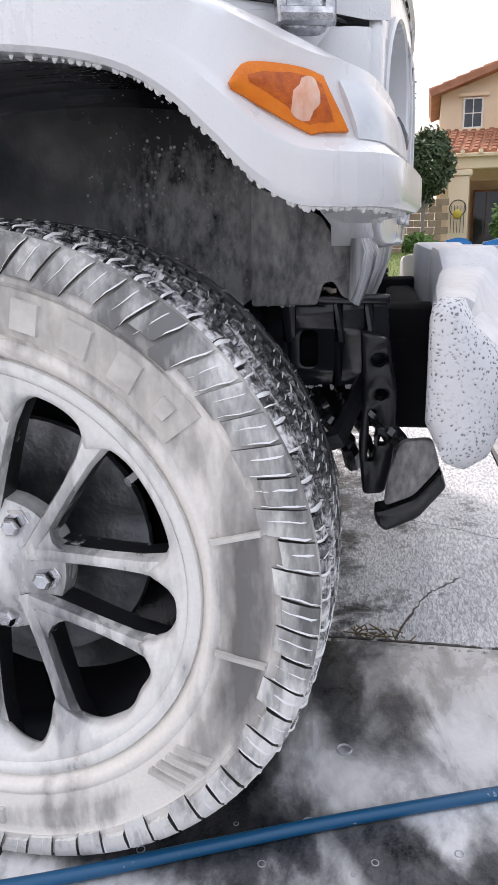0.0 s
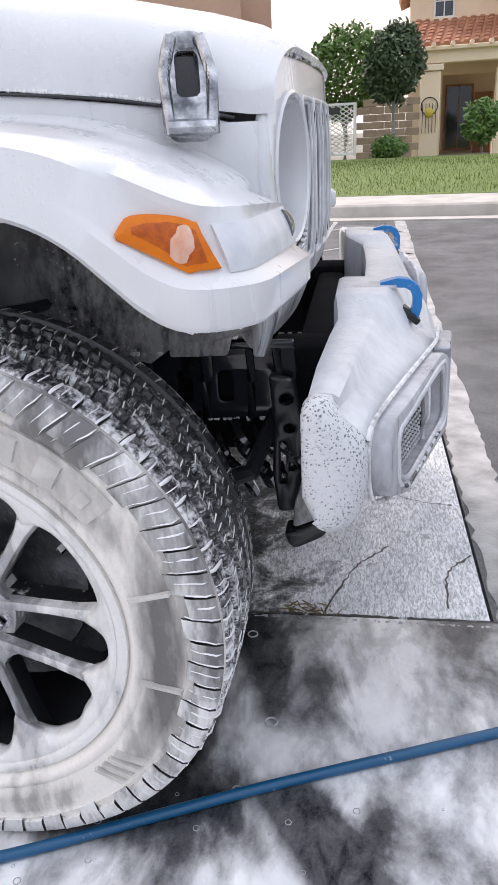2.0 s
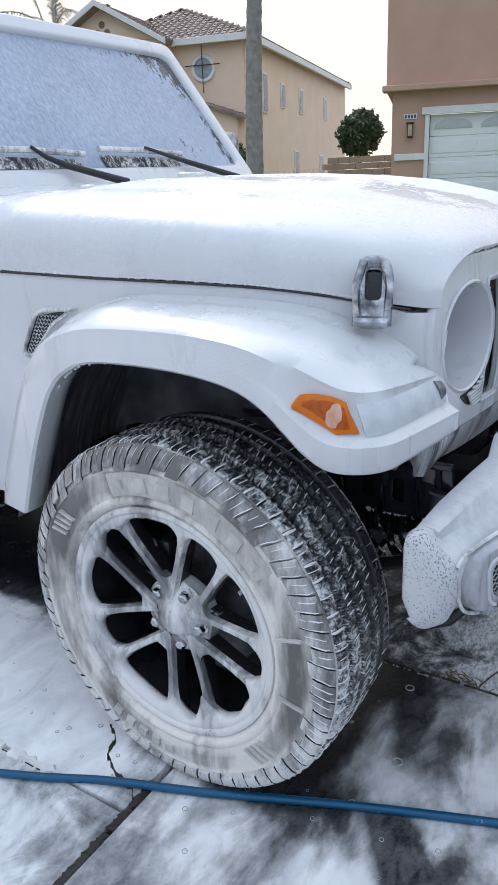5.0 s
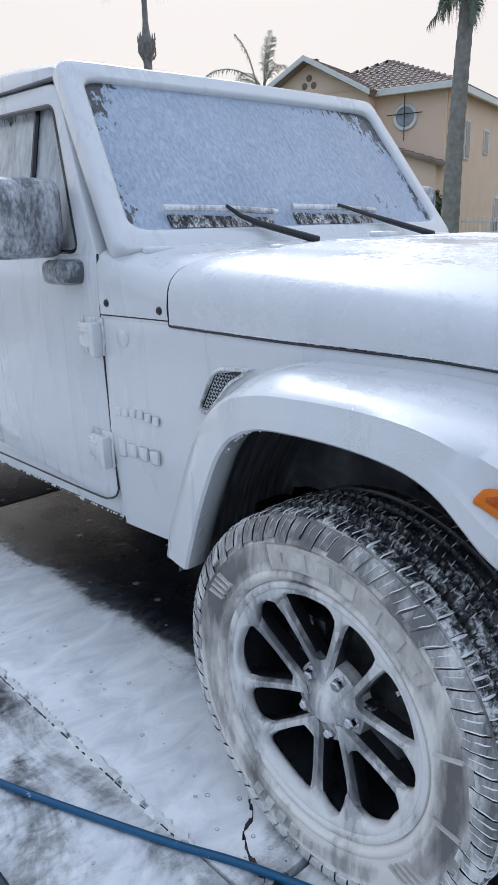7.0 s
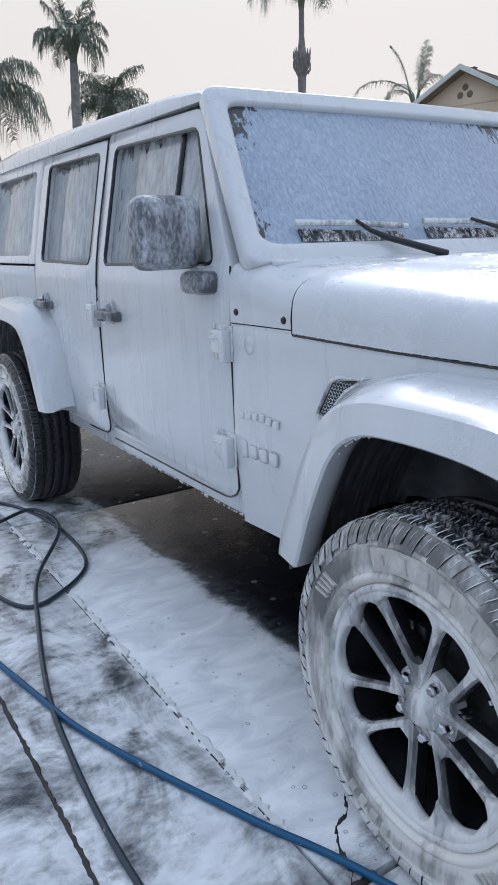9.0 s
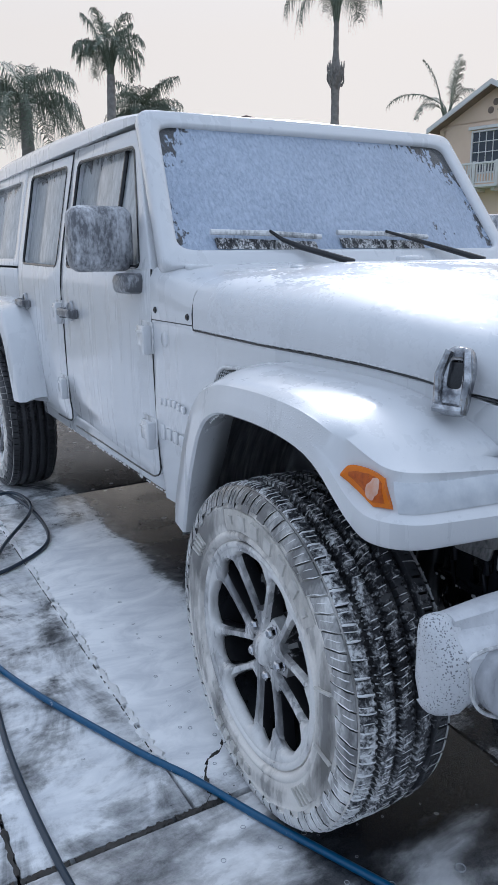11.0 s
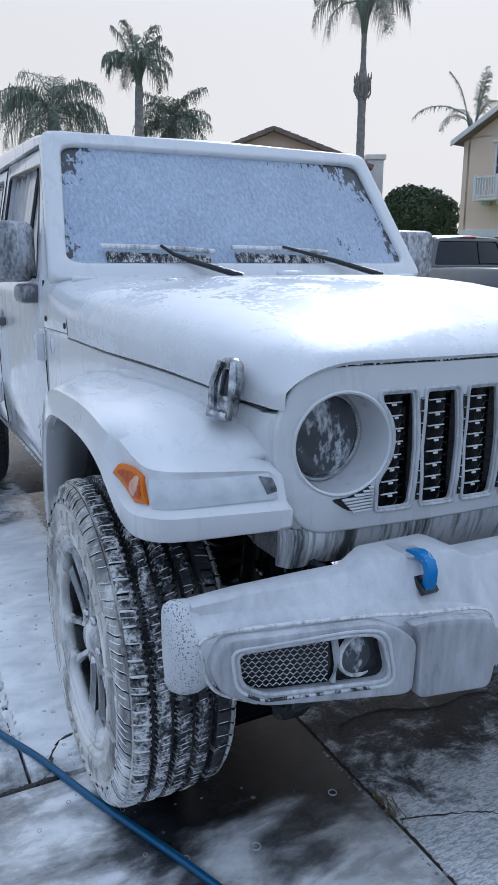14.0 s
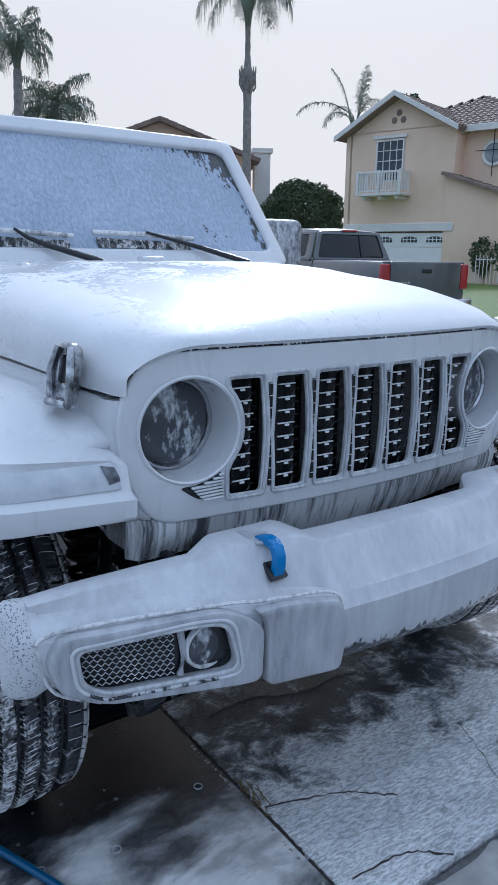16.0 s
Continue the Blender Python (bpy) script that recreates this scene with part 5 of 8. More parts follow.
bumper_ob = part("bumper", bumper(), M_BUMPER, car, "white bumper under foam", 34)
for s in (-1, 1):
    bm = B()
    rings = []
    # y, front, back, bottom, top
    for y, xf, xb, zb, zt in ((-0.892, 0.550, 0.518, 0.566, 0.702), (-0.890, 0.561, 0.512, 0.556, 0.712), (-0.885, 0.571, 0.508, 0.549, 0.719), (-0.875, 0.580, 0.507, 0.545, 0.7235), (-0.860, 0.586, 0.509, 0.543, 0.7240), (-0.846, 0.5890, 0.511, 0.5435, 0.7225), (-0.826, 0.587, 0.516, 0.550, 0.713), (-0.800, 0.587, 0.522, 0.556, 0.706)):
        d = xf - xb
        ring = [Vector(v) for v in ((xb, y, zb + 0.05), (xb + 0.3 * d, y, zb + 0.006), (xf - 0.030, y, zb), (xf - 0.012, y, zb + 0.012), (xf - 0.002, y, zb + 0.036), (xf, y, (zb + zt) / 2), (xf - 0.001, y, zt - 0.068), (xf - min(0.009, 0.12 * d), y, zt - 0.052), (xf - min(0.033, 0.40 * d), y, zt - 0.031), (xb + 0.42 * d, y, zt - 0.003), (xb + 0.012, y, zt), (xb + 0.003, y, zt - 0.006), (xb, y, zt - 0.02))]
        for v in ring:
            v.y *= -s
        rings.append(ring)
    loft(bm, rings)
    part("bumper_end", bm, M_BUMPER_SPECK, bumper_ob, "rounded end pitted with small dark spots", 60)

BUMP = [(-0.86, 0.586), (-0.75, 0.626), (-0.60, 0.673), (-0.50, 0.704), (-0.30, 0.730), (0.0, 0.752)]


def bump_x(y):
    return lerp_table(BUMP, -abs(y))


def bump_to(u, v, w):
    return Vector((bump_x(u) + w, u, v))


for s in (-1, 1):
    fog = [(0.815, 0.565, 0.02), (0.836, 0.625, 0.02), (0.812, 0.674, 0.03), (0.545, 0.688, 0.02), (0.500, 0.672, 0.02), (0.458, 0.640, 0.02), (0.462, 0.530, 0.02), (0.74, 0.535, 0.02)]
    fog = [(s * a, b, c) for a, b, c in fog]
    inner = [(0.782, 0.580, 0.02), (0.790, 0.648, 0.02), (0.60, 0.666, 0.02), (0.530, 0.664, 0.03), (0.508, 0.565, 0.03), (0.74, 0.558, 0.02)]
    inner = [(s * a, b, c) for a, b, c in inner]
    bm = plate(rounded(fog, 0.02, 4), [rounded(inner, 0.02, 4)], 0.034, 0.007, lambda u, v, w: bump_to(u, v, w + 0.002), [(0, -0.85, 0.85, 34)])
    bezel = part("fog_lamp_bezel", bm, M_BEZEL, bumper_ob, "grey bezel round the fog lamp under thin foam")
    part("bezel_bead", ring_of(rounded([(a * 1.012 if abs(a) > 0.6 else a * 0.985, 0.615 + (b - 0.615) * 1.16, c) for a, b, c in inner], 0.02, 4), 0.0035, bump_to, 0.019), M_BUMPER, bezel)
    part("bezel_edge", ring_of(rounded(inner, 0.02, 4), 0.0045, bump_to, 0.016), M_SLOT, bezel)
    bm = plate(rounded(inner, 0.02, 4), (), 0.006, 0.001, lambda u, v, w: bump_to(u, v, w - 0.008), [(0, -0.8, 0.8, 32)])
    part("recess", bm, M_BLACK, bezel, "black recess")
    # honeycomb made of zigzag bars and short uprights
    bm = B()
    for r in range(10):
        v = 0.573 + 0.0094 * r
        row = []
        for c in range(27):
            u = s * (0.622 + 0.0062 * c)
            lean = (abs(u) - 0.622) * 0.10
            top = 0.655 + lean * 0.4
            if abs(u) < 0.783 - max(0.0, (0.60 - v)) * 0.7 and v < top:
                row.append(bump_to(u, v + (0.0030 if (c + r) % 2 else -0.0030), 0.004))
        if len(row) > 1:
            tube(bm, row, 0.0011, 5)
    part("mesh", bm, M_SLOT, bezel, "fine mesh insert edged with foam")["kind"] = "stuff"
    part("divider", tube(B(), [bump_to(s * 0.612, 0.568, 0.004), bump_to(s * 0.606, 0.61, 0.007), bump_to(s * 0.612, 0.66, 0.004)], 0.007, 8), M_BEZEL, bezel)
    c = bump_to(s * 0.560, 0.614, -0.002)
    bm = lathe(B(), [(0.038, -0.004), (0.041, 0.003), (0.044, 0.003), (0.046, -0.004), (0.046, -0.008)], 32, 'x', c)
    fog_ob = part("fog_lamp", bm, M_TRIM, bezel, "round fog lamp with foam")
    part("lens", lathe(B(), [(0.0, 0.006), (0.022, 0.004), (0.040, -0.003)], 28, 'x', c), M_LENS, fog_ob, "clear lens")
    # dark gap round bezel and pad
    gap = [(0.745, 0.532), (0.818, 0.562), (0.839, 0.625), (0.816, 0.677), (0.545, 0.691), (0.462, 0.684), (0.40, 0.680), (0.288, 0.664), (0.265, 0.600), (0.282, 0.503)]
    part("panel_gap", tube(B(), spline([bump_to(s * a, b, -0.0045) for a, b in gap], 5), 0.0036, 6), M_TRIM, bumper_ob, "grey gap between bumper panels")
    # tow hook
    y = s * 0.392
    bm = B()
    loft(bm, [[Vector((x - nx * t, y + q * 0.011, z - nz * t)) for q, t in ((-1, 0), (1, 0), (1, 0.016), (-1, 0.016))] for x, z, nx, nz in
              ((0.612, 0.772, 0, 1), (0.640, 0.779, 0.05, 1), (0.660, 0.777, 0.4, 0.9), (0.676, 0.767, 0.8, 0.6), (0.684, 0.750, 1, 0.2), (0.684, 0.728, 1, -0.1), (0.678, 0.704, 1, -0.3))])
    pocket = plate(rounded([(0.560, y - 0.030), (0.640, y - 0.024), (0.640, y + 0.024), (0.560, y + 0.030)], 0.014), (), 0.006, 0.002, lambda u, v, w: Vector((u, v, 0.7652 + w - 0.02 * max(0.0, u - 0.615))))
    part("hook_pocket", pocket, M_BEZEL, bumper_ob, "grey pocket behind the hook")
    part("tow_hook", bm, M_BLUE, bumper_ob, "bright blue tow hook")
    bm = box(B(), (0.664, y, 0.7145), (0.040, 0.040, 0.012), 0.002, Euler((0, radians(40), 0)).to_matrix())
    part("hook_slot", bm, M_BLACK, bumper_ob)
    bm = plate(rounded([(s * 0.453, 0.514), (s * 0.453, 0.650), (s * 0.478, 0.676), (s * 0.40, 0.676), (s * 0.290, 0.660), (s * 0.268, 0.600), (s * 0.285, 0.505)], 0.02), (), 0.03, 0.008, lambda u, v, w: bump_to(u, v, w + 0.006), [(0, -0.45, 0.45, 12)])
    part("bumper_pad", bm, M_BEZEL, bumper_ob, "raised pad beside the bezel under thin foam")


# mirrors, hinges, handles, latches
for s, y in ((-1, -0.868), (1, 0.952)):
    bm = box(B(), (-1.105, y, 1.366), (0.105, 0.222, 0.212), 0.040, Euler((0, 0, radians(-6 * s))).to_matrix(), 4)
    ob = part("door_mirror", bm, M_MIRROR, car, "door mirror housing speckled with foam")
    bm = box(B(), (-1.022, s * 0.760, 1.222), (0.135, 0.17, 0.066), 0.022)
    part("mirror_arm", bm, M_ARM, ob, "grey mirror arm")


def hinge(x, z):
    bm = B()
    y = -half(x) - 0.012
    box(bm, (x - 0.055, y, z), (0.085, 0.020, 0.070), 0.008)
    box(bm, (x - 0.015, y - 0.006, z - 0.010), (0.030, 0.030, 0.095), 0.008)
    box(bm, (x - 0.055, y - 0.010, z + 0.014), (0.070, 0.012, 0.010), 0.003)
    return bm


for x, z in ((-0.885, 1.055), (-0.885, 0.735), (-1.925, 1.075), (-1.925, 0.735)):
    both("hinge", lambda: hinge(x, z), M_PAINT, "exposed white door hinge")
    both("hinge_gasket", lambda: box(B(), (x - 0.048, -half(x) - 0.0015, z - 0.003), (0.108, 0.006, 0.104), 0.002, None, 1), M_TRIM, "grey gasket behind the hinge")


def handle(x):
    bm = B()
    y = -half(x) - 0.010
    box(bm, (x, y - 0.026, 1.078), (0.175, 0.020, 0.034), 0.009, None, 3)
    box(bm, (x + 0.074, y - 0.008, 1.076), (0.034, 0.036, 0.040), 0.009)
    box(bm, (x - 0.074, y - 0.008, 1.074), (0.036, 0.036, 0.048), 0.009)
    return bm


for x in (-1.78, -2.60):
    both("door_handle", lambda: handle(x), M_ARM, "grey door handle topped with foam")
    both("handle_cup", lambda: lathe(B(), [(0.030, -0.004), (0.036, -0.007), (0.042, -0.004), (0.043, 0.004)], 24, 'y', (x, -half(x) - 0.008, 1.085)), M_BEZEL, "recessed cup behind the handle")


def latch():
    bm = B()
    y = -0.662
    rot = Euler((radians(-12), 0, radians(16))).to_matrix()
    base = rounded([(-0.030, -0.066), (0.030, -0.066), (0.036, 0.030), (0.024, 0.066), (-0.024, 0.066), (-0.036, 0.030)], 0.018, 4)
    hole = rounded([(-0.013, -0.012), (0.013, -0.012), (0.013, 0.038), (-0.013, 0.038)], 0.008, 3)
    merge(bm, plate(base, [hole], 0.024, 0.008, lambda u, v, w: rot @ Vector((u, -w - 0.014, v)) + Vector((0.352, y, 1.075))))
    for s in (-1, 1):
        tube(bm, [rot @ Vector((s * 0.028, -0.026, -0.060)) + Vector((0.352, y, 1.075)), rot @ Vector((s * 0.030, -0.032, 0.010)) + Vector((0.352, y, 1.075)), rot @ Vector((s * 0.018, -0.028, 0.056)) + Vector((0.352, y, 1.075))], 0.008, 8)
    tube(bm, [rot @ Vector((-0.030, -0.030, -0.052)) + Vector((0.352, y, 1.075)), rot @ Vector((0.030, -0.030, -0.052)) + Vector((0.352, y, 1.075))], 0.010, 8)
    return bm


for ob in both("hood_latch", latch, M_LATCH, "bright hood latch with foam"):
    s = 1 if ob.name.endswith(".001") else -1
    bm = box(B(), (0.352, s * 0.674, 1.082), (0.040, 0.014, 0.066), 0.004, Euler((radians(12 * s), 0, radians(-16 * s))).to_matrix())
    part("latch_pad", bm, M_BLACK, ob, "black rubber pad")

# screws, badges and fender vent
for x, z in ((-0.64, 1.135), (-0.858, 1.144)):
    both("screw", lambda: lathe(B(), [(0.0, -0.006), (0.008, -0.005), (0.011, 0.0), (0.011, 0.01)], 14, 'y', (x, -half(x), z)), M_BLACK, "dark body screw")
bm = lathe(B(), [(0.0, -0.003), (0.022, -0.003), (0.026, 0.0), (0.026, 0.004)], 24, 'y', (-0.80, -half(-0.8), 1.055))
part("badge", bm, M_PAINT, car, "round badge under foam")
for k in range(6):
    part("badge_block", box(B(), (-0.845 + 0.034 * k, -half(-0.75) - 0.003, 0.857 - 0.003 * abs(k - 2.5)), (0.024, 0.009, 0.024), 0.003, None, 1), M_PAINT, car)
for k in range(4):
    part("badge_block", box(B(), (-0.84 + 0.050 * k, -half(-0.75) - 0.003, 0.748), (0.040, 0.012, 0.054 if k == 0 else 0.040), 0.008, None, 2), M_PAINT, car)


def vent():
    out = [(-0.510, 0.905), (-0.455, 1.005), (-0.425, 1.020), (-0.315, 1.026), (-0.395, 0.985), (-0.475, 0.895)]
    ins = [(-0.500, 0.911), (-0.449, 0.998), (-0.423, 1.011), (-0.345, 1.015), (-0.402, 0.981), (-0.476, 0.908)]
    return plate(rounded(out, 0.012), [rounded(ins, 0.010)], 0.018, 0.004, lambda u, v, w: flank(u, v, w + 0.002))


for ob in both("fender_vent", vent, M_TRIM, "fender vent with mesh"):
    bm = plate(rounded([(-0.502, 0.910), (-0.452, 1.000), (-0.345, 1.018), (-0.400, 0.983), (-0.476, 0.905)], 0.008), (), 0.004, 0.001, lambda u, v, w: flank(u, v, w + 0.001))
    net = B()
    for r in range(12):
        for c in range(18):
            u, v = -0.50 + 0.0105 * c + (0.0052 if r % 2 else 0.0), 0.912 + 0.0090 * r
            if -0.500 + (v - 0.911) * 0.58 + 0.008 < u < -0.476 + (v - 0.905) * 1.05 - 0.004 and u < -0.36 and v < 1.010:
                q = flank(u, v, 0.004)
                tube(net, [q + Vector((-0.0052, 0, -0.003)), q + Vector((0, 0, 0.003)), q + Vector((0.0052, 0, -0.003))], 0.0013, 4)
    if ob.name.endswith(".001"):
        net = mirrored(net)
    part("net", net, M_SLOT, ob, "honeycomb net with foam")["kind"] = "stuff"
    if ob.name.endswith(".001"):
        bm = mirrored(bm)
    part("vent_mesh", bm, M_BLACK, ob, "black mesh")


# dark seams between the panels
def seam(name, pts, r=0.0035):
    both(name, lambda: tube(B(), spline(pts, 4), r, 6), M_BLACK, "dark panel gap")


seam("hood_seam", [(x, -half(x) - 0.003, z) for x, z in ((-0.60, 1.100), (-0.45, 1.096), (-0.25, 1.091), (-0.05, 1.087), (0.12, 1.081), (0.25, 1.069), (0.335, 1.055), (0.405, 1.041))], 0.0024)
seam("hood_seam", [(-0.603, -half(-0.6) - 0.002, 1.100), (-0.606, -half(-0.6) - 0.001, 1.16), (-0.608, -half(-0.6) + 0.030, 1.215), (-0.610, -0.60, 1.250)], 0.002)
seam("door_gap", [tuple(flank(x, z, 0.0)) for x, z in ((-0.890, 1.27), (-0.890, 1.0), (-0.890, 0.66), (-0.900, 0.60), (-0.945, 0.566), (-1.05, 0.556), (-1.5, 0.556), (-1.90, 0.556))], 0.0032)
seam("door_gap", [tuple(flank(x, z, 0.0)) for x, z in ((-1.929, 1.74), (-1.929, 1.27), (-1.929, 1.0), (-1.929, 0.70), (-1.934, 0.62), (-1.98, 0.566), (-2.2, 0.556))], 0.0032)
seam("side_crease", [tuple(flank(x, 1.112, 0.0)) for x in (-0.885, -0.80, -0.70, -0.606)], 0.002)
bm = B()
pts = [(face_x(y) + 0.014, y, hood_edge(y) - 0.008) for y in (-0.60, -0.58, -0.55, -0.50, -0.45, -0.36, -0.2, 0.0, 0.2, 0.36, 0.45, 0.50, 0.55, 0.58, 0.60)]
part("hood_seam", tube(bm, spline(pts, 4), 0.0034, 6), M_BLACK, car, "dark gap above the grille")
HOOD_LINE = [Vector((a + 0.003, b, c + 0.002)) for a, b, c in pts]
# dark inner shell behind the gaps
bm = B()
for s in (-1, 1):
    loft(bm, [[Vector((x, s * (half(x) - 0.060), z)) for x, z in ((-0.86, 0.56), (-0.86, 1.22), (-2.76, 1.22), (-2.76, 1.0), (-2.6, 0.56))], [Vector((x, s * (half(x) - 0.075), z)) for x, z in ((-0.86, 0.56), (-0.86, 1.22), (-2.76, 1.22), (-2.76, 1.0), (-2.6, 0.56))]])
part("inner_shell", bm, M_BLACK, car, "dark inner body shell")


# foam hanging in drops from the lower edges
def drips(name, line, count, size, seed, parent, label):
    rnd = random.Random(seed)
    bm = B()
    n = len(line)
    for k in range(count):
        t = rnd.random() * (n - 1)
        i = min(int(t), n - 2)
        p = line[i].lerp(line[i + 1], t - i)
        r = size * rnd.uniform(0.3, 1.0)
        h = r * rnd.uniform(0.5, 1.4)
        rings = []
        for q, s in ((0.9, 0.9), (0.3, 1.0), (-0.3, 0.85), (-0.75, 0.55), (-1.0, 0.15)):
            rings.append([p + Vector((math.cos(a) * r * s, math.sin(a) * r * s * 0.8, q * h)) for a in (2 * math.pi * j / 8 for j in range(8))])
        loft(bm, rings)
    ob = part(name, bm, M_FOAM, parent, label)
    ob["kind"] = "stuff"
    return ob


LIP = [r[1].lerp(r[2], 0.6) + Vector((0, 0, -0.001)) for r in FR]
drips("foam_drip", LIP[16:96], 190, 0.0042, 31, car, "drops of foam along the flare's lower edge")
drips("foam_drip", HOOD_LINE, 170, 0.0042, 36, car, "small drops of foam in the gap above the grille")
drips("foam_drip", [flank(x, 0.502, -0.02) for x in (-0.5, -1.0, -1.6, -2.2, -2.5)], 160, 0.005, 32, car, "drops of foam under the sill")
drips("foam_drip", [Vector((x, -half(x) - 0.003, z + 0.003)) for x, z in ((-0.60, 1.102), (-0.25, 1.093), (0.12, 1.083), (0.25, 1.071), (0.335, 1.057))], 240, 0.0030, 33, car, "small drops of foam in the hood gap")
drips("foam_drip", [Vector((face_x(y) - 0.045, y, z)) for y, z in ((-0.52, 0.708), (-0.34, 0.674), (0.0, 0.657), (0.34, 0.674), (0.52, 0.708))], 80, 0.0045, 34, car, "drops of foam under the valance")
drips("foam_drip", [Vector((bump_x(y) - 0.06, y, z)) for y, z in ((-0.84, 0.545), (-0.75, 0.530), (-0.60, 0.515), (-0.50, 0.505), (-0.30, 0.492), (0.0, 0.482), (0.5, 0.505))], 110, 0.0045, 35, car, "drops of foam under the bumper")

# black bracket under the bumper end, and the pale end of the lower valance
def skid():
    """A holed black upright behind the bumper end."""
    out = rounded([(0.425, 0.68), (0.475, 0.665), (0.492, 0.56), (0.488, 0.44), (0.475, 0.365), (0.435, 0.360), (0.425, 0.46), (0.432, 0.56)], 0.012)
    gaps = [circle2(0.458, 0.625, 0.012, 14), circle2(0.463, 0.56, 0.010, 14), rounded([(0.445, 0.53), (0.455, 0.53), (0.452, 0.43), (0.442, 0.43)], 0.004), circle2(0.466, 0.47, 0.008, 12)]
    return plate(out, gaps, 0.030, 0.006, lambda u, v, w: Vector((0.445 + (u - 0.445) * 0.85, -0.53 + w, 0.36 + (v - 0.36) * 0.80 + 0.035)))


def flap():
    """A rubber lip along the lower edge of the end shield."""
    return plate(rounded([(0.448, 0.352), (0.456, 0.328), (0.470, 0.318), (0.521, 0.344), (0.563, 0.398), (0.553, 0.424), (0.512, 0.376), (0.466, 0.356)], 0.008), (), 0.05, 0.006, lambda u, v, w: Vector((0.5 + (u - 0.5) * 0.893, -0.600 + w, 0.78 + (v - 0.78) * 0.893)))


def shield():
    return plate(rounded([(0.488, 0.470), (0.538, 0.476), (0.552, 0.430), (0.512, 0.380), (0.465, 0.360), (0.470, 0.413)], 0.012), (), 0.02, 0.004, lambda u, v, w: Vector((0.5 + (u - 0.5) * 0.893, -0.610 + w, 0.78 + (v - 0.78) * 0.893)))


def frame_panel():
    """The ribbed outer side of the frame rail, with long holes between the ribs."""
    out = rounded([(0.10, 0.700), (0.468, 0.690), (0.472, 0.640), (0.465, 0.562), (0.30, 0.556), (0.10, 0.575)], 0.010)
    gaps = [rounded([(a, 0.59), (a + 0.026, 0.59), (a + 0.026, 0.645), (a, 0.645)], 0.010) for a in (0.150, 0.262, 0.335)]
    bm = plate(out, gaps, 0.024, 0.004, lambda u, v, w: Vector((u, -0.492 + w, v)))
    for a in (0.215, 0.312, 0.392, 0.438):
        merge(bm, tube(B(), [(a, -0.506, 0.690), (a + 0.004, -0.512, 0.63), (a, -0.506, 0.562)], 0.008, 8))
    merge(bm, box(B(), (0.29, -0.508, 0.694), (0.36, 0.018, 0.014), 0.004))
    return bm


def liner_tongue():
    """The liner's front end, which hangs beside the radiator."""
    return plate(rounded([(0.27, 0.86), (0.372, 0.812), (0.384, 0.790), (0.425, 0.766), (0.434, 0.735), (0.430, 0.694), (0.402, 0.700), (0.388, 0.724), (0.374, 0.720), (0.366, 0.690), (0.27, 0.688)], 0.006), (), 0.008, 0.002, lambda u, v, w: Vector((u, -0.562 + w + 0.15 * max(0.0, u - 0.36), v)))


M_TONGUE = foam_over("arch liner end spotted with suds", (0.045, 0.046, 0.052), 0.42, (1, 1, 0.45), 20.0, 0.30, 0.35, 0.12, (0.52, 0.50, 0.48), 140.0)
M_FRAME = foam_over("wet black frame steel", (0.010, 0.012, 0.018), 0.10, (1, 1, 0.35), 14.0, 0.14, 0.35, 0.015, (0.50, 0.50, 0.50), 60.0, 0.12)
both("frame_panel", frame_panel, M_FRAME, "wet black ribbed side of the frame")
both("liner_tongue", liner_tongue, M_TONGUE, "front end of the arch liner spotted with suds")
rnd = random.Random(77)
for k in range(9):
    x0, z0 = 0.20 + 0.032 * k, rnd.uniform(0.52, 0.58)
    both("brake_line", lambda: tube(B(), spline([(x0, -0.50, z0), (x0 + 0.02, -0.535, z0 - 0.03), (x0 + 0.05, -0.53, z0 - 0.07), (x0 + 0.06, -0.49, z0 - 0.12)], 4), 0.006 + 0.004 * (k % 3), 7), M_GLOSS, "wet black hose under the body")
both("rubber_flap", flap, M_BLACK, "black rubber flap under the bumper")
both("end_shield", shield, M_TONGUE, "pale plate spotted with foam")
both("skid_bracket", skid, M_DARK_METAL, "black bracket under the bumper")
drips("foam_drip", [Vector((x, -0.503, z)) for x, z in ((0.12, 0.572), (0.30, 0.556), (0.465, 0.560))], 46, 0.0050, 37, car, "drops of foam under the frame")
drips("foam_drip", [Vector((x, -0.552, 0.690)) for x in (-0.30, 0.0, 0.27, 0.36)], 70, 0.0045, 38, car, "drops of foam along the liner's foot")


# fittings on cowl and hood
def lump(x, y, z, sx, sy, sz):
    return box(B(), (x, y, z), (sx, sy, sz), min(sx, sy, sz) * 0.42, None, 3)


for x, y, z, sx, sy, sz in ((-0.775, -0.66, 1.272, 0.035, 0.095, 0.026), (-0.56, -0.50, 1.262, 0.035, 0.11, 0.014), (-0.555, -0.44, 1.268, 0.045, 0.035, 0.026), (-0.53, -0.02, 1.292, 0.05, 0.085, 0.022), (-0.56, 0.44, 1.268, 0.045, 0.10, 0.026), (-0.775, 0.66, 1.272, 0.035, 0.095, 0.026)):
    part("hood_fitting", lump(x, y, z, sx, sy, sz), M_PAINT, car, "small raised fitting under foam")


# ------------------------------------------------------------------ ground
def smooth_step(k, socket, a, b, lo, hi):
    m = k.node("ShaderNodeMapRange", interpolation_type='SMOOTHSTEP')
    for name, value in (("From Min", a), ("From Max", b), ("To Min", lo), ("To Max", hi)):
        m.inputs[name].default_value = value
    k.link(socket, m.inputs["Value"])
    return m.outputs[0]


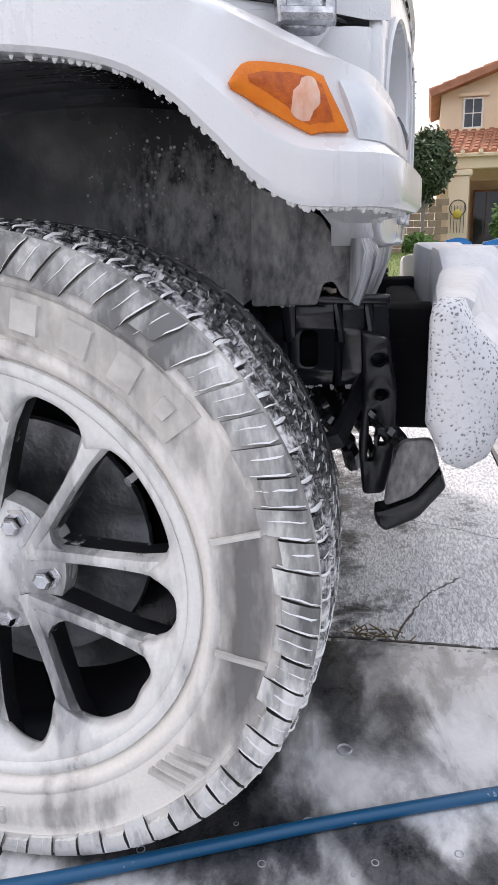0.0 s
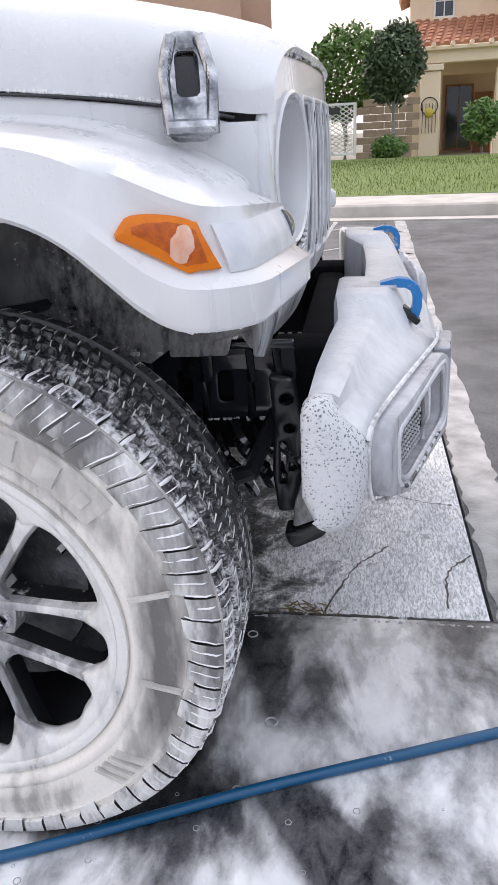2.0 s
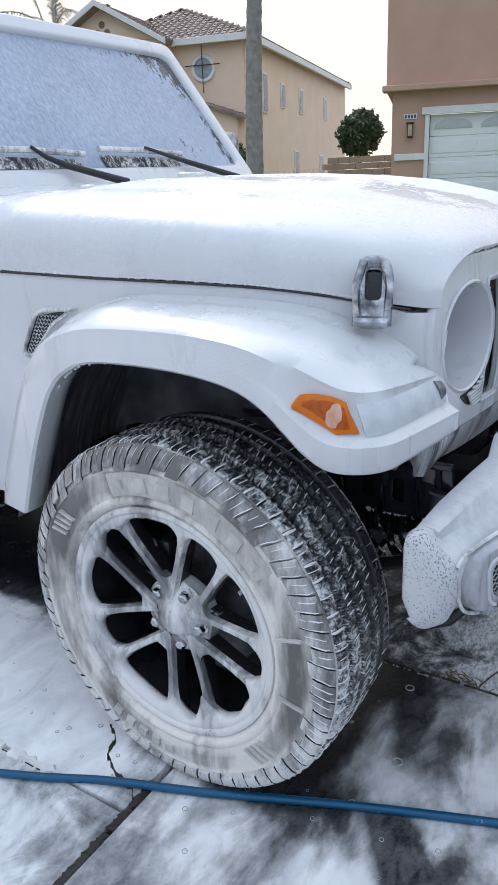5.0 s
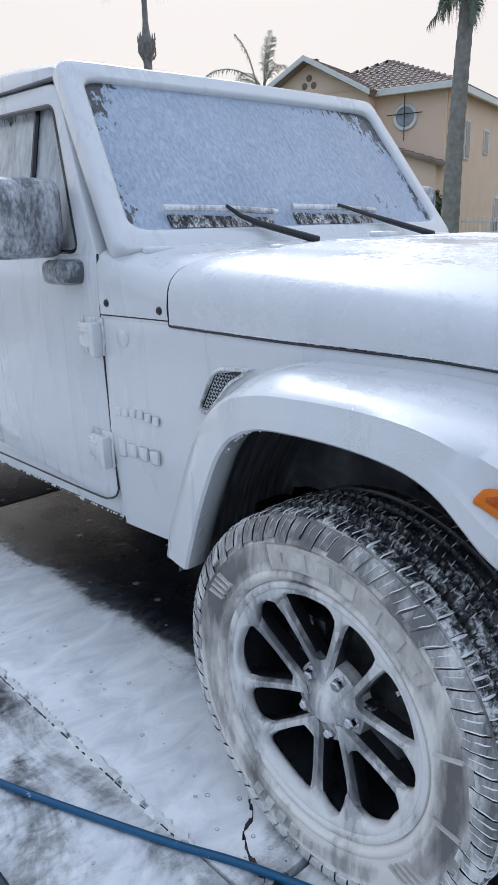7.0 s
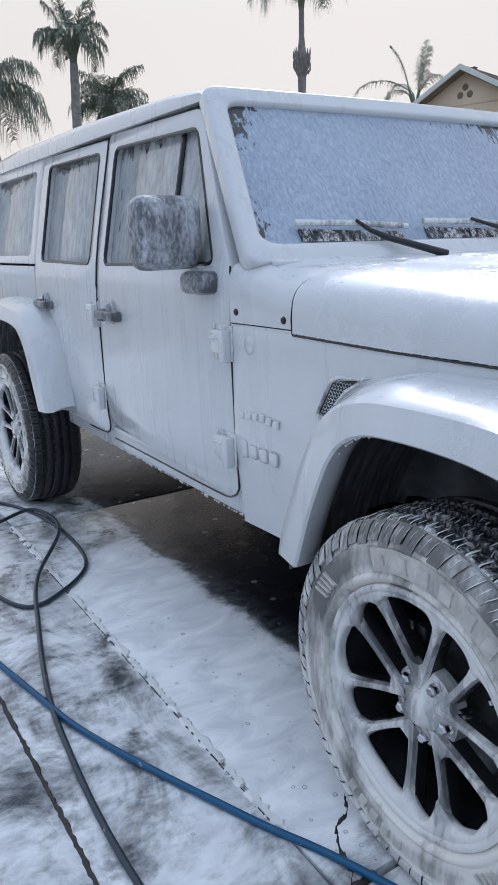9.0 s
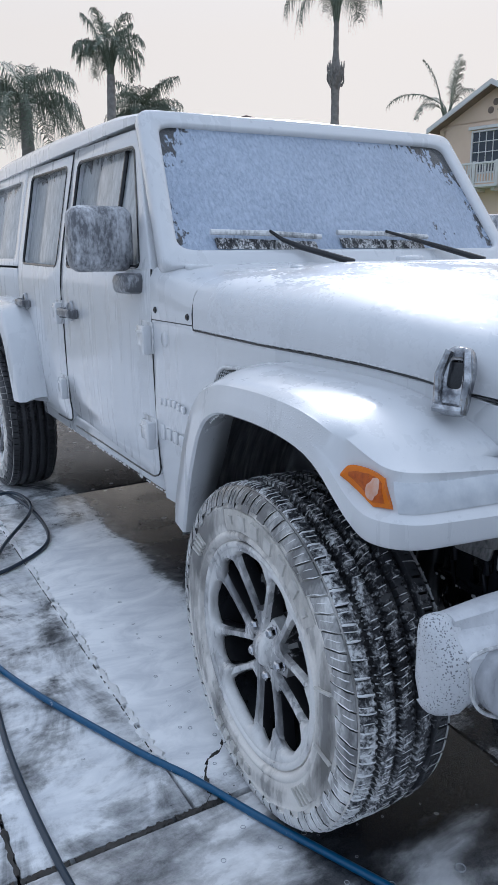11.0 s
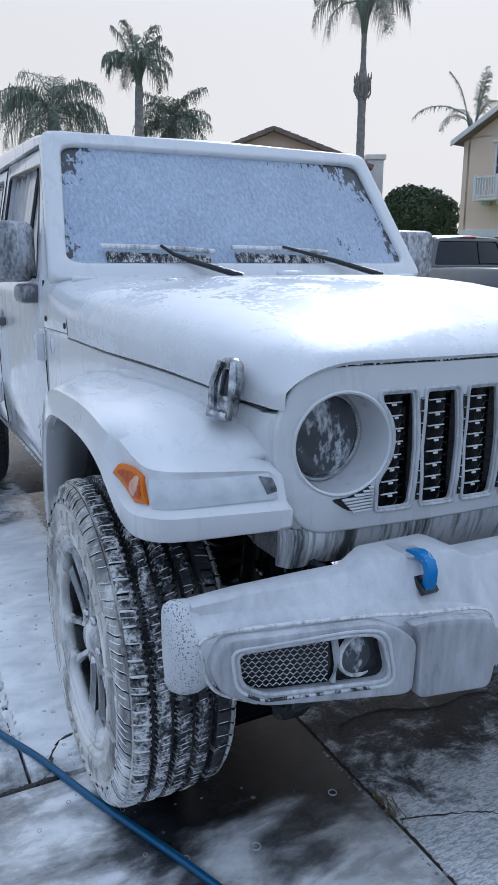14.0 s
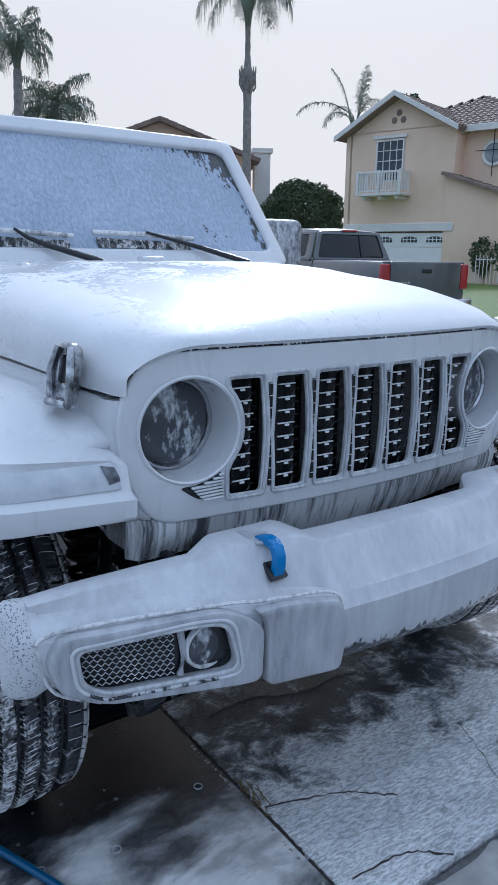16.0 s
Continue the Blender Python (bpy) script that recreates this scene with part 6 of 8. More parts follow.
def ground_material(name, bare_a, bare_b, foam_cut, soft, wet, aggregate, layout):
    """Wet mineral ground under drifting suds. layout: which drifts lie on it ("driveway", "apron" or none).
    A soft milky film, torn by runs of water, with crisp lace at its edge."""
    k = Nodes(name, 0.3, spec=0.28 if layout == "driveway" else 0.5)
    x, y = k.axis(0), k.axis(1)
    flow = k.space((1.45, 0.75, 1.0), rot=(0, 0, radians(28)))
    far_flow = k.space((0.8, 1.25, 1.0), rot=(0, 0, radians(-20)))
    soft_drift = k.noise(1.7, 4.0, 0.55, flow, 0.7)
    curls = k.noise(4.2, 6.0, 0.58, flow, 0.5)
    fine = k.noise(17.0, 6.0, 0.66, flow, 0.4)
    drift = k.mix(0.50, soft_drift, curls)
    drift = k.mix(0.15, drift, fine)
    lace_share = 0.22
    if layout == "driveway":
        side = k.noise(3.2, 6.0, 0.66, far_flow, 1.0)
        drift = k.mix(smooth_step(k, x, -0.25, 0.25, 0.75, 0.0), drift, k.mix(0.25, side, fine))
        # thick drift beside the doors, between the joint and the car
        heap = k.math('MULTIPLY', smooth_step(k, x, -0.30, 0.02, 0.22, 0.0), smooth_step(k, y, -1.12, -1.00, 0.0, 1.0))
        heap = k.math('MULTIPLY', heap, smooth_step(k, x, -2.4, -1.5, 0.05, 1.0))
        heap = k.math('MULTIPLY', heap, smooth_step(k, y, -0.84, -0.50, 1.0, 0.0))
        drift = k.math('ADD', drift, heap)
        # rinsed of suds under the car and before the wheel, partly for its shade
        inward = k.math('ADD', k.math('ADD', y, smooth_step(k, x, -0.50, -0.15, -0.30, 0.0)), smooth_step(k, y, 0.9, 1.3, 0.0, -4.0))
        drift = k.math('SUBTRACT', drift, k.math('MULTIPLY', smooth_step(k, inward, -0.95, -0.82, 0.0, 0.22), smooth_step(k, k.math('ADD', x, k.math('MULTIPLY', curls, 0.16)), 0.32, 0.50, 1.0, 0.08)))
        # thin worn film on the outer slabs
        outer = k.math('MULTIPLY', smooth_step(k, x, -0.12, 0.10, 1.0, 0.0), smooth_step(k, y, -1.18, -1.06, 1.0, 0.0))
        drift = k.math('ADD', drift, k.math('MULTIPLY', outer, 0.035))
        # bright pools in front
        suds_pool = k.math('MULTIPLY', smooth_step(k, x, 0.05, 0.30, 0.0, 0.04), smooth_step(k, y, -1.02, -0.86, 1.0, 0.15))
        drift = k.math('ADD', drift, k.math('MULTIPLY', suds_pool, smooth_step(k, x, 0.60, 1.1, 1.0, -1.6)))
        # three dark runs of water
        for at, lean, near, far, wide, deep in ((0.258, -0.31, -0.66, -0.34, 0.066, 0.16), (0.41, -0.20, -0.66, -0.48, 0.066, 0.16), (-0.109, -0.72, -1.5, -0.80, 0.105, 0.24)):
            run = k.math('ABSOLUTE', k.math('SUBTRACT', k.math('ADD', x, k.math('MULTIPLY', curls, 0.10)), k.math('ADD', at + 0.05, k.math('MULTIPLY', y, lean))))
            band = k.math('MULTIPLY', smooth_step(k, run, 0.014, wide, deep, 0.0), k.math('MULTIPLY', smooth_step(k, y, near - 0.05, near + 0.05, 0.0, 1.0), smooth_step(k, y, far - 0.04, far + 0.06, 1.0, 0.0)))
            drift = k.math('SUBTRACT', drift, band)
    elif layout == "apron":
        drift = k.mix(0.58, drift, k.noise(7.5, 9.0, 0.74, None, 0.4))
        drift = k.math('ADD', drift, smooth_step(k, x, 0.22, 0.66, -0.05, 0.090))
        lace_share = 0.45
    foam = k.ramp(drift, [(foam_cut - soft, 0.0), (foam_cut - soft * 0.3, 0.13), (foam_cut + soft * 0.15, 0.44), (foam_cut + soft * 0.7, 0.86), (foam_cut + soft, 1.0)])
    lace = k.ramp(k.noise(84.0 if layout == "apron" else 48.0, 6.0, 0.76, k.space((1.7, 0.5, 1.0), rot=(0, 0, radians(-35))) if layout == "apron" else None, 0.8), [(0.40, 0.0), (0.58, 1.0)])
    thin = k.math('SUBTRACT', 1.0, k.math('MULTIPLY', k.math('SUBTRACT', 1.0, foam), lace_share), True)
    foam = k.math('MULTIPLY', foam, k.mix(k.math('SUBTRACT', 1.0, thin), 1.0, lace))
    if layout == "apron":
        foam = k.math('MULTIPLY', foam, k.mix(0.52, 1.0, lace))
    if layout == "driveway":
        # a thin grey film everywhere but on the wet, shade-darkened ground
        wet_shade = k.math('MULTIPLY', smooth_step(k, inward, -0.95, -0.75, 0.0, 1.0), smooth_step(k, x, 0.30, 0.46, 1.0, 0.0))
        foam = k.math('MAXIMUM', foam, k.math('MULTIPLY', k.math('SUBTRACT', 1.0, wet_shade), k.ramp(fine, [(0.35, 0.0), (0.65, 0.16)])))
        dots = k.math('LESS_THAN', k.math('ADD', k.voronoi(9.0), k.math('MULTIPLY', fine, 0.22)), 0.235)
        foam = k.math('MAXIMUM', foam, k.math('MULTIPLY', k.math('MULTIPLY', wet_shade, dots), 0.30))
    # burst bubbles leave pin holes in the film
    holes = k.math('LESS_THAN', k.voronoi(34.0), k.ramp(k.noise(6.0, 3.0), [(0.52, 0.0), (0.70, 0.11)]))
    foam = k.math('MULTIPLY', foam, k.math('SUBTRACT', 1.0, k.math('MULTIPLY', holes, 0.75)))
    grit = k.ramp(k.noise(aggregate, 3.0, 0.75), [(0.38, 0.0), (0.70, 1.0)])
    bare = k.mix(grit, bare_a, bare_b)
    stain = k.ramp(k.noise(1.6, 6.0, 0.68, None, 0.4), [(0.35, 0.40), (0.62, 1.0)])
    bare = k.mix(1.0, bare, stain, 'MULTIPLY')
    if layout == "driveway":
        # wet ground before the wheel and under the car, its shade painted near-black
        bare = k.mix(k.math('MULTIPLY', wet_shade, 0.85), bare, (0.006, 0.008, 0.013))
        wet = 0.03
    suds = k.mix(k.ramp(k.noise(6.0, 6.0, 0.62, flow, 0.8), [(0.35, 0.0), (0.62, 1.0)]), (0.70, 0.715, 0.74), (0.93, 0.935, 0.94))
    k.put("Base Color", k.mix(foam, bare, suds))
    gloss = k.ramp(k.noise(3.0, 5.0), [(0.4, wet), (0.65, wet + 0.14)])
    if layout == "driveway":
        # beside and under the doors the water is broken by grit
        gloss = k.math('ADD', gloss, smooth_step(k, x, -0.60, -0.10, 0.16, 0.0))
    k.put("Roughness", k.mix(foam, gloss, 0.34))
    relief = k.mix(0.5, k.mix(0.35, foam, fine), k.mix(foam, k.mix(0.5, grit, k.noise(70.0, 4.0, 0.7)), k.noise(24.0, 4.0, 0.6)))
    if layout == "driveway":
        relief = k.mix(0.3, relief, k.noise(20.0, 3.0, 0.5, None, 0.6))
    k.bump(relief, 0.38 if layout == "driveway" else 0.85, 0.006)
    return k.mat


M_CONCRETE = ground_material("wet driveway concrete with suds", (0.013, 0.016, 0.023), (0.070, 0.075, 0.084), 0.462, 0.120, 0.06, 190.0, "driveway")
M_APRON = ground_material("wet apron concrete with thin suds", (0.012, 0.014, 0.019), (0.110, 0.117, 0.130), 0.470, 0.060, 0.04, 130.0, "apron")
M_ASPHALT = ground_material("street asphalt", (0.085, 0.086, 0.089), (0.18, 0.18, 0.183), 0.95, 0.02, 0.6, 160.0, "")
M_SEAM = simple("pale patched concrete", (0.20, 0.197, 0.192), (0.46, 0.455, 0.45), 9.0, 0.5, bump=0.6, fine=90.0)
M_KERB = simple("kerb concrete", (0.36, 0.34, 0.31), (0.50, 0.47, 0.43), 3.0, 0.85, bump=0.3, fine=120.0)
M_BUBBLE = simple("wet bubble film", (0.30, 0.31, 0.33), (0.50, 0.51, 0.53), 60.0, 0.08, bump=0.0)
M_JOINT = simple("dirt in joints", (0.02, 0.018, 0.016), (0.05, 0.045, 0.04), 20.0, 0.6, bump=0.5)
M_FAR = simple("dry earth and far gardens", (0.16, 0.15, 0.12), (0.26, 0.24, 0.19), 0.3, 0.9, bump=0.3, fine=4.0)

bm = B()
bmesh.ops.create_grid(bm, x_segments=1, y_segments=1, size=900)
ground = part("ground", bm, M_FAR, None, "", at=pose(0, 0, -0.16))
tagged(ground, "flat earth that reaches to the horizon", "ground", "", "structure")

driveway = thing("driveway", "wet concrete driveway slabs covered with drifting soap suds", "driveway", kind="structure")
bm = box(B(), (-3.5, 0, -0.10), (9.1, 9.6, 0.08))
part("joint_bed", bm, M_JOINT, driveway, "dark dirt in the joints")


def slab(x0, x1, y0, y1, mat, dz=0.0):
    g = 0.004
    bm = box(B(), ((x0 + x1) / 2, (y0 + y1) / 2, -0.03 + dz), (x1 - x0 - 5 * g, y1 - y0 - 2 * g, 0.06), 0.003, None, 2)
    part("slab", bm, mat, driveway)


XS = [-8.0, -5.2, -2.6, -0.03, 0.88]
for i, (a, b) in enumerate(zip(XS, XS[1:])):
    ys = [-4.8, -2.9, -1.49, -1.068, 1.75, 4.75] if i < 3 else [-4.8, -2.9, -1.49, -0.295, 1.75]
    for c, d in zip(ys, ys[1:]):
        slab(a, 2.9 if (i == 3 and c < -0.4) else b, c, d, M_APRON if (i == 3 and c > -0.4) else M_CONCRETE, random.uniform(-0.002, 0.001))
# street, gutter band and far kerb
bm = box(B(), (19.88, 0, -0.055), (38.0, 60, 0.09))
street = tagged(part("road", bm, M_ASPHALT), "grey asphalt street with wet edge", "road", "", "structure")
bm = box(B(), (-20.125, 8.83, -0.055), (42.0, 14.14, 0.09))
tagged(part("road", bm, M_ASPHALT), "grey asphalt of the cul-de-sac", "road", "", "structure")
rnd = random.Random(12)


def strip(name, pts, w, label, mat, ragged=0.0, gaps=0.0):
    """A thin flat band along pts on the ground, in cracked pieces with ragged edges."""
    line = spline([(a, b, 0) for a, b in pts], 14)
    bm = B()
    k = 0
    while k < len(line) - 1:
        n = rnd.randint(3, 7) if gaps else len(line)
        piece = line[k:k + n + 1]
        rings = []
        for i, c in enumerate(piece):
            d = (piece[min(i + 1, len(piece) - 1)] - piece[max(i - 1, 0)]).normalized()
            side = Vector((-d.y, d.x, 0))
            shift = d * (gaps if gaps and i == len(piece) - 1 else 0.0)
            a, b = w / 2 + rnd.uniform(-1, 1) * ragged, w / 2 + rnd.uniform(-1, 1) * ragged
            c = c - shift
            rings.append([c + side * a + Vector((0, 0, -0.012)), c + side * a * 0.96 + Vector((0, 0, -0.0075)), c - side * b * 0.96 + Vector((0, 0, -0.0075)), c - side * b + Vector((0, 0, -0.012))])
        loft(bm, rings)
        k += n
    return tagged(part(name, bm, mat), label, "road seam", "", "structure")


strip("road_seam", [(0.950, -0.30), (0.947, 0.20), (0.947, 0.68), (0.955, 1.41), (0.99, 4.0), (1.05, 7.4), (1.06, 8.0)], 0.125, "pale cracked seam along the street", M_SEAM, 0.010)
strip("road_seam", [(0.14, 2.0), (0.16, 3.86), (0.20, 6.0), (0.28, 8.0)], 0.05, "thin pale seam along the street", M_SEAM, 0.008)
for pts in ([(0.25, 7.05), (0.45, 7.26), (0.65, 7.26), (1.03, 6.69)], [(0.20, 5.45), (0.42, 5.62), (0.62, 5.60), (1.04, 5.11)], [(0.40, 3.70), (0.62, 3.74), (0.80, 3.69), (1.02, 3.37)]):
    strip("road_line", pts, 0.045, "thin curved white line on the asphalt", M_SEAM, 0.006)
strip("road_line", [(0.60, 1.70), (0.69, 1.68), (0.88, 1.60)], 0.14, "white patch of foam on the asphalt", M_FOAM, 0.02)


def crack(pts, w=0.0026):
    line = spline([(a, b, 0) for a, b in pts], 8)
    bm = B()
    rings = []
    for c in line:
        c = c + Vector((rnd.uniform(-1, 1), rnd.uniform(-1, 1), 0)) * 0.004
        h = w * rnd.uniform(0.5, 1.4)
        rings.append([c + Vector((-h, h, 0.0008)), c + Vector((h, -h, 0.0008)), c + Vector((h * 0.6, -h * 0.6, -0.004)), c + Vector((-h * 0.6, h * 0.6, -0.004))])
    loft(bm, rings)
    part("crack", bm, M_JOINT, driveway, "dark crack in the concrete")


crack([(0.12, -0.21), (0.11, -0.06), (0.16, 0.05), (0.18, 0.16), (0.17, 0.23), (0.19, 0.32)], 0.0045)
crack([(0.55, 0.38), (0.65, 0.34), (0.76, 0.28), (0.85, 0.26)], 0.003)
crack([(0.50, -0.28), (0.56, -0.12), (0.60, -0.05), (0.66, 0.02)], 0.0018)
crack([(0.78, -0.25), (0.80, -0.10), (0.86, -0.02)], 0.0022)
crack([(-0.03, -1.045), (-0.07, -1.01), (-0.14, -0.990), (-0.19, -0.950), (-0.20, -0.915), (-0.25, -0.880)], 0.007)


def joint_line(pts, w, ragged, mat, label, keep=1.0, high=0.0012):
    """Dirt or suds that stand in a joint: a low ragged band, broken where it has washed out."""
    line = spline([(a, b, 0) for a, b in pts], 40)
    bm = B()
    rings = []
    for i, c in enumerate(line):
        if rnd.random() > keep and len(rings) > 2:
            loft(bm, rings)
            rings = []
            continue
        d = (line[min(i + 1, len(line) - 1)] - line[max(i - 1, 0)]).normalized()
        side = Vector((-d.y, d.x, 0))
        a, b = w / 2 + rnd.uniform(-1, 1) * ragged, w / 2 + rnd.uniform(-1, 1) * ragged
        up = Vector((0, 0, high * rnd.uniform(0.5, 1.2)))
        rings.append([c + side * a + Vector((0, 0, -0.004)), c + side * a * 0.5 + up, c - side * b * 0.5 + up, c - side * b + Vector((0, 0, -0.004))])
    if len(rings) > 1:
        loft(bm, rings)
    part("joint_fill", bm, mat, driveway, label)["kind"] = "stuff"


joint_line([(-0.028, -1.90), (-0.030, -1.60), (-0.028, -1.35), (-0.031, -1.10), (-0.034, -0.97)], 0.026, 0.008, M_JOINT, "dark dirt standing in the joint", 0.96)
joint_line([(-2.6, -1.068), (-1.9, -1.068), (-1.2, -1.067), (-0.7, -1.069), (-0.22, -1.066)], 0.026, 0.011, M_FOAM, "ragged pale line of suds along the joint", 0.86, 0.006)
joint_line([(-2.6, -1.078), (-1.6, -1.080), (-0.9, -1.079), (-0.24, -1.078)], 0.0045, 0.002, M_JOINT, "dark edge of the joint", 0.93)
joint_line([(0.02, -0.293), (0.30, -0.296), (0.55, -0.294), (0.92, -0.300)], 0.012, 0.005, M_JOINT, "dark dirt standing in the joint", 0.93)
joint_line([(0.20, -0.312), (0.45, -0.310), (0.70, -0.314), (1.00, -0.318)], 0.010, 0.006, M_SEAM, "pale worn edge of the slab", 0.70)
joint_line([(-2.6, -1.490), (-1.4, -1.492), (-0.6, -1.490), (-0.05, -1.492)], 0.016, 0.006, M_JOINT, "dark dirt standing in the joint", 0.96)


def bubble(x, y, r0):
    """A soap bubble on the ground: a bright rim with a thin dome inside."""
    bm = lathe(B(), [(r0, 0.0), (r0 * 0.98, r0 * 0.22), (r0 * 0.86, r0 * 0.30), (r0 * 0.78, r0 * 0.20), (r0 * 0.74, 0.001)], 18, 'z', (x, y, 0.0005))
    return bm


rnd = random.Random(31)
spots = [(0.35, -0.38, 0.012), (0.42, -0.64, 0.013), (0.38, -0.80, 0.010)]
for k in range(90):
    spots.append((rnd.uniform(-1.5, 0.85), rnd.choice((rnd.uniform(-1.45, -0.45), rnd.uniform(-1.0, -0.8))), rnd.uniform(0.002, 0.0065)))
bm = B()
for x, y, r0 in spots:
    merge(bm, bubble(x, y, r0))
tagged(part("soap_bubble", bm, M_BUBBLE), "small soap bubbles on the wet concrete", "soap bubble", "", "stuff")

KY = lambda x: 8.3 - 0.16 * (x - 0.8)
bm = B()
for x0 in range(-24, 30, 3):
    a, b = x0 + 0.01, x0 + 2.99
    loft(bm, [[Vector((x, KY(x) + y, z)) for y, z in ((0, -0.02), (0.02, 0.12), (0.05, 0.145), (1.25, 0.16), (1.25, -0.05), (0, -0.05))] for x in (a, b)])
kerb = tagged(part("kerb", bm, M_KERB), "pale concrete kerb and pavement strip", "kerb", "", "structure")
bm = B()
for x0 in range(-24, 30, 3):
    loft(bm, [[Vector((x, KY(x) + y, z)) for y, z in ((-0.45, 0.0), (-0.45, 0.004), (-0.002, -0.008), (-0.002, -0.03), (-0.45, -0.03))] for x in (x0 + 0.005, x0 + 2.995)])
tagged(part("gutter", bm, M_KERB), "concrete gutter along the kerb", "gutter", "", "structure")


def grass_material():
    k = Nodes("mown lawn", 0.7)
    a = k.mix(k.noise(0.8, 4.0), (0.11, 0.17, 0.02), (0.20, 0.27, 0.05))
    k.put("Base Color", k.mix(k.ramp(k.noise(26.0, 4.0), [(0.4, 0.0), (0.6, 1.0)]), a, (0.075, 0.12, 0.015)))
    k.bump(k.noise(60.0, 4.0), 0.8, 0.03)
    return k.mat


M_GRASS = grass_material()
bm = B()
rings = []
for x in (-24, -12, -7.0, -1.0, 2, 6, 12, 24):
    rings.append([Vector((x, KY(x) + y, z)) for y, z in ((1.24, 0.0), (1.24, 0.165), (3.0, 0.24), (5.5, 0.36), (8.5, 0.40), (11.0, 0.36), (15.0, 0.05), (22.0, 0.02), (22.0, -0.1))])
loft(bm, rings)
tagged(part("lawn", bm, M_GRASS), "green mown lawn behind the kerb", "lawn", "", "structure")
bm = B()
rnd = random.Random(5)
verts = []
for k in range(9000):
    x = rnd.uniform(-3, 6)
    y = KY(x) + rnd.uniform(1.26, 7.5)
    q = y - KY(x)
    z = 0.165 + 0.0426 * (q - 1.24) if q < 3 else (0.24 + 0.048 * (q - 3) if q < 5.5 else 0.36 + 0.033 * (q - 5.5))
    a = rnd.uniform(0, 6.28)
    h = rnd.uniform(0.03, 0.07)
    w = 0.006
    p = [bm.verts.new((x + math.cos(a) * w, y + math.sin(a) * w, z - 0.01)), bm.verts.new((x - math.cos(a) * w, y - math.sin(a) * w, z - 0.01)), bm.verts.new((x + rnd.uniform(-.03, .03), y + rnd.uniform(-.03, .03), z + h))]
    bm.faces.new(p)
tagged(part("grass", bm, M_GRASS), "short green grass blades on the lawn", "grass", "", "stuff")

# hoses
M_HOSE = foam_over("blue rubber hose wet with suds", (0.002, 0.080, 0.185), 0.14, (1, 1, 1), 24.0, 0.12, 0.3)
M_HOSE2 = foam_over("dark rubber hose wet with suds", (0.02, 0.035, 0.055), 0.14, (1, 1, 1), 24.0, 0.12, 0.3)
bm = tube(B(), spline([(-3.6, -1.9, 0.011), (-2.2, -1.62, 0.011), (-1.17, -1.41, 0.011), (-0.80, -1.32, 0.011), (-0.33, -1.13, 0.011), (-0.12, -1.03, 0.011), (0.08, -0.95, 0.011), (0.26, -0.87, 0.011), (0.47, -0.78, 0.011), (0.95, -0.59, 0.011), (1.5, -0.36, 0.012), (2.6, 0.2, 0.012)], 8), 0.0095, 12)
tagged(part("hose", bm, M_HOSE), "blue pressure hose lying on the foamy concrete", "hose")
bm = tube(B(), spline([(-2.60, -1.40, 0.010), (-2.05, -1.36, 0.010), (-1.71, -1.27, 0.010), (-1.73, -1.12, 0.010), (-1.96, -0.92, 0.010), (-2.42, -0.89, 0.012), (-2.82, -0.96, 0.010), (-3.05, -1.10, 0.010), (-2.95, -1.30, 0.010)], 8), 0.009, 10)
tagged(part("hose", bm, M_HOSE2), "dark coiled hose lying on the foamy concrete", "hose")
bm = tube(B(), spline([(-2.62, -1.15, 0.028), (-2.72, -0.93, 0.028), (-2.38, -0.90, 0.029), (-1.90, -1.15, 0.026), (-1.53, -1.26, 0.012), (-1.10, -1.36, 0.011), (-0.78, -1.40, 0.011), (-0.42, -1.42, 0.011), (-0.01, -1.405, 0.011), (0.5, -1.36, 0.011), (1.2, -1.5, 0.011)], 8), 0.009, 10)
tagged(part("hose", bm, M_HOSE2), "dark thin hose lying on the foamy concrete", "hose")

# small debris at the joint
M_TWIG = simple("dead leaves", (0.10, 0.07, 0.03), (0.20, 0.14, 0.06), 30.0, 0.8)
bm = B()
rnd = random.Random(9)
for k in range(26):
    p = Vector((0.47 + rnd.uniform(-0.05, 0.06), -0.29 + rnd.uniform(-0.02, 0.025), 0.006))
    d = Vector((rnd.uniform(-1, 1), rnd.uniform(-0.6, 0.6), rnd.uniform(0.0, 0.7))) * 0.03
    tube(bm, [p, p + d], 0.0016, 4)
tagged(part("leaf_litter", bm, M_TWIG), "small tuft of dead leaves in a joint", "leaf litter", "", "stuff")


# ------------------------------------------------------------------ houses
def stucco(name, a, b):
    return simple(name, a, b, 1.2, 0.9, bump=0.35, fine=45.0)


M_STUCCO_A = stucco("cream stucco", (0.78, 0.62, 0.45), (0.85, 0.70, 0.52))
M_STUCCO_B = stucco("tan stucco", (0.50, 0.32, 0.24), (0.56, 0.36, 0.27))
M_STUCCO_C = stucco("peach stucco", (0.80, 0.61, 0.46), (0.86, 0.67, 0.52))
M_WHITE = simple("white painted wood", (0.72, 0.71, 0.68), (0.80, 0.79, 0.77), 4.0, 0.55, bump=0.1)
M_TILE_RED = simple("red clay roof tile", (0.30, 0.12, 0.07), (0.46, 0.22, 0.13), 2.0, 0.8, bump=0.3)
M_TILE_BROWN = simple("brown concrete roof tile", (0.19, 0.145, 0.12), (0.29, 0.22, 0.18), 2.0, 0.8, bump=0.3)
M_PANE = simple("dark window pane", (0.03, 0.04, 0.05), (0.07, 0.08, 0.10), 1.0, 0.06, bump=0.0)
M_IRON = simple("dark wrought iron", (0.02, 0.02, 0.02), (0.04, 0.035, 0.03), 10.0, 0.5)
M_DOOR = simple("white garage door", (0.80, 0.81, 0.80), (0.85, 0.86, 0.85), 2.0, 0.5, bump=0.08)
